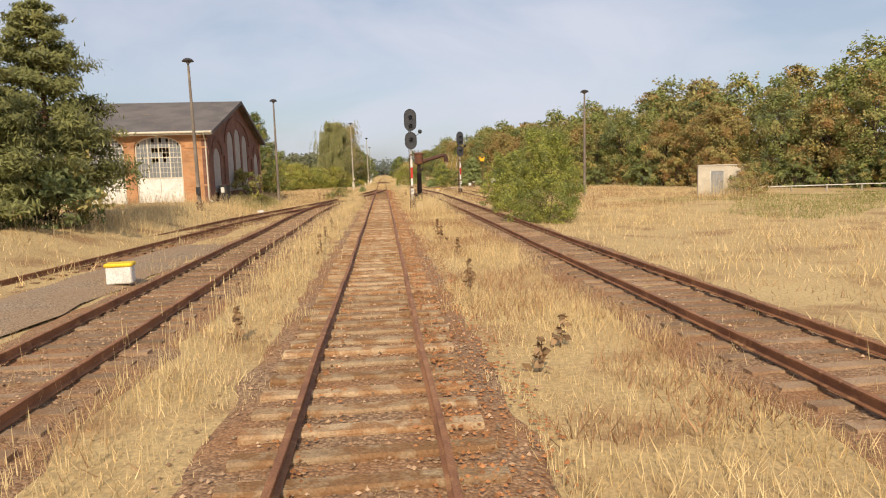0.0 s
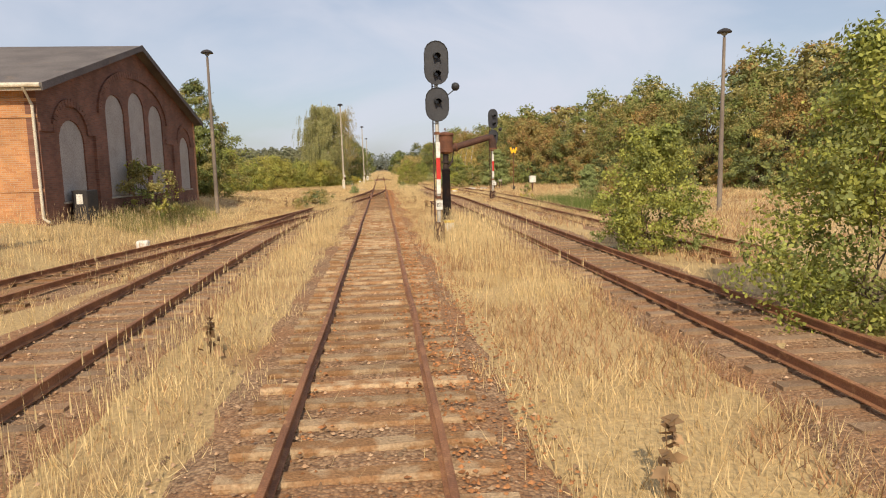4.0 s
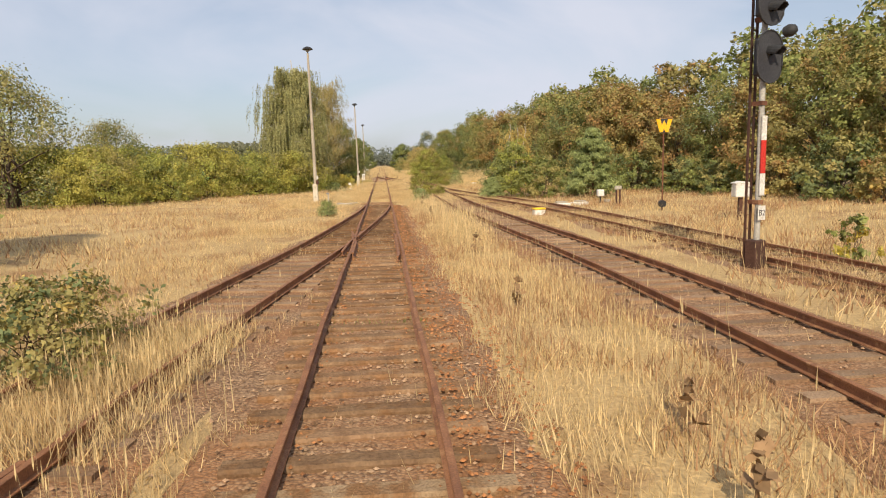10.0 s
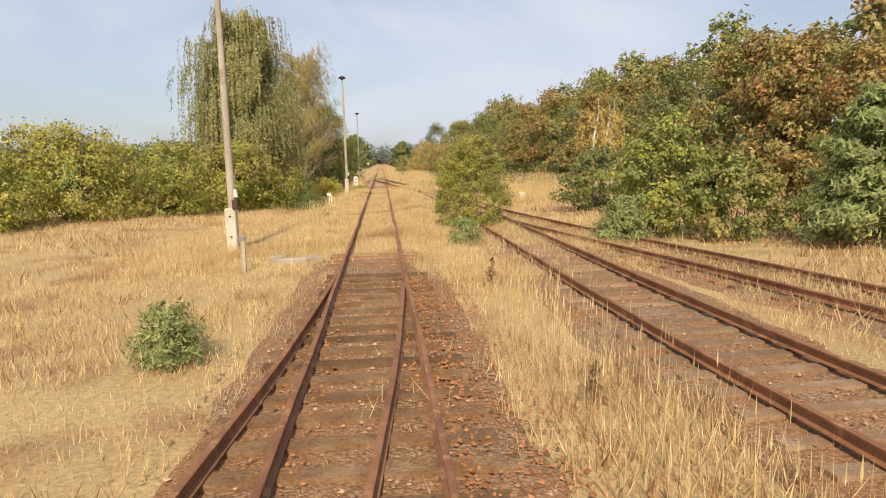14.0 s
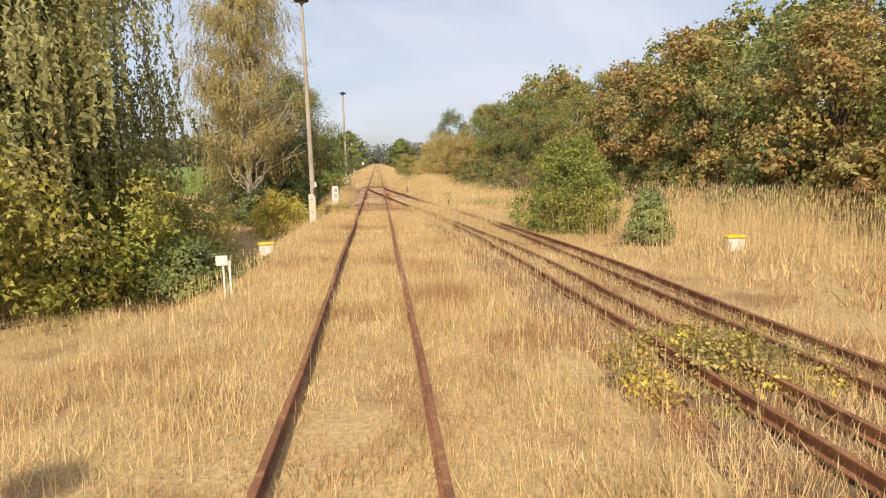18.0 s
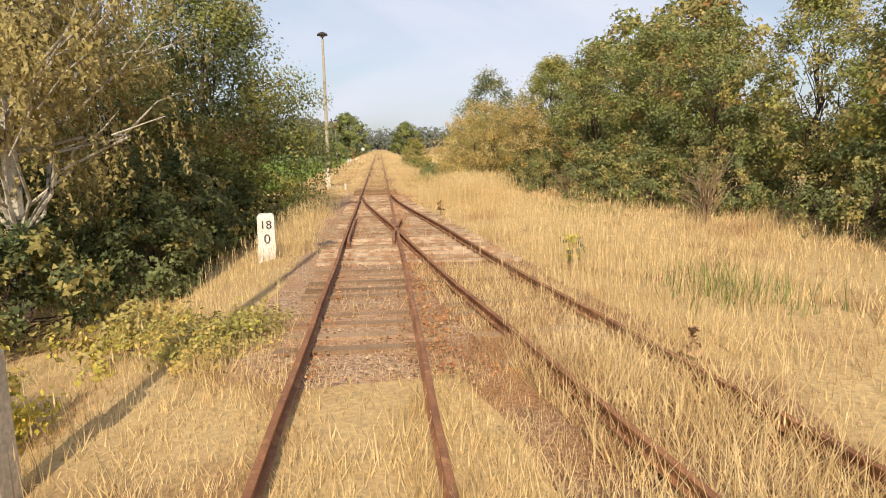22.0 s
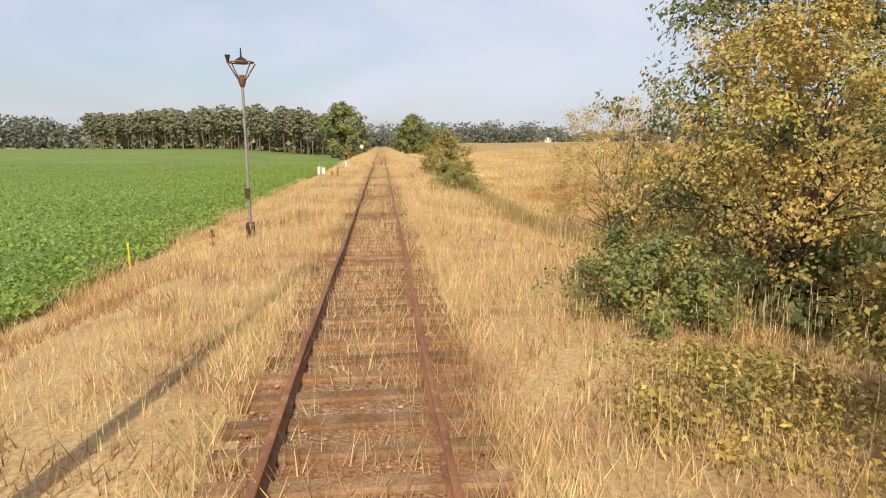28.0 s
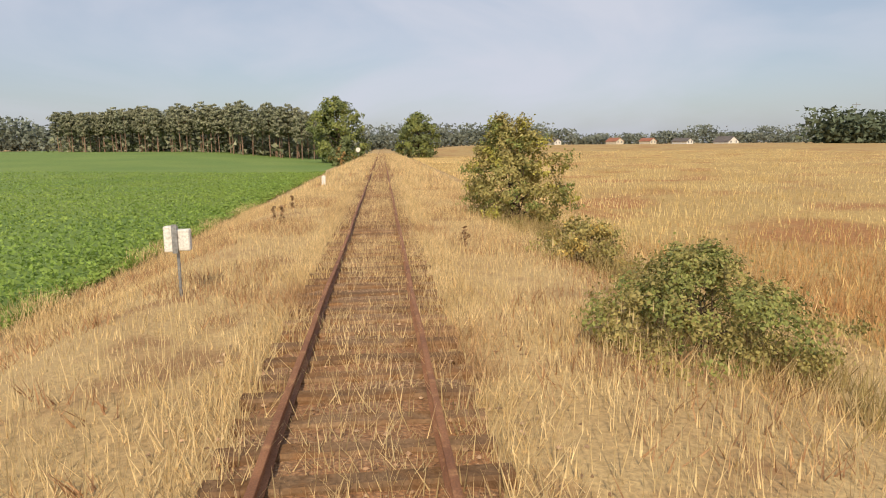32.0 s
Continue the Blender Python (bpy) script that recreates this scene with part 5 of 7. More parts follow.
def clear_of_tracks(x, y, rs, strict=1.0):
    keep = np.ones(len(x), bool)
    for knots, y0, y1, half, some in ((LEFT, -12, 52, 1.35, 0.07), (LEFT, 52, 66, 1.3, 0.2), (LEFT, 70, 84, 1.35, 0.1), (LEFT2, -6, 58, 1.1, 0.55), (RIGHT, -12, 100, 1.35, 0.05), (RIGHT, 100, 118, 1.1, 0.3), (RIGHT, 118, 137, 1.0, 0.6), (RIGHT, 157, 176, 1.6, 0.06), (RIGHT2, 40, 75, 1.1, 0.8), (RIGHT2, 75, 118, 1.1, 0.6), (RIGHT2, 118, 137, 1.0, 0.75)):
        on = (abs(x - line_x(knots, y)) < half) & (y > y0) & (y < y1)
        keep &= ~(on & (rs.uniform(0, 1, len(x)) > some * strict))
    # the main line: bare stretches, and stretches where grass has closed over the sleepers
    edge_r = np.interp(y, [0, 40, 58, 63, 90, 100, 106, 148, 153, 176, 182, 186, 400], [1.8, 1.8, 1.4, 1.5, 1.85, 1.7, 0, 0, 1.0, 1.5, 1.3, 0, 0]) + 0.3 * np.sin(y * 0.8) * (y < 100)
    edge_l = np.interp(y, [0, 40, 58, 63, 80, 100, 106, 148, 153, 176, 182, 186, 400], [1.5, 1.5, 1.3, 1.5, 1.4, 1.4, 0, 0, 1.3, 2.0, 1.5, 0, 0])
    ragged = 0.9 * (patch(x, y, 2.3, 1.1) - 0.5)
    bare = (x < edge_r + ragged) & (x > -edge_l - ragged) & ~((y > 58.2) & (y < 62.6))
    grown = np.where(y < 103, 0.03 + 0.12 * ramp(abs(x), 1.2, 2.0), np.where(y < 156, 0.3, np.where(y < 182, 0.05, 0.0)))
    keep &= ~(bare & (rs.uniform(0, 1, len(x)) > grown))
    late = (y > 182) & (x > -0.7 + 0.5 * np.sin(y * 0.9)) & (x < 1.25)
    keep &= ~(late & (patch(x * 0.5, y, 0.75, 0.4) < 0.5) & (rs.uniform(0, 1, len(x)) > 0.12))
    keep &= ~((y > 103) & (y < 121) & (abs(x) < 1.4) & (rs.uniform(0, 1, len(x)) > 0.3 + 0.5 * patch(x, y, 0.9, 2.2)))
    keep &= ~((x < -5.9) & (x > -9.0) & (y < 40) & (rs.uniform(0, 1, len(x)) > 0.25))   # gravel between the sidings
    keep &= ~((abs(abs(x) - 0.752) < 0.07))
    return keep


def in_fields(x, y):
    return ((x < -9.0) & (y > 188)) | ((x > 9.9) & (y > 205)) | ((x < -11.9) & (x > -62) & (y > 48) & (y < 69))


rs = np.random.RandomState(23)


def meadow(count, x0, x1, y0, y1, height, width, lean, thin):
    x, y = rs.uniform(x0, x1, count), rs.uniform(y0, y1, count)
    keep = clear_of_tracks(x, y, rs) & ~in_fields(x, y)
    p = patch(x, y, 0.55, 2.0) * 0.6 + patch(x, y, 1.9, 5.0) * 0.4
    keep &= rs.uniform(0, 1, count) < thin + (1 - thin) * p
    keep &= ~((x > 18) & (y > 26) & (y < 47) & (rs.uniform(0, 1, count) > 0.13))   # mown strip before the wood
    x, y, p = x[keep], y[keep], p[keep]
    return blades(x, y, height * (0.3 + 1.5 * p ** 1.6), width, rs, lean)


def overgrown(count, knots, y0, y1, half, height):
    """Grass that has closed over a stretch of track."""
    y = rs.uniform(y0, y1, count)
    x = line_x(knots, y) + np.clip(rs.normal(size=count) * 0.6, -1, 1) * half
    keep = (abs(abs(x) - 0.752) > 0.08) & ((patch(x, y, 1.1, 7.0) > 0.3) | (abs(x) > 1.2))
    return blades(x[keep], y[keep], height, 0.008, rs, 0.75)


field_of("dry_grass", "straw-coloured dry grass along the line", M["grass"], [
    meadow(360000, -7.5, 7.5, 3, 125, 0.25, 0.0065, 0.6, 0.4),
    meadow(360000, -7.5, 7.5, 100, 262, 0.27, 0.0068, 0.6, 0.45),
    meadow(70000, -2.2, 2.6, 102, 152, 0.24, 0.0065, 0.6, 0.6),
    meadow(110000, -6.5, 6.5, 4, 112, 0.075, 0.007, 2.4, 0.8), meadow(40000, -5, 5, 112, 160, 0.075, 0.007, 2.4, 0.8),
    meadow(14000, -9.2, -7.5, 186, 262, 0.42, 0.011, 0.7, 0.5), meadow(14000, 7.5, 10.1, 200, 262, 0.45, 0.011, 0.7, 0.5),
    overgrown(10000, RIGHT, 140, 151, 1.05, 0.42), overgrown(4000, RIGHT, 151, 157, 1.15, 0.24), overgrown(6000, RIGHT2, 137, 147, 1.0, 0.28), overgrown(7000, RIGHT2, 119, 137, 1.1, 0.26), overgrown(9000, RIGHT, 124, 141, 1.0, 0.28), overgrown(9000, RIGHT, 106, 124, 1.15, 0.27), overgrown(8000, RIGHT2, 96, 120, 1.15, 0.28), overgrown(22000, RIGHT2, 40, 92, 1.2, 0.28), overgrown(5000, LEFT, 66, 71, 1.1, 0.45),
    overgrown(14000, [(-30, 0), (430, 0)], 183, 262, 0.85, 0.3), overgrown(13000, [(-30, 1.35), (430, 1.35)], 182, 262, 0.5, 0.34), overgrown(15000, [(-30, -1.3), (430, -1.3)], 182, 262, 0.5, 0.36),
    meadow(60000, -7.5, 7.5, 255, 420, 0.45, 0.028, 0.6, 0.4)])
field_of("dry_grass", "dry meadow grass on the yard", M["grass"], [
    meadow(88000, 7.5, 30, 6, 130, 0.32, 0.013, 0.8, 0.35), meadow(84000, -26, -7.5, 10, 135, 0.30, 0.013, 0.8, 0.35),
    meadow(50000, 7.5, 20, 125, 205, 0.45, 0.015, 0.6, 0.4), meadow(24000, -14, -7.5, 130, 200, 0.42, 0.015, 0.6, 0.4), meadow(24000, -46, -14, 134, 190, 0.45, 0.03, 0.6, 0.4)])


def culms(x, y, height, rs):
    """Tall stalks with a seed head: a thin blade and a wider tuft at its top."""
    stalk = blades(x, y, height, 0.005, rs, 0.18)
    tips = stalk.reshape(-1, 3, 3)[:, 2]
    n = len(tips)
    a = rs.uniform(0, 6.283, n)
    w, l = 0.008 * rs.uniform(0.6, 1.2, n), 0.15 * rs.uniform(0.7, 1.3, n)
    v = np.stack([tips + np.stack([np.cos(a) * w, np.sin(a) * w, -l * 0.6], 1), tips - np.stack([np.cos(a) * w, np.sin(a) * w, l * 0.6], 1),
                  tips + np.stack([0 * w, 0 * w, l * 0.4], 1)], 1)
    low = v.copy()
    low[:, 2, 2] -= l * 1.35
    return [stalk, v.reshape(-1, 3), low.reshape(-1, 3)]


sets = []
for n, cx, cy, sx, sy, h in ((1500, 3.2, 44.5, 0.9, 3.6, 0.95), (700, 3.9, 49, 0.8, 2.0, 0.85), (1100, 3.0, 83.5, 0.45, 2.6, 0.95), (500, 2.9, 72, 0.8, 5.0, 0.8), (600, 2.8, 95, 0.5, 5, 0.75),
                             (1500, -2.6, 26, 0.6, 12, 0.7), (1200, -2.6, 55, 0.5, 7, 0.75), (900, -2.7, 69, 0.45, 3.5, 0.7), (9000, 14.5, 137, 3.6, 5.0, 1.35), (1800, 13, 72, 3.0, 6, 0.85),
                             (6000, 4.7, 175.6, 1.0, 2.4, 1.15), (400, 6.2, 180, 1.0, 2.0, 0.9), (1500, 4.6, 158, 1.2, 4.0, 0.9), (1200, 7, 160, 1.6, 5, 1.0), (1200, -8.5, 40, 3.0, 16, 0.8), (2600, -11.2, 37, 1.6, 6, 0.85), (1200, -10.6, 51, 0.6, 4, 0.7), (900, 6.0, 199, 0.9, 4, 0.8),
                             (1500, 2.9, 212, 0.7, 16, 0.7), (1500, -2.9, 212, 0.7, 16, 0.65), (1400, 18, 42, 4, 9, 0.85), (700, 26.0, 45.5, 1.4, 0.8, 1.3), (1600, -2.6, 168, 0.6, 7, 0.7), (1300, 2.6, 128, 0.9, 12, 0.7), (1300, -2.6, 125, 0.9, 12, 0.65)):
    x, y = rs.normal(cx, sx, n), rs.normal(cy, sy, n)
    keep = clear_of_tracks(x, y, rs, 0.2) & ~in_fields(x, y)
    sets += culms(x[keep], y[keep], h, rs)
field_of("tall_grass", "tall pale grass stalks with seed heads", M["straw"], sets)

def low_weeds(count, x0, x1, y0, y1, height, width, seed):
    x, y = rs.uniform(x0, x1, count), rs.uniform(y0, y1, count)
    keep = clear_of_tracks(x, y, rs, 0.3) & (patch(x, y, 0.5, seed) * 0.6 + patch(x, y, 1.7, seed + 3) * 0.4 > 0.5)
    return blades(x[keep], y[keep], height, width, rs, 0.9)


field_of("brown_weeds", "low reddish-brown dry weeds between the tracks", M["brown_weed"], [
    low_weeds(26000, 1.9, 4.8, 6, 101, 0.24, 0.011, 1.3), low_weeds(14000, -8.6, -2.0, 6, 101, 0.24, 0.012, 2.2), low_weeds(30000, 8.0, 26, 40, 128, 0.32, 0.022, 4.1),
    low_weeds(9000, -30, -8, 70, 128, 0.3, 0.024, 5.0), low_weeds(24000, -8.4, -2.0, 184, 250, 0.26, 0.012, 3.1), low_weeds(9000, 2.0, 6.0, 184, 250, 0.28, 0.012, 6.1)], "weeds")

x, y = np.concatenate([rs.normal(13.1, 1.2, 9000), rs.normal(6.6, 0.7, 240), rs.normal(8.5, 0.8, 200)]), np.concatenate([rs.normal(65.0, 3.6, 9000), rs.normal(154, 1.0, 240), rs.normal(168, 1, 200)])
keep = clear_of_tracks(x, y, rs, 0.2)
field_of("green_rushes", "patch of fresh green rushes on the dry meadow", M["green_grass"], [blades(x[keep], y[keep], 0.55, 0.012, rs, 0.4)])
x = np.concatenate([rs.uniform(18, 48, 26000), rs.uniform(-1.2, 1.0, 900)])
y = np.concatenate([rs.uniform(27, 47, 26000), rs.choice([56.2, 63.2, 49.5, 71, 20.5], 900) + rs.normal(size=900) * 0.25])
x, y = np.concatenate([x, rs.normal(-10.9, 0.7, 3500)]), np.concatenate([y, rs.uniform(51, 63, 3500)])
keep = (patch(x, y, 0.35, 1.7) > 0.35) | (x < 3)
field_of("green_grass", "short green grass in patches", M["mown_grass"], [blades(x[keep], y[keep], np.where(x[keep] < -5, 0.55, 0.13), np.where(x[keep] < -5, 0.012, 0.02), rs, 0.8)])


def weeds(label, spots, mat, size):
    """Dry docks and thistles: a stalk with curled leaves."""
    for x, y, h in spots:
        ob = thing("dry_weed", label, "weed", (x, y, float(land(x, y))), group="dry weeds along the line")
        n = 26
        u = rs.uniform(0.15, 1, n)
        p = np.stack([rs.normal(size=n) * 0.10 * (1.1 - u) + 0.03, rs.normal(size=n) * 0.10 * (1.1 - u), u * h], 1)
        part("stalk", Build().tube([(0, 0, -0.03), (0.02, 0.01, h * 0.5), (0.0, 0.03, h)], [0.012, 0.009, 0.004], 5), mat, ob)
        part("leaves", leaf_mesh("leaves", [leaf_quads(p, size, rs)], mat), None, ob)


weeds("dry brown dock standing in the grass", [(-2.0, 22.5, 0.7), (-2.3, 11.0, 0.6), (2.1, 14.5, 0.6), (2.3, 16.0, 0.55), (2.6, 21, 0.6), (2.4, 25, 0.7), (2.5, 28, 0.7), (2.3, 8.5, 0.5), (2.9, 9.6, 0.5), (-2.2, 27, 0.6), (-2.4, 33, 0.6),
                                               (2.7, 72, 0.6), (2.9, 79, 0.7), (3.0, 64.6, 0.7), (3.2, 66.2, 0.6), (-6.5, 70, 0.8), (-6.1, 70.6, 0.7), (-5.6, 71.2, 0.8), (2.6, 93, 0.5), (2.6, 100, 0.6),
                                               (2.6, 168.3, 0.6), (3.4, 186, 0.7), (-3.6, 243, 0.7), (-3.9, 240, 0.6), (-3.3, 238, 0.7), (2.4, 232, 0.6), (4.0, 150, 0.5), (-6.3, 196, 0.7), (-5.7, 193, 0.6), (-4.6, 204, 0.6)], M["weed"], 0.11)
plant(broad_tree("bush", "dusty half-dry bush growing over the siding", 1.3, 2.3, 6000, [("olive", 3), ("dull", 1), ("gold", 0.5)], rs, low=0.0, size=0.055, clumps=100, stems=5, trunk=0.03), -4.4, 69.0)

plant(broad_tree("flowering_weed", "small weed with yellow and white flowers", 0.7, 0.7, 500, [("yellow", 3), ("dull", 2)], rs, low=0.1, size=0.055, clumps=24, stems=3, trunk=0.012), 4.7, 157.4)
bare = thing("bare_shrub", "dry leafless shrub with many thin pale twigs", "bush", (11.2, 163.6, float(land(11.2, 163.6))))
twigs = Build()
for i in range(46):
    a, e = rs.uniform(0, 6.28), rs.uniform(0.25, 1.0)
    tip = (math.cos(a) * 1.7 * (1.1 - e * 0.7), math.sin(a) * 1.7 * (1.1 - e * 0.7), 0.5 + 2.3 * e)
    limb(twigs, (0, 0, 0.0 if i < 8 else rs.uniform(0.1, 0.7)), tip, 0.022, rs, 0.15)
part("crown", twigs, M["twig"], bare)
again(bare, 9.8, 175.5, 80, 0.8)
again(bare, 9.0, 208.4, 150, 1.15)

# ---- the two fields ----
left_field = new("crop_field", sheet("crop_field", steps((-900, -300, 300), (-300, -60, 30), (-60, -16, 4), (-16, -8.5, 0.5)), steps((190, 300, 2), (300, 600, 20)), M["crop_soil"], 0.05, lambda x: np.where(x > -9.2, -4.0, 1.0)))
tagged(left_field, "field of low green leafy crop beside the line", "field", kind="structure")
n = 125000
u = rs.uniform(0, 1, n) ** 2.2
x, y = -8.6 - 80 * u, 189 + 130 * rs.uniform(0, 1, n) ** 1.3
x = np.where(x > -30, np.round(x / 0.24) * 0.24 + rs.normal(size=n) * 0.05, x)
p = np.stack([x, y, land(x, y) + 0.05 + rs.uniform(0.02, 0.22, n)], 1)
crop = new("crop_plants", leaf_mesh("crop_plants", [leaf_quads(p, 0.135, rs, -0.1, 1.3, True)], M["crop"]))
tagged(crop, "dense rows of green leafy crop plants", "crop", kind="stuff")
right_field = new("stubble_field", sheet("stubble_field", steps((9, 16, 0.5), (16, 60, 4), (60, 300, 30), (300, 900, 300)), steps((206, 300, 2), (300, 600, 20)), M["stubble_soil"], 0.05, lambda x: np.where(x < 9.3, -4.0, 1.0)))
tagged(right_field, "wide field of pale cut maize stubble", "field", kind="structure")
n = 105000
row = np.round(rs.uniform(0, 1, n) ** 1.5 * 110 / 0.75) * 0.75
along = rs.uniform(206, 400, n)
x = 9.0 + row + rs.normal(size=n) * 0.06
field_of("stubble", "rows of cut maize stalks", M["stubble"], [blades(x, along, 0.42 * (0.5 + patch(x, along, 0.35, 4.0)), 0.02, rs, 0.4, land(x, along) + 0.05)], "stubble")

n = 34000
x, y = 9.5 + abs(rs.normal(0, 14, n)), rs.normal(226, 6.0, n)
keep = patch(x, y, 0.5, 3.0) * 0.6 + patch(x, y, 1.7, 1.0) * 0.4 > 0.36
field_of("red_weeds", "rust-red dry weeds in the stubble", M["red_weed"], [blades(x[keep], y[keep], 0.42, 0.011, rs, 0.6)], "weeds")
n = 16000
y = rs.uniform(206, 250, n)
x = np.interp(y, [206, 222, 236, 250], [6.6, 6.2, 6.0, 6.4]) + rs.normal(size=n) * 0.75
keep = (patch(x, y, 0.7, 1.0) * 0.5 + patch(x, y, 2.3, 2.0) * 0.5 > 0.42) & (x > 4.3)
field_of("olive_weeds", "olive and brown weeds at the foot of the embankment", M["olive_weed"], [blades(x[keep], y[keep], 0.6, 0.011, rs, 0.7)], "weeds")

# loose ballast stones between and beside the sleepers
n = 27000
x, y = np.clip(rs.normal(0.25, 1.15, n), -1.9, 2.5), rs.choice([0, 1, 2], n, p=(0.62, 0.22, 0.16))
y = np.where(y == 0, rs.uniform(3, 101, n), np.where(y == 1, rs.uniform(150, 181, n), rs.uniform(183, 246, n)))
n = 10000
k = rs.choice(2, n, p=(0.45, 0.55))
ya = np.where(k == 0, rs.uniform(8, 80, n), rs.uniform(8, 172, n))
xa = np.where(k == 0, line_x(LEFT, ya), line_x(RIGHT, ya)) + rs.normal(size=n) * 0.85
x, y = np.concatenate([x, xa]), np.concatenate([y, ya])
keep = (abs(abs(x) - 0.752) > 0.06)
x, y = x[keep], y[keep]
n = len(x)
r = rs.uniform(0.014, 0.034, n)
z = np.where(abs(x) < 1.25, -0.20, np.where(abs(x) < 2.6, -0.19 - 0.09 * (abs(x) - 1.25), -0.185))
dirs = np.array([(1, 0, 0), (0, 1, 0), (-1, 0, 0), (0, -1, 0), (0, 0, 0.8)])
v = np.stack([x, y, z], 1)[:, None] + dirs[None] * r[:, None, None] * rs.uniform(0.6, 1.4, (n, 5, 1))
f = (np.arange(n)[:, None, None] * 5 + np.array([(0, 1, 4), (1, 2, 4), (2, 3, 4), (3, 0, 4)])[None]).reshape(-1, 3)
tagged(new("ballast_stones", quick_mesh("ballast_stones", v.reshape(-1, 3), f, M["stone"])), "loose brown ballast stones", "gravel", kind="stuff")
# rust-stained stones that line the feet of the rails
n = 20000
y = np.where(rs.uniform(0, 1, n) < 0.75, rs.uniform(4, 101, n), rs.uniform(150, 182, n))
x = np.where(rs.uniform(0, 1, n) < 0.7, 0.752, -0.752) + rs.normal(size=n) * 0.16 + 0.08
x = np.where(rs.uniform(0, 1, n) < 0.55, rs.uniform(0.8, 2.0, n), x)
keep = abs(abs(x) - 0.752) > 0.1
x, y = x[keep], y[keep]
n = len(x)
v = np.stack([x, y, np.where(x > 1.3, -0.2 - 0.03 * (x - 1.3), -0.165)], 1)[:, None] + dirs[None] * rs.uniform(0.014, 0.034, (n, 1, 1)) * rs.uniform(0.6, 1.4, (n, 5, 1))
f = (np.arange(n)[:, None, None] * 5 + np.array([(0, 1, 4), (1, 2, 4), (2, 3, 4), (3, 0, 4)])[None]).reshape(-1, 3)
tagged(new("rusty_stones", quick_mesh("rusty_stones", v.reshape(-1, 3), f, M["rusty_stone"])), "rust-stained ballast stones along the rails", "gravel", kind="stuff")


# ---- the engine shed ----
def lathe(profile, sides=16):
    """A turned shape from (radius, height) pairs."""
    b = Build()
    k = sides
    v = [(r * math.cos(2 * math.pi * i / k), r * math.sin(2 * math.pi * i / k), z) for r, z in profile for i in range(k)]
    f = [(a * k + i, a * k + (i + 1) % k, (a + 1) * k + (i + 1) % k, (a + 1) * k + i) for a in range(len(profile) - 1) for i in range(k)]
    f += [tuple(range(k - 1, -1, -1)), tuple(range((len(profile) - 1) * k, len(profile) * k))]
    return b.add(v, f)


def arch(a, b, spring, crown, n=10):
    """Points of an arch from (a, spring) to (b, spring)."""
    return [(a + (b - a) * (0.5 - 0.5 * math.cos(math.pi * i / n)), spring + (crown - spring) * math.sin(math.pi * i / n)) for i in range(n + 1)]


def wall_strips(parent, mat, strips, foot, top, peak, axis, c0, c1):
    """A wall of upright pieces (a, b, None or (sill, spring, crown)) under the line top(); peak is the ridge's place."""
    def head(a, b):
        mid = [(peak, top(peak))] if a < peak < b else []
        return [(b, top(b))] + mid + [(a, top(a))]
    for a, b, hole in strips:
        if hole is None:
            part("pier", Build().prism([(a, foot), (b, foot)] + head(a, b), axis, c0, c1), mat, parent)
        else:
            sill, spring, crown = hole
            if sill > foot:
                part("breast_wall", Build().prism([(a, foot), (b, foot), (b, sill), (a, sill)], axis, c0, c1), mat, parent)
            part("arched_wall", Build().prism(arch(a, b, spring, crown) + head(a, b), axis, c0, c1), mat, parent)


def arch_ring(parent, mat, a, b, spring, crown, thick, axis, c0, c1, bricks=22):
    """Voussoir bricks round an arch, with open joints."""
    inner, outer = arch(a, b, spring, crown, bricks), arch(a - thick, b + thick, spring, crown + thick, bricks)
    lerp = lambda u, w, t: (u[0] + (w[0] - u[0]) * t, u[1] + (w[1] - u[1]) * t)
    for i in range(bricks):
        p, q, r, s = inner[i], inner[i + 1], outer[i + 1], outer[i]
        part("brick", Build().prism([lerp(p, q, 0.07), lerp(p, q, 0.93), lerp(s, r, 0.93), lerp(s, r, 0.07)], axis, c0, c1), mat, parent)


GX, Y0, Y1, RY = -12.2, 48.7, 68.7, 58.7
RIDGE, EAVE, FOOT = 8.95, 5.95, 0.35
slope = lambda y: RIDGE - 0.18 - abs(y - RY) * (RIDGE - EAVE) / (RY - Y0)
flat = lambda x: EAVE - 0.16
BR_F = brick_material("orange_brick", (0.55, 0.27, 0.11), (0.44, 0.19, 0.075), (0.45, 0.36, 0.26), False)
# darker gable brick: the shade on this side is put into the colour
BR_G = brick_material("shade_darkened_red_brick", (0.25, 0.11, 0.07), (0.17, 0.075, 0.052), (0.18, 0.135, 0.105), True)
shed = thing("engine_shed", "old brick engine shed with arched windows and a felt roof", "building")
bays = [(-14.05 - 4.0 * k - 3.25, -14.05 - 4.0 * k) for k in range(7)]
strips, x = [], GX - 0.42
for a, b in bays:
    strips += [(b, x, None), (a, b, (0.35, 4.75, 5.52))]
    x = a
strips.append((x - 5, x, None))
wall_strips(shed, BR_F, strips, FOOT, flat, 999, "y", Y0, Y0 + 0.45)
LANCETS = [(54.75, 56.95, 5.75), (57.55, 59.75, 6.15), (60.35, 62.55, 5.75)]
SINGLE = [(50.15, 52.35), (65.5, 67.5)]
gs, y = [], Y0
for a, b, sp in [(SINGLE[0][0], SINGLE[0][1], 4.25)] + LANCETS + [(SINGLE[1][0], SINGLE[1][1], 4.25)]:
    gs += [(y, a, None), (a, b, (1.45, sp - 0.45, sp + 0.45))]
    y = b
gs.append((y, Y1, None))
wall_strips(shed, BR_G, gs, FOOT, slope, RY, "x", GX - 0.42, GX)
rear = Build().box((-46, Y1, FOOT), (GX, Y1 + 0.4, EAVE - 0.16))
part("rear_wall", rear, BR_F, shed)
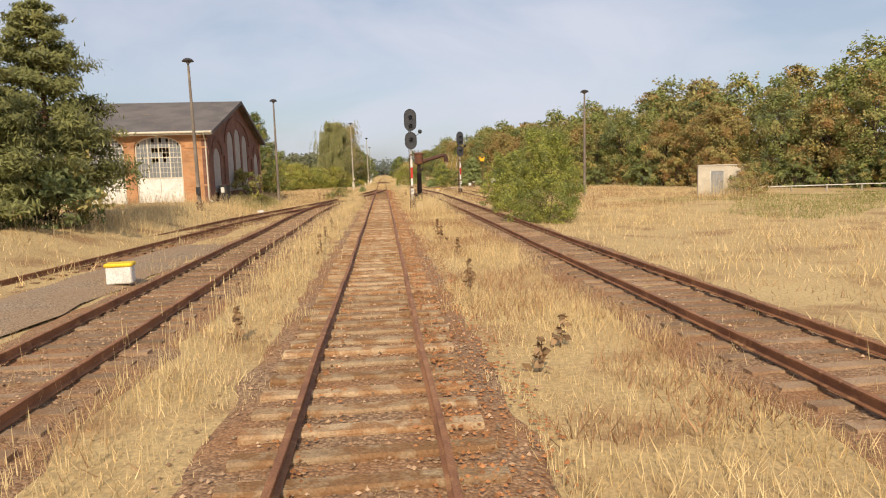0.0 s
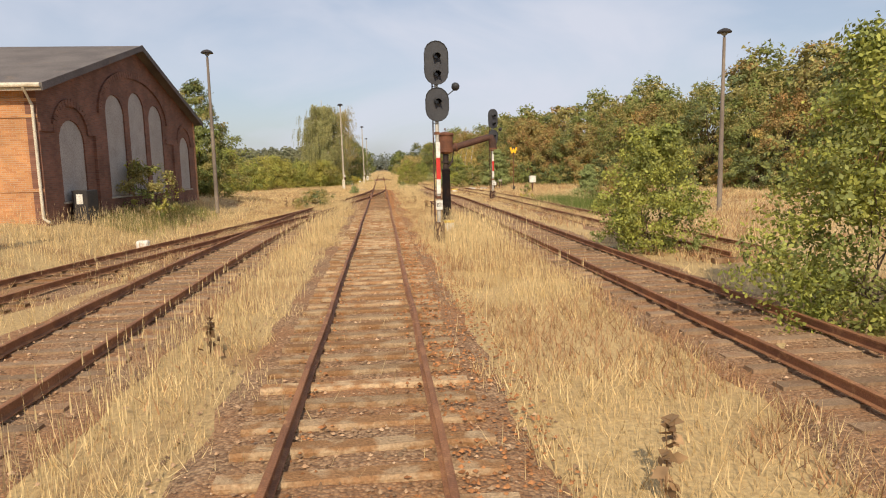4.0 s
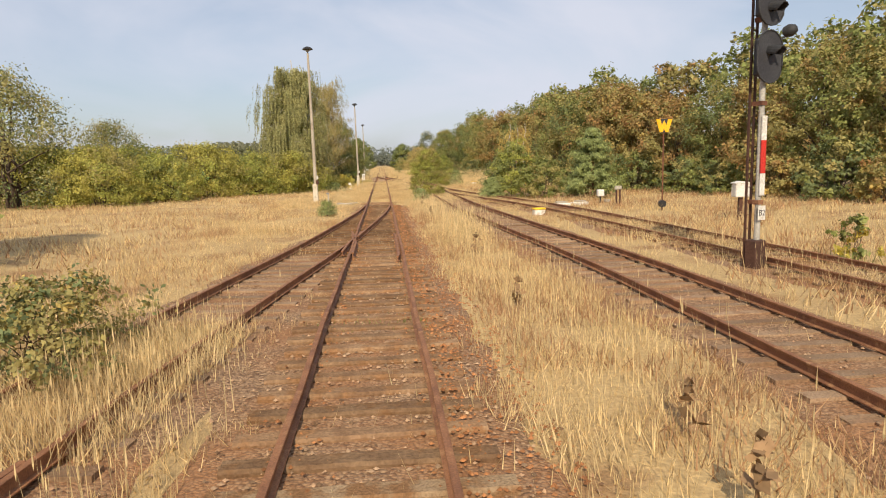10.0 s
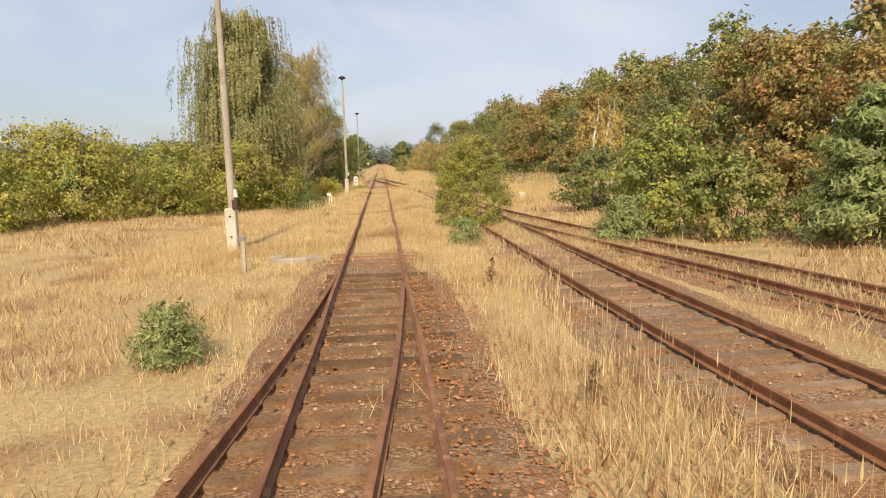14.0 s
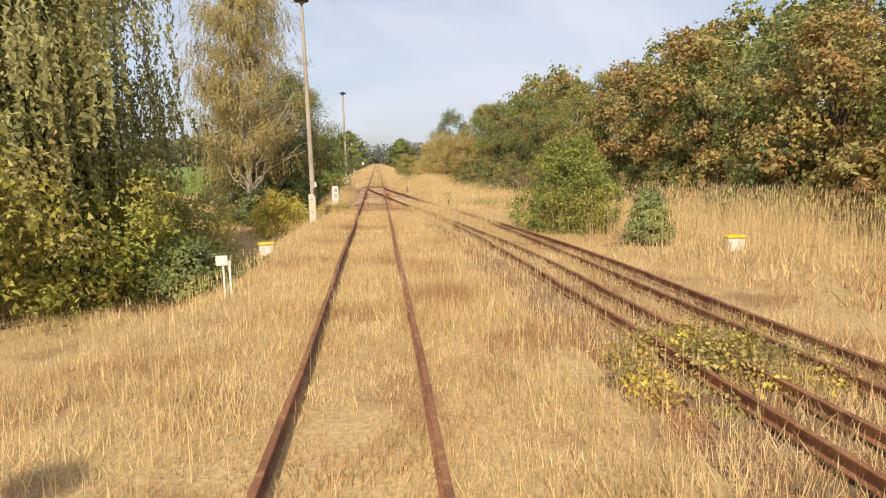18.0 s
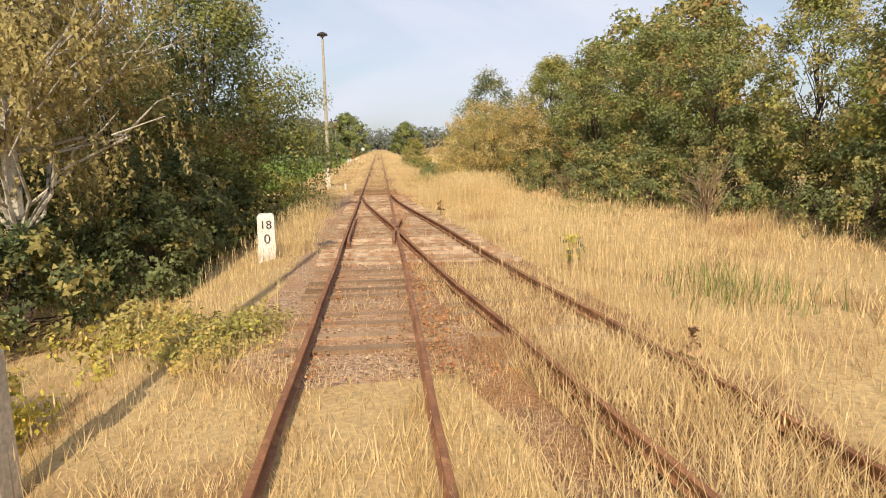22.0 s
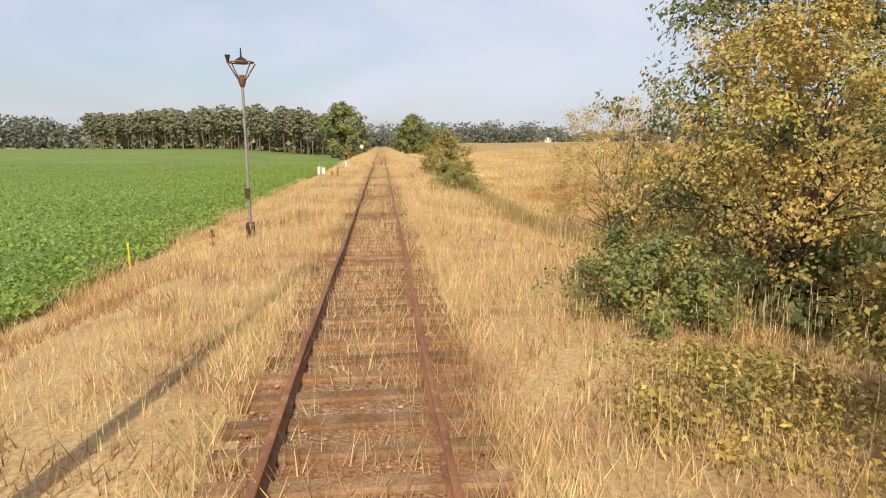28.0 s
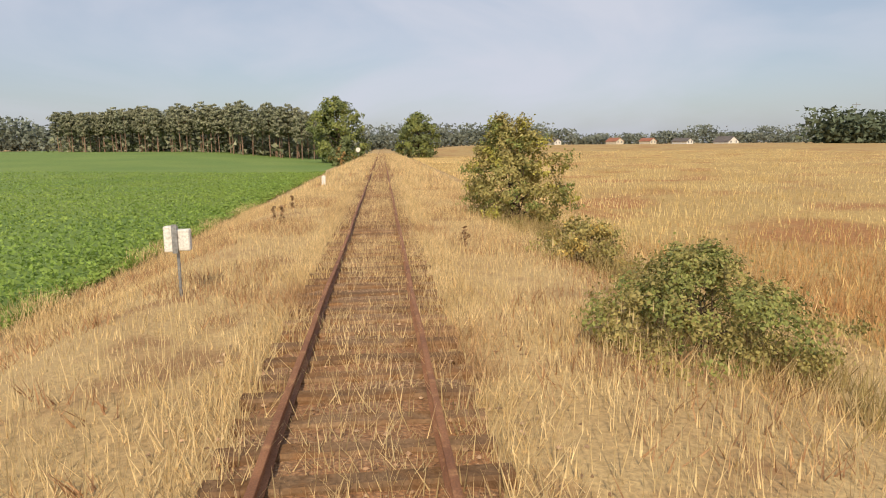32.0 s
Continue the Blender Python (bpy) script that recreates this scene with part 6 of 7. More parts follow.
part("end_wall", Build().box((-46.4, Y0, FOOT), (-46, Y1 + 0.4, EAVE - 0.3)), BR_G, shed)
rt = 0.16
for s, name in ((-1, "roof"), (1, "roof")):
    ye = RY + s * (RY - Y0 + 0.6)
    ze = RIDGE - (RY - Y0 + 0.6) * (RIDGE - EAVE) / (RY - Y0)
    part(name, Build().prism([(RY, RIDGE), (ye, ze), (ye, ze - rt), (RY, RIDGE - rt)], "x", -46.8, GX + 0.5), M["roof"], shed, "dark grey felt roof slope")
    part("verge_board", Build().prism([(RY, RIDGE + 0.03), (ye, ze + 0.03), (ye, ze - 0.25), (RY, RIDGE - 0.25)], "x", GX + 0.503, GX + 0.55), M["roof"], shed)
part("gutter", Build().tube([(-46.8, Y0 - 0.66, EAVE - 0.24), (GX + 0.5, Y0 - 0.66, EAVE - 0.24)], [0.085, 0.085], 8), M["cream"], shed, "pale gutter", True)
part("eaves_board", Build().box((-46.8, Y0 - 0.58, EAVE - 0.42), (GX + 0.5, Y0 - 0.54, EAVE - 0.16)), M["cream"], shed, "pale eaves board")
part("downpipe", Build().tube([(GX - 0.1, Y0 - 0.66, EAVE - 0.3), (GX - 0.1, Y0 - 0.12, EAVE - 0.9), (GX - 0.1, Y0 - 0.1, 0.9), (GX + 0.2, Y0 - 0.25, 0.75)], [0.055] * 4, 8), M["cream"], shed, "pale downpipe", True)
for z, d in ((5.2, 0.05), (4.62, 0.04), (1.9, 0.03)):
    for a, b in zip([GX] + [q[0] for q in bays], [q[1] for q in bays]):
        part("brick_band", Build().box((b + 0.28, Y0 - d, z), (a - (0.28 if a != GX else 0), Y0 - 0.003, z + 0.12)), BR_F, shed)
for y0, y1, z in ((Y0, 49.85, 4.15), (52.65, 54.4, 4.15), (62.9, 65.2, 4.15), (67.8, Y1, 4.15)):
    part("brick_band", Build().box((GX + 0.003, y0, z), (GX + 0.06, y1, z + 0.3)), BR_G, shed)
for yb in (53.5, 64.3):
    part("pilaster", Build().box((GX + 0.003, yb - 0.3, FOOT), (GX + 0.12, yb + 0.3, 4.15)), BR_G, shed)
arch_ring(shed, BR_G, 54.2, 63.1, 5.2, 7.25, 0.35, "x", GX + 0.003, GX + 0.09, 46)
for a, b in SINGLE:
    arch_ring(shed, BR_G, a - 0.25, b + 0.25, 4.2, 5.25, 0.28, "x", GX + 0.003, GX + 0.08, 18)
for a, b, sp in [(SINGLE[0][0], SINGLE[0][1], 4.25)] + LANCETS + [(SINGLE[1][0], SINGLE[1][1], 4.25)]:
    part("blind_panel", Build().prism([(a + 0.01, 1.46), (b - 0.01, 1.46)] + arch(a + 0.01, b - 0.01, sp - 0.45, sp + 0.44)[::-1], "x", GX - 0.14, GX - 0.06), M["boards"], shed, "grey boarded lancet")
    part("sill", Build().box((GX - 0.05, a - 0.08, 1.36), (GX + 0.07, b + 0.08, 1.45), 0.02), M["concrete"], shed)
broken = random.Random(8)
for k, (a, b) in enumerate(bays):
    arch_ring(shed, BR_F, a, b, 4.75, 5.52, 0.27, "y", Y0 - 0.05, Y0 - 0.003, 26)
    part("keystone", Build().prism([((a + b) / 2 - 0.09, 5.5), ((a + b) / 2 + 0.09, 5.5), ((a + b) / 2 + 0.13, 5.86), ((a + b) / 2 - 0.13, 5.86)], "y", Y0 - 0.09, Y0 - 0.052), M["cream"], shed)
    w = part("window", Build().prism([(a, 2.5), (b, 2.5), (b, 2.58), (a, 2.58)], "y", Y0 + 0.12, Y0 + 0.22), M["cream"], shed, "tall arched shed window with white glazing bars")
    out, inn = arch(a, b, 4.75, 5.52), arch(a + 0.1, b - 0.1, 4.75, 5.42)
    part("frame", Build().prism([(a, 0.8)] + out + [(b, 0.8), (b - 0.1, 0.8)] + inn[::-1] + [(a + 0.1, 0.8)], "y", Y0 + 0.10, Y0 + 0.24), M["cream"], w)
    part("panel", Build().prism([(a + 0.1, 0.5), ((a + b) / 2 - 0.012, 0.5), ((a + b) / 2 - 0.012, 2.5), (a + 0.1, 2.5)], "y", Y0 + 0.14, Y0 + 0.2).prism([((a + b) / 2 + 0.012, 0.5), (b - 0.1, 0.5), (b - 0.1, 2.5), ((a + b) / 2 + 0.012, 2.5)], "y", Y0 + 0.14, Y0 + 0.2), M["white"], w, "white painted boarding below the panes")
    cols, rows = 12, 8
    topz = lambda x: 4.75 + 0.67 * math.sqrt(max(0, 1 - ((x - (a + b) / 2) / ((b - a) / 2 - 0.1)) ** 2))
    if k < 3:
        for c in range(1, cols):
            x = a + 0.1 + (b - a - 0.2) * c / cols
            h = 0.045 if c % 3 == 0 else 0.014
            part("glazing_bar", Build().box((x - h, Y0 + 0.13, 2.58), (x + h, Y0 + 0.19, topz(x) + 0.02)), M["cream"], w)
        for r in range(1, rows):
            z = 2.58 + 2.84 * r / rows
            h = 0.035 if r == 4 else 0.013
            half = (b - a) / 2 - 0.1 if z < 4.75 else ((b - a) / 2 - 0.1) * math.sqrt(max(0, 1 - ((z - 4.75) / 0.67) ** 2))
            part("glazing_bar", Build().box(((a + b) / 2 - half, Y0 + 0.125, z - h), ((a + b) / 2 + half, Y0 + 0.185, z + h)), M["cream"], w)
        for c in range(cols):
            for r in range(rows):
                x0, x1 = a + 0.1 + (b - a - 0.2) * c / cols, a + 0.1 + (b - a - 0.2) * (c + 1) / cols
                z0, z1 = 2.58 + 2.84 * r / rows, 2.58 + 2.84 * (r + 1) / rows
                zt = min(topz(x0), topz(x1))
                if z0 > zt or (4 <= c <= 8 and r > 2 and broken.random() < 0.35):
                    continue
                part("pane", Build().box((x0, Y0 + 0.155, z0), (x1, Y0 + 0.16, min(z1, zt + 0.1))), M["glass"], w)
    else:
        part("glass", Build().prism([(a + 0.1, 2.58), (b - 0.1, 2.58)] + inn[::-1], "y", Y0 + 0.155, Y0 + 0.16), M["glass"], w)
part("interior_floor", Build().box((-45.9, Y0 + 0.5, 0.4), (GX - 0.5, Y1 - 0.1, 0.75)), M["dark"], shed)
cabinet = thing("switch_cabinet", "dark metal cabinet against the shed gable", "cabinet", (GX + 0.45, 50.9, float(land(GX + 0.45, 50.9))))
part("body", Build().box((-0.3, -0.5, 0), (0.3, 0.5, 1.35), 0.03), M["steel_dark"], cabinet)
part("label_plate", Build().box((-0.12, -0.52, 0.8), (0.12, -0.503, 1.2)), M["white"], cabinet, "white label plate")


# ---- lamp masts ----
def lamp_mast(x, y, height, label, foot="plain", lean=0.0):
    g = float(land(x, y))
    h = height - g
    ob = thing("lamp_mast", label, "lamp post", (x, y, g), group="yard lamp masts")
    ob.matrix_basis = pose(x, y, g, 0, lean, 0)
    part("mast", Build().tube([(0, 0, -0.2), (0, 0, h * 0.5), (0, 0, h - 0.35)], [0.135, 0.105, 0.07], 12), M["mast" if foot == "sleeve" else "old_mast"], ob, "tapered concrete mast", True)
    part("bracket", lathe([(0.045, h - 0.4), (0.05, h - 0.12), (0.09, h - 0.08), (0.09, h - 0.02)], 10), M["steel_dark"], ob, "", True)
    head = part("lamp_head", lathe([(0.05, h - 0.16), (0.12, h - 0.12), (0.34, h - 0.13), (0.36, h - 0.09), (0.26, h + 0.02), (0.12, h + 0.08), (0.03, h + 0.1)], 18), M["steel_dark"], ob, "dark mushroom-shaped lamp head", True)
    part("glass_bowl", lathe([(0.05, h - 0.27), (0.13, h - 0.22), (0.16, h - 0.135)], 14), M["glass"], head, "dull glass bowl", True)
    if foot == "sleeve":
        part("sleeve", Build().box((-0.21, -0.2, -0.2), (0.13, 0.16, 1.35), 0.03), M["cream"], ob, "pale concrete stub with bolts")
        for z in (0.45, 1.1):
            part("bolt", Build().tube([(-0.04, -0.24, z), (-0.04, -0.19, z)], [0.03, 0.03], 6), M["steel_dark"], ob)
        part("fuse_box", Build().box((0.06, -0.28, 1.32), (0.24, -0.1, 1.62), 0.02), M["rust_dark"], ob, "dark fuse box")
        part("insulator", Build().tube([(0.16, -0.12, 1.7), (0.16, -0.12, 1.95)], [0.07, 0.05], 8), M["white"], ob)
    elif foot == "box":
        part("fuse_box", Build().box((-0.1, -0.26, 1.0), (0.16, -0.1, 1.5), 0.02), M["steel_dark"], ob, "dark fuse box")
        part("base", Build().box((-0.22, -0.22, -0.2), (0.22, 0.22, 0.55), 0.04), M["rust_dark"], ob, "dark weathered base")
    return ob


lamp_mast(-11.5, 43.1, 9.85, "tall concrete lamp mast in front of the shed", "box", -0.6)
lamp_mast(-9.8, 64.1, 9.6, "tall concrete lamp mast at the corner of the shed")
lamp_mast(17.7, 55.5, 8.95, "concrete lamp mast standing on the dry meadow")
lamp_mast(-4.5, 107.4, 10.5, "concrete lamp mast with a white painted stub", "sleeve", -0.6)
lamp_mast(-2.95, 148.0, 10.2, "pale concrete lamp mast beside the overgrown line", "sleeve", -0.8)
lamp_mast(-3.12, 186.8, 9.7, "pale concrete lamp mast at the end of the yard", "sleeve", -0.4)

g = float(land(-3.75, 205.3))
lantern = thing("old_lamp_post", "old rusty lamp post with an open triangular head", "lamp post", (-3.75, 205.3, g))
part("post", Build().tube([(0, 0, -0.1), (0, 0, 4.35 - g)], [0.045, 0.04], 10), M["zinc"], lantern, "thin grey tube", True)
part("base_box", Build().box((-0.12, -0.13, -0.05), (0.12, 0.13, 0.42), 0.03), M["rust_dark"], lantern, "dark rusty foot")
part("junction_box", Build().box((-0.09, -0.1, 1.15), (0.05, -0.03, 1.45), 0.01), M["rust_dark"], lantern)
z0, z1 = 4.2 - g, 4.85 - g
for sx, sy in ((-1, -1), (1, -1), (1, 1), (-1, 1)):
    part("arm", Build().tube([(0, 0, z0), (0.13 * sx, 0.13 * sy, z0 + 0.25), (0.34 * sx, 0.34 * sy, z1)], [0.022, 0.02, 0.018], 6), M["rust"], lantern)
part("head_ring", Build().tube([(0.36 * math.cos(a * math.pi / 4 + 0.785), 0.36 * math.sin(a * math.pi / 4 + 0.785), z1) for a in range(9)], [0.022] * 9, 6), M["rust"], lantern)
part("collar", lathe([(0.06, z0 - 0.05), (0.11, z0 + 0.1), (0.07, z0 + 0.3)], 10), M["rust"], lantern, "", True)
part("lamp_cap", lathe([(0.2, z1 - 0.02), (0.16, z1 + 0.08), (0.03, z1 + 0.16), (0.015, z1 + 0.42)], 12), M["steel_dark"], lantern, "", True)
part("horn", lathe([(0.02, z1), (0.06, z1 + 0.12), (0.08, z1 + 0.22)], 10), M["steel_dark"], lantern, "", True, pose(-0.38, 0, 0))


# ---- colour-light signals ----
def stadium(w, h, n=8):
    r = w / 2
    pts = [(r * math.cos(math.pi * i / n), h / 2 - r + r * math.sin(math.pi * i / n)) for i in range(n + 1)]
    return pts + [(-x, -z) for x, z in pts]


def signal_head(ob, z, w, h, lights):
    plate = part("signal_plate", Build().prism([(x, zz + z) for x, zz in stadium(w, h)], "y", -0.16, -0.12), M["plate_grey"], ob, "dark grey oblong signal plate")
    part("rim", Build().tube([(x, -0.165, zz + z) for x, zz in stadium(w, h)] + [(stadium(w, h)[0][0], -0.165, stadium(w, h)[0][1] + z)], [0.018] * (len(stadium(w, h)) + 1), 6), M["black"], plate)
    part("housing", Build().box((-w * 0.3, -0.119, z - h * 0.36), (w * 0.3, 0.1, z + h * 0.36), 0.04), M["black"], plate)
    for dz in lights:
        hood = part("hood", Build(), M["black"], plate, "long dark lamp hood")
        b = Build()
        n = 10
        ring = [(0.125 * math.cos(math.pi * (-0.15 + 1.3 * i / n)), 0.125 * math.sin(math.pi * (-0.15 + 1.3 * i / n))) for i in range(n + 1)]
        inner = [(x * 0.88, q * 0.88) for x, q in ring]
        sec = ring + inner[::-1]
        k = len(sec)
        v = [(x, -0.162, z + dz + q) for x, q in sec] + [(x, -0.50 + 0.12 * (q < 0), z + dz + q - 0.05) for x, q in sec]
        b.add(v, [tuple(range(k)), tuple(range(2 * k - 1, k - 1, -1))] + [(i, k + i, k + (i + 1) % k, (i + 1) % k) for i in range(k)])
        hood.data = b.mesh("hood", M["black"])
        part("lens", Build().tube([(0, -0.162, z + dz), (0, -0.19, z + dz)], [0.105, 0.09], 16), M["lens"], plate, "unlit dark lens", True)


def lettering(text, size, mat, parent, m, name="lettering"):
    cu = bpy.data.curves.new(name, "FONT")
    cu.body, cu.size, cu.align_x, cu.align_y, cu.extrude = text, size, "CENTER", "CENTER", 0.003
    tmp = bpy.data.objects.new(name, cu)
    me = bpy.data.meshes.new_from_object(tmp)
    bpy.data.objects.remove(tmp)
    me.materials.clear()
    me.materials.append(mat)
    ob = new(name, me)
    ob.parent = parent
    ob.matrix_basis = m
    return tagged(ob, "black painted characters")


def signal(x, y, label, text, ladder, turn):
    g = float(land(x, y))
    ob = thing("railway_signal", label, "railway signal", (x, y, g), turn, "colour-light signals")
    part("mast", Build().tube([(0, 0, -0.3), (0, 0, 6.75 - g)], [0.07, 0.064], 12), M["mast_grey"], ob, "weathered pale grey steel tube", True)
    signal_head(ob, 6.12 - g, 0.84, 1.5, (0.24, -0.36))
    signal_head(ob, 4.68 - g, 0.82, 1.18, (0.12,))
    for a, b, mat in ((2.8, 3.36, "white"), (2.03, 2.797, "red"), (1.51, 2.027, "white")):
        part("mast_board", Build().box((-0.075, -0.11, a - g), (0.075, -0.07, b - g), 0.006), M[mat], ob, {"white": "white mast board", "red": "red mast board"}[mat])
    plate = part("name_plate", Build().box((-0.12, -0.12, 0.93 - g), (0.12, -0.10, 1.27 - g), 0.006), M["white"], ob, "white name plate with black characters")
    if text:
        lettering(text, 0.2, M["black"], plate, pose(0, -0.124, 1.1 - g, 90, 0, 0))
    else:
        part("lettering_bar", Build().box((-0.075, -0.125, 1.03 - g), (-0.015, -0.121, 1.19 - g)).box((0.015, -0.125, 1.03 - g), (0.075, -0.121, 1.19 - g)), M["black"], plate)
    part("base_box", Build().box((-0.17, -0.14, -0.2), (0.17, 0.2, 0.75), 0.03), M["rust_dark"], ob, "dark cable box at the foot")
    lamp = part("side_lamp", lathe([(0.03, -0.1), (0.13, -0.08), (0.15, 0.04), (0.10, 0.16), (0.03, 0.2)], 12), M["black"], ob, "round side lamp on an arm", True, pose(0.68, -0.1, 5.3 - g, 80, 0, 0))
    part("side_arm", Build().tube([(0.05, 0, 5.0 - g), (0.45, -0.02, 5.05 - g), (0.66, -0.05, 5.22 - g)], [0.022] * 3, 6), M["black"], ob)
    if ladder:
        for sx in (-0.11, 0.05):
            part("ladder_stile", Build().box((sx - 0.02, 0.22, -0.2), (sx + 0.02, 0.27, 6.2 - g)), M["rust_dark"], ob)
        for i in range(18):
            part("rung", Build().tube([(-0.11, 0.245, 0.35 + 0.33 * i), (0.05, 0.245, 0.35 + 0.33 * i)], [0.012, 0.012], 6), M["rust_dark"], ob)
        for z in (1.6, 3.9, 5.8):
            part("bracket", Build().box((-0.08, -0.08, z), (0.08, 0.22, z + 0.1)), M["rust"], ob)
    return ob


signal(2.32, 46.8, "tall two-headed colour-light signal with a red and white mast", "B1", True, 4)
signal(9.12, 74.9, "two-headed colour-light signal beside the loop track", "B2", True, 20)

# ---- water crane ----
g = float(land(3.17, 52.5))
crane = thing("water_crane", "rusty old water crane with a long swinging spout", "water crane", (3.17, 52.5, g))
part("plinth", Build().box((-0.95, -1.0, -0.12), (0.75, 0.9, 0.07), 0.04), M["plinth"], crane, "mossy concrete plinth")
part("base", lathe([(0.02, 0.02), (0.36, 0.02), (0.36, 0.1), (0.24, 0.16), (0.21, 0.5), (0.2, 0.9)], 16), M["cast_iron"], crane, "flared cast-iron foot", True)
part("valve", Build().tube([(-0.18, -0.05, 0.95), (-0.42, -0.08, 0.95)], [0.09, 0.1], 10).tube([(-0.3, -0.08, 0.78), (-0.3, -0.08, 1.1)], [0.06, 0.06], 8), M["cast_iron"], crane, "stub of a valve", True)
part("column", lathe([(0.2, 0.88), (0.185, 1.6), (0.18, 2.55), (0.2, 2.57), (0.2, 2.63), (0.14, 2.66), (0.12, 2.9), (0.19, 2.92), (0.19, 2.98), (0.13, 3.0), (0.13, 3.35)], 16), M["cast_iron"], crane, "dark iron column with ribbed collars", True)
part("tank", lathe([(0.2, 3.32), (0.33, 3.4), (0.345, 4.14)], 18), M["rust"], crane, "round rusty tank", True)
lid = part("lid", lathe([(0.39, 4.14), (0.39, 4.2), (0.3, 4.24), (0.12, 4.29), (0.03, 4.3)], 18), M["rust"], crane, "rusty lid with bolts", True)
part("knob", lathe([(0.02, 4.3), (0.02, 4.36), (0.05, 4.4), (0.05, 4.44), (0.02, 4.47)], 8), M["zinc"], lid, "", True)
for i in range(8):
    a = i * math.pi / 4 + 0.2
    part("bolt", Build().tube([(0.36 * math.cos(a), 0.36 * math.sin(a), 4.1), (0.36 * math.cos(a), 0.36 * math.sin(a), 4.24)], [0.022, 0.022], 6), M["rust"], lid)
part("spout", Build().tube([(0.15, 0.02, 3.52), (0.5, 0.08, 3.62), (1.95, 0.42, 4.02), (2.12, 0.46, 4.02), (2.22, 0.48, 3.84), (2.23, 0.48, 3.52)], [0.17, 0.15, 0.15, 0.17, 0.18, 0.17], 14), M["rust_dark"], crane, "long dark rusty spout", True)
part("spout_lip", Build().tube([(2.23, 0.48, 3.55), (2.23, 0.48, 3.48)], [0.2, 0.2], 14), M["rust"], crane, "", True)
part("flange", Build().tube([(0.42, 0.07, 3.6), (0.5, 0.08, 3.62)], [0.21, 0.21], 14), M["rust"], crane, "", True)
part("stay", Build().tube([(0.12, 0, 2.75), (0.3, 0.04, 3.0), (0.36, 0.05, 3.45)], [0.05, 0.06, 0.05], 8), M["cast_iron"], crane)

rack = thing("steel_frame", "low rusty steel frame standing in the grass", "frame", (2.9, 56.8, float(land(2.9, 56.8))))
for px, py in ((-0.05, -1.3), (0.13, -1.2), (0.0, 1.2), (0.18, 1.3)):
    part("leg", Build().box((px - 0.025, py - 0.025, -0.1), (px + 0.025, py + 0.025, 0.86)), M["rust_dark"], rack)
part("top_rail", Build().box((-0.09, -1.36, 0.86), (-0.03, 1.28, 0.92)), M["rust"], rack)
part("top_rail", Build().box((0.1, -1.26, 0.86), (0.17, 1.36, 0.92)), M["rust"], rack)
part("cross_bar", Build().tube([(-0.05, -1.28, 0.9), (0.13, -1.2, 0.9)], [0.022, 0.022], 6), M["rust"], rack)
part("cross_bar", Build().tube([(-0.02, 1.2, 0.9), (0.17, 1.3, 0.9)], [0.022, 0.022], 6), M["rust"], rack)


# ---- small line-side things ----
def point_box(x, y, size, turn, rise=1.0, base=0.0):
    """A white box with a yellow lid over a point or cable joint."""
    ob = thing("cable_box", "small white line-side box with a yellow lid", "cable box", (x, y, float(land(x, y)) + base), turn, "line-side boxes")
    part("body", Build().box((-size, -size * 0.7, -0.1), (size, size * 0.7, 0.36 * rise), 0.03), M["white"], ob)
    part("lid", Build().box((-size - 0.03, -size * 0.7 - 0.03, 0.36 * rise + 0.003), (size + 0.03, size * 0.7 + 0.03, 0.36 * rise + 0.09), 0.03), M["yellow"], ob, "yellow lid")


point_box(-6.6, 17.4, 0.31, 8, 0.95, 0.18)
point_box(3.1, 51.0, 0.23, -10)
point_box(7.95, 92.0, 0.28, 5, 0.75)
point_box(-3.75, 138.6, 0.25, 12)
point_box(10.4, 132.8, 0.24, -6)

ob = thing("shunting_sign", "yellow W-shaped shunting board on a thin post", "sign", (14.3, 92.0, float(land(14.3, 92.0))))
part("post", Build().tube([(0, 0, -0.1), (0, 0, 3.95)], [0.04, 0.035], 8), M["rust"], ob, "thin rusty post", True)
part("board", Build().prism([(-0.42, 4.55), (-0.20, 4.55), (-0.12, 4.25), (0.0, 4.5), (0.12, 4.25), (0.20, 4.55), (0.42, 4.55), (0.22, 3.92), (0.07, 3.92), (0.0, 4.1), (-0.07, 3.92), (-0.22, 3.92)], "y", -0.06, -0.04), M["orange"], ob, "yellow W")
part("back_plate", Build().prism([(-0.30, 4.57), (0.30, 4.57), (0.16, 3.9), (-0.16, 3.9)], "y", -0.036, -0.02), M["black"], ob)
part("weight", Build().tube([(0.0, -0.12, 0.35), (0.0, 0.12, 0.35)], [0.18, 0.18], 12), M["steel_dark"], ob, "dark round fitting", True)

ob = thing("relay_box", "white metal box on a post beside the outer siding", "box", (14.9, 85.8, float(land(14.9, 85.8))))
part("post", Build().box((-0.07, -0.07, -0.1), (0.07, 0.07, 0.95)), M["rust_dark"], ob)
part("case", Build().box((-0.3, -0.2, 0.95), (0.3, 0.2, 1.5), 0.03), M["white"], ob)
part("lid", Build().prism([(-0.33, 1.503), (0.33, 1.503), (0.33, 1.54), (0.0, 1.6), (-0.33, 1.54)], "y", -0.23, 0.23), M["white"], ob)

for x, y, t in ((10.4, 97.0, 12), (11.9, 98.2, 40)):
    ob = thing("concrete_slab", "pale broken concrete slab beside the siding", "slab", (x, y, float(land(x, y))), t, "concrete slabs")
    part("slab", Build().box((-0.5, -0.35, -0.05), (0.5, 0.35, 0.16), 0.04), M["white"], ob)
    part("fragment", Build().prism([(-0.3, -0.2), (0.35, -0.25), (0.25, 0.2), (-0.2, 0.25)], "z", 0.163, 0.26), M["concrete"], ob)
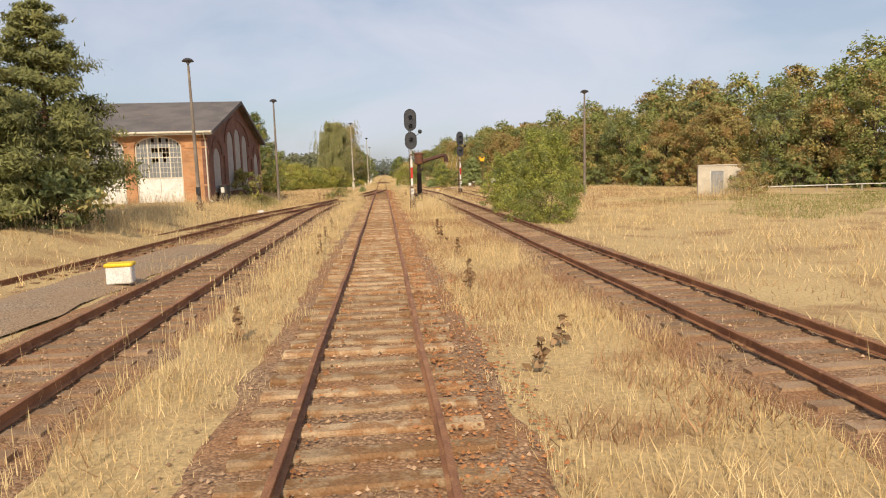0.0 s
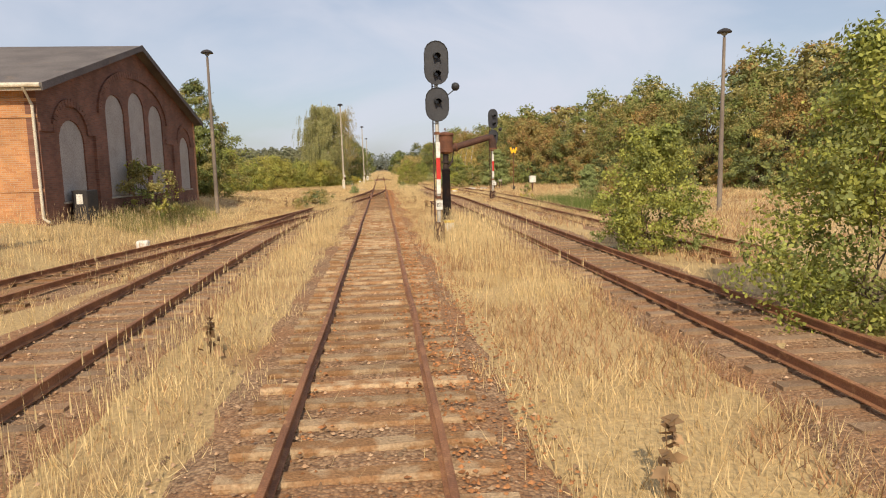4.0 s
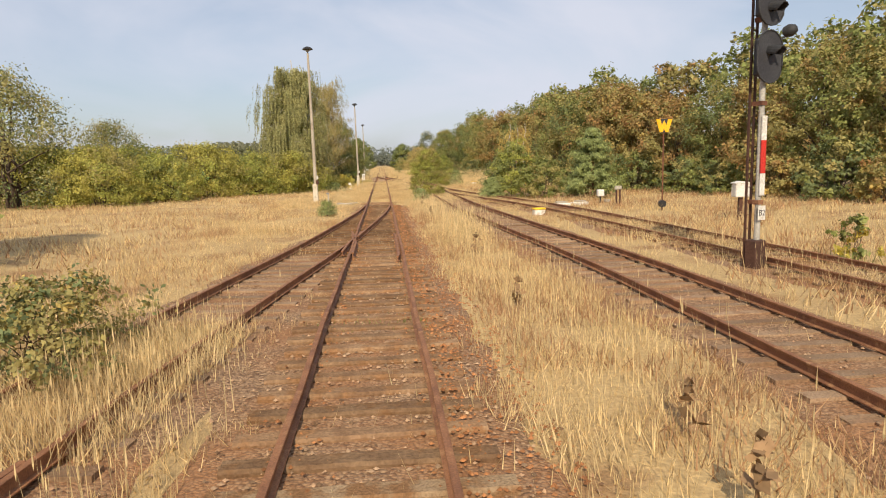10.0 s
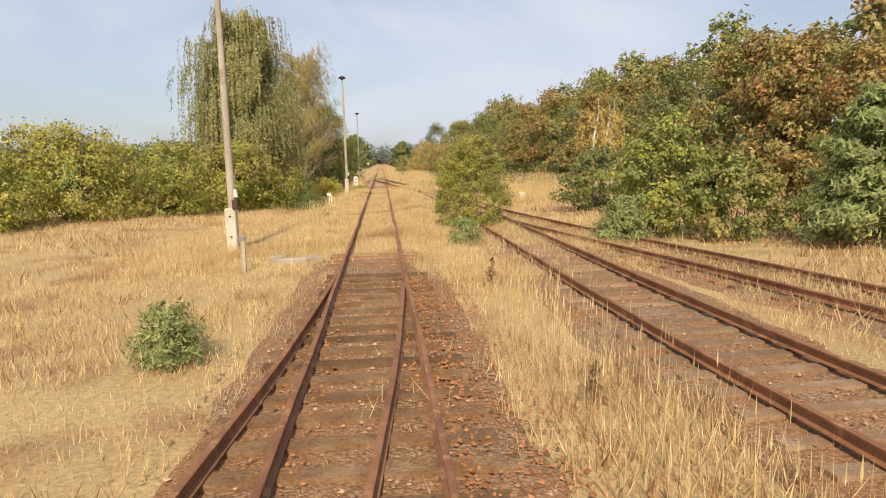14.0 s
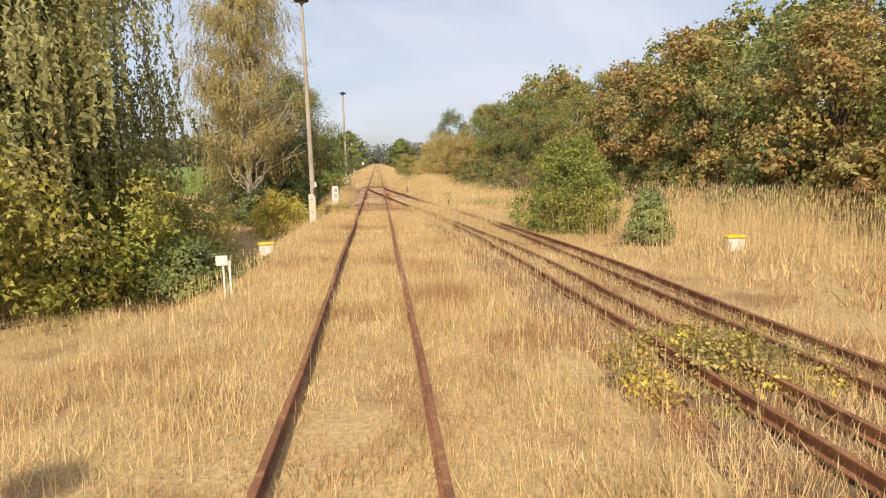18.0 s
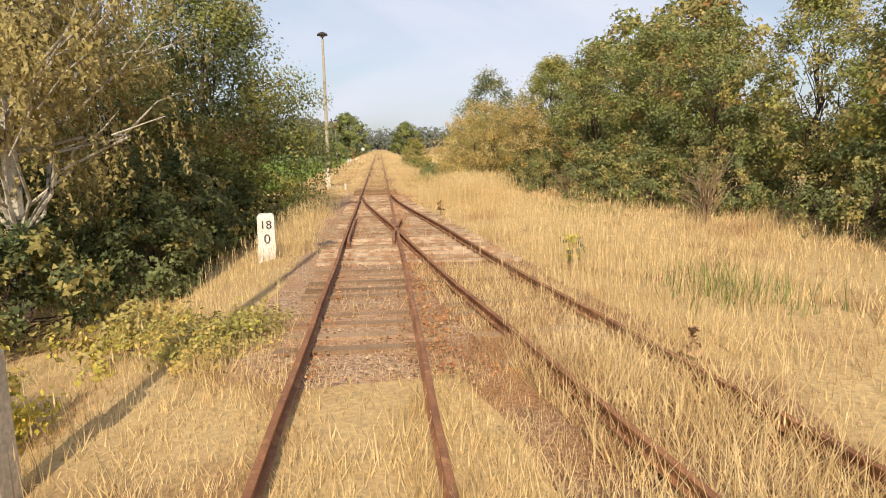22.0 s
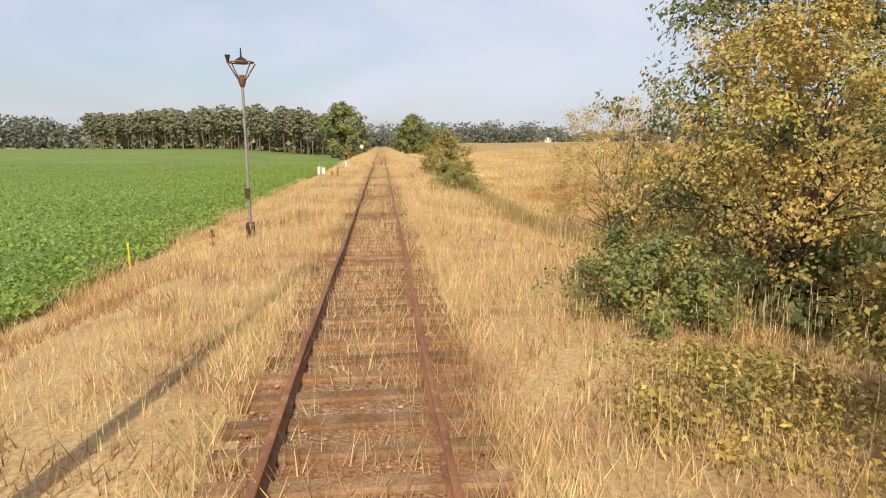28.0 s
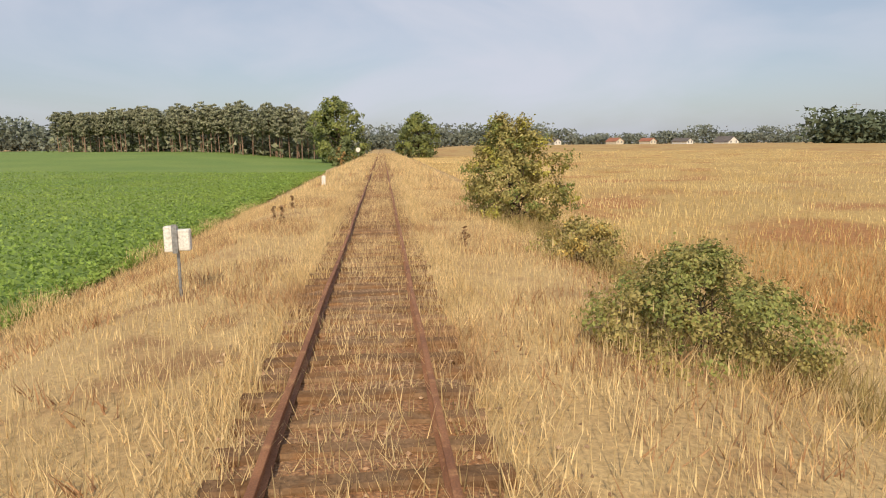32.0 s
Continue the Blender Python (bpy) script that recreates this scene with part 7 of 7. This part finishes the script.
ob = thing("point_lantern", "small white point lantern on a dark stand", "point lantern", (13.4, 98.8, float(land(13.4, 98.8))))
part("stand", Build().tube([(0, 0, -0.05), (0, 0, 0.42)], [0.05, 0.05], 8), M["steel_dark"], ob)
part("case", Build().box((-0.2, -0.16, 0.42), (0.2, 0.16, 0.82), 0.04), M["white"], ob)
part("weight", Build().box((0.22, -0.1, 0.05), (0.6, 0.1, 0.22), 0.03), M["concrete"], ob)
ob = thing("short_post", "short grey twin post with a cap", "post", (13.7, 96.6, float(land(13.7, 96.6))))
for sx in (-0.1, 0.1):
    part("upright", Build().box((sx - 0.04, -0.04, -0.1), (sx + 0.04, 0.04, 0.95)), M["rust_dark"], ob)
part("cap", Build().box((-0.2, -0.08, 0.953), (0.2, 0.08, 1.16), 0.03), M["concrete"], ob)

g = float(land(-2.6, 159.3))
stone = thing("kilometre_stone", "white kilometre stone with black numbers", "kilometre stone", (-2.62, 159.3, g), 6)
body = part("body", Build().prism([(-0.22, -0.2), (0.22, -0.2), (0.205, 1.02 - 0.27 - g + 0.05), (0.16, 1.08 - 0.27 - g + 0.05), (-0.16, 1.08 - 0.27 - g + 0.05), (-0.205, 1.02 - 0.27 - g + 0.05)], "y", -0.12, 0.12), M["white"], stone, "chipped white painted stone")
top = 0.80 - g
lettering("18", 0.30, M["black"], stone, pose(0, -0.125, top - 0.22, 90, 0, 0), "numbers")
lettering("0", 0.34, M["black"], stone, pose(0.02, -0.125, top - 0.58, 90, 0, 0), "numbers")

ob = thing("telephone_box", "two small grey boxes on a thin post at the field edge", "box", (-3.6, 227.4, float(land(-3.6, 227.4))))
part("post", Build().tube([(0, 0, -0.1), (0, 0, 1.35)], [0.03, 0.03], 8), M["zinc"], ob, "", True)
part("case", Build().box((-0.21, -0.13, 0.88), (-0.0, 0.06, 1.36), 0.02), M["white"], ob, "white metal case")
part("case", Build().box((0.015, -0.12, 0.9), (0.26, 0.04, 1.3), 0.02), M["white"], ob, "white metal case")
part("strap", Build().box((-0.05, -0.16, 0.86), (0.05, -0.135, 1.4)), M["zinc"], ob)

ob = thing("boundary_stake", "thin yellow wooden stake at the field edge", "stake", (-8.4, 208.0, float(land(-8.4, 208.0))))
part("stake", Build().box((-0.025, -0.025, -0.1), (0.025, 0.025, 0.95)), M["yellow"], ob)

ob = thing("boundary_stake", "thin pale wooden stake in the field", "stake", (-28, 183, float(land(-28, 183))))
part("stake", Build().box((-0.05, -0.05, -0.1), (0.05, 0.05, 1.3)), M["straw"], ob)

ob = thing("notice_stand", "small white board on two thin white posts", "sign", (-3.15, 129.9, float(land(-3.15, 129.9))))
for sx in (-0.07, 0.07):
    part("post", Build().box((sx - 0.02, -0.02, -0.1), (sx + 0.02, 0.02, 0.8)), M["white"], ob)
part("board", Build().box((-0.22, -0.05, 0.7), (0.04, -0.022, 0.92), 0.008), M["white"], ob)

# wire pulleys, stubs and slabs near the turnouts
ob = thing("short_post", "short grey post with a wire pulley", "post", (-3.3, 103.0, float(land(-3.3, 103))))
part("upright", Build().box((-0.04, -0.04, -0.1), (0.04, 0.04, 0.85)), M["concrete"], ob)
part("cap", Build().box((-0.12, -0.06, 0.853), (0.06, 0.06, 0.93)), M["zinc"], ob)
for x, y, w, t in ((-2.3, 104.3, 0.45, 4), (-1.7, 104.6, 0.2, 20), (-2.75, 104.8, 0.16, 50), (-1.7, 186.4, 0.5, 5), (-1.55, 184.6, 0.36, 70), (-2.6, 186.0, 0.3, 12)):
    ob = thing("concrete_slab", "pale flat slab beside the turnout", "slab", (x, y, -0.27), t, "concrete slabs")
    part("slab", Build().box((-w, -0.14, -0.05), (w, 0.14, 0.14), 0.03), M["concrete"], ob)
ob = thing("marker_post", "short white marker post beside the turnout", "post", (-1.95, 184.9, -0.27))
part("upright", Build().box((-0.06, -0.06, -0.1), (0.06, 0.06, 0.42), 0.015), M["white"], ob)
ob = thing("marker_stone", "low white stone in the dry grass", "stone", (-8.6, 48.0, float(land(-8.6, 48))))
part("stone", Build().box((-0.22, -0.16, -0.1), (0.22, 0.16, 0.3), 0.06), M["white"], ob)
ob = thing("distance_sign", "small round white sign on a post beside the far track", "sign", (-5.4, 374, -0.3))
part("post", Build().tube([(0, 0, -0.3), (0, 0, 1.9)], [0.06, 0.06], 8), M["zinc"], ob)
part("disc", Build().tube([(0, -0.1, 1.75), (0, -0.06, 1.75)], [0.55, 0.55], 16), M["white"], ob)
ob = thing("marker_stone", "pale stone beside the line at the field", "stone", (-3.9, 262, float(land(-3.9, 262))))
part("stone", Build().box((-0.14, -0.1, -0.1), (0.14, 0.1, 0.7), 0.04), M["white"], ob)

# ---- concrete hut on the meadow ----
g = float(land(25.5, 48))
hut = thing("concrete_hut", "small pale concrete hut with a flat roof and a metal door", "hut", (24.4, 48.35, g), -25)
H = 2.3 - g
part("wall", Build().prism([(0, -0.2), (0.85, -0.2), (0.85, H), (0, H)], "y", 0, 0.2).prism([(1.85, -0.2), (3.3, -0.2), (3.3, H), (1.85, H)], "y", 0, 0.2).prism([(0.85, H - 0.35), (1.85, H - 0.35), (1.85, H), (0.85, H)], "y", 0, 0.2)
     .box((0, 0.2, -0.2), (0.2, 2.4, H)).box((3.1, 0.2, -0.2), (3.3, 2.4, H)).box((0.2, 2.2, -0.2), (3.1, 2.4, H)), M["hut"], hut, "stained concrete walls")
part("roof", Build().box((-0.04, -0.06, H + 0.003), (3.34, 2.46, H + 0.09), 0.02), M["hut"], hut, "thin concrete roof slab")
door = part("door", Build().box((0.9, 0.06, -0.1), (1.8, 0.11, H - 0.42)), M["zinc"], hut, "grey sheet-metal door")
part("door_handle", Build().box((1.66, 0.02, 0.95), (1.7, 0.057, 1.1), 0.008), M["steel_dark"], door)
part("door_frame", Build().box((0.853, 0.02, -0.1), (0.897, 0.16, H - 0.353)).box((1.803, 0.02, -0.1), (1.847, 0.16, H - 0.353)).box((0.9, 0.02, H - 0.415), (1.8, 0.16, H - 0.353)), M["white"], hut, "pale door frame")
plant(broad_tree("bush", "brownish bush growing against the concrete hut", 2.3, 2.8, 7000, [("olive", 3), ("rust", 2), ("dull", 1)], rs, low=0.0, size=0.085, clumps=110, stems=5, trunk=0.04, skirt=1.4), 27.2, 46.0)
fence = thing("barrier_rail", "low white barrier rail with a red stand on the meadow", "barrier", (28.5, 49.5, float(land(30, 49.5))))
for i in range(5):
    part("post", Build().box((1.2 + 3 * i, -0.05, -0.1), (1.3 + 3 * i, 0.05, 0.45)), M["concrete"], fence)
part("rail", Build().tube([(0, -0.1, 0.48), (14, -0.1, 0.48)], [0.035, 0.035], 8), M["white"], fence, "white painted rail", True)
part("stand", Build().box((0.05, -0.3, -0.1), (0.75, 0.1, 0.42), 0.03), M["red"], fence, "red stand")


# ---- far houses of the village ----
def far_house(x, y, w, h, wall, roof):
    ob = thing("house", "distant village house with a pitched roof", "house", (x, y, float(land(x, y))), 20, "village houses")
    part("wall", Build().prism([(-w / 2, -1), (w / 2, -1), (w / 2, h), (0, h + w * 0.32), (-w / 2, h)], "y", 0, 12), wall, ob)
    for s in (-1, 1):
        part("roof", Build().prism([(0, h + w * 0.36), (s * (w / 2 + 0.4), h - 0.1), (s * (w / 2 + 0.4), h - 0.35), (0, h + w * 0.33)], "y", -0.4, 12.4), roof, ob)
    for sx in (-0.25, 0.25):
        part("window", Build().box((sx * w - 0.5, -0.06, h * 0.4), (sx * w + 0.5, -0.003, h * 0.4 + 1.3)), M["glass"], ob)


RT = material("red_roof_tiles", (0.36, 0.15, 0.09), (0.28, 0.12, 0.08), 0.5, 6.0, 0.85, bump=0.3)
for x, y, w, h, red in ((132, 700, 6, 2.4, False), (181, 588, 5.0, 1.8, False), (219, 608, 9, 1.4, False), (180, 700, 7, 2.4, True), (202, 690, 6, 2.4, True)):
    far_house(x, y, w, h, M["white"] if not red else M["cream"], RT if red else M["roof"])
pole = thing("power_pole", "distant power pole beside the village", "pole", (262, 560, float(land(262, 560))))
part("pole", Build().tube([(0, 0, -1), (0, 0, 22)], [0.25, 0.15], 6), M["zinc"], pole)
part("crossarm", Build().box((-2.5, -0.1, 20.5), (2.5, 0.1, 20.8)), M["zinc"], pole)

# ---- sleepers of the main line, one by one ----
shapes = [sleeper_mesh("sleeper", 1.28, M["sleeper"], k) for k in range(4)]
old_shapes = [sleeper_mesh("sleeper", 1.26, M["old_sleeper"], 10 + k) for k in range(4)]
rng = random.Random(17)
for i in range(128):
    ob = new("sleeper", (shapes if i < 104 + rng.randrange(6) else old_shapes)[rng.randrange(4)])
    ob.parent = main_track
    ob.matrix_basis = pose(rng.uniform(-0.04, 0.04), 1.2 + 0.61 * i, rng.uniform(-0.012, 0.006), 0, 0, rng.uniform(-0.8, 0.8))
for i in range(132):
    ob = new("sleeper", old_shapes[rng.randrange(4)])
    ob.parent = main_track
    ob.matrix_basis = pose(rng.uniform(-0.05, 0.05), 178.9 + 0.62 * i, rng.uniform(-0.02, 0.005), 0, 0, rng.uniform(-1.2, 1.2))
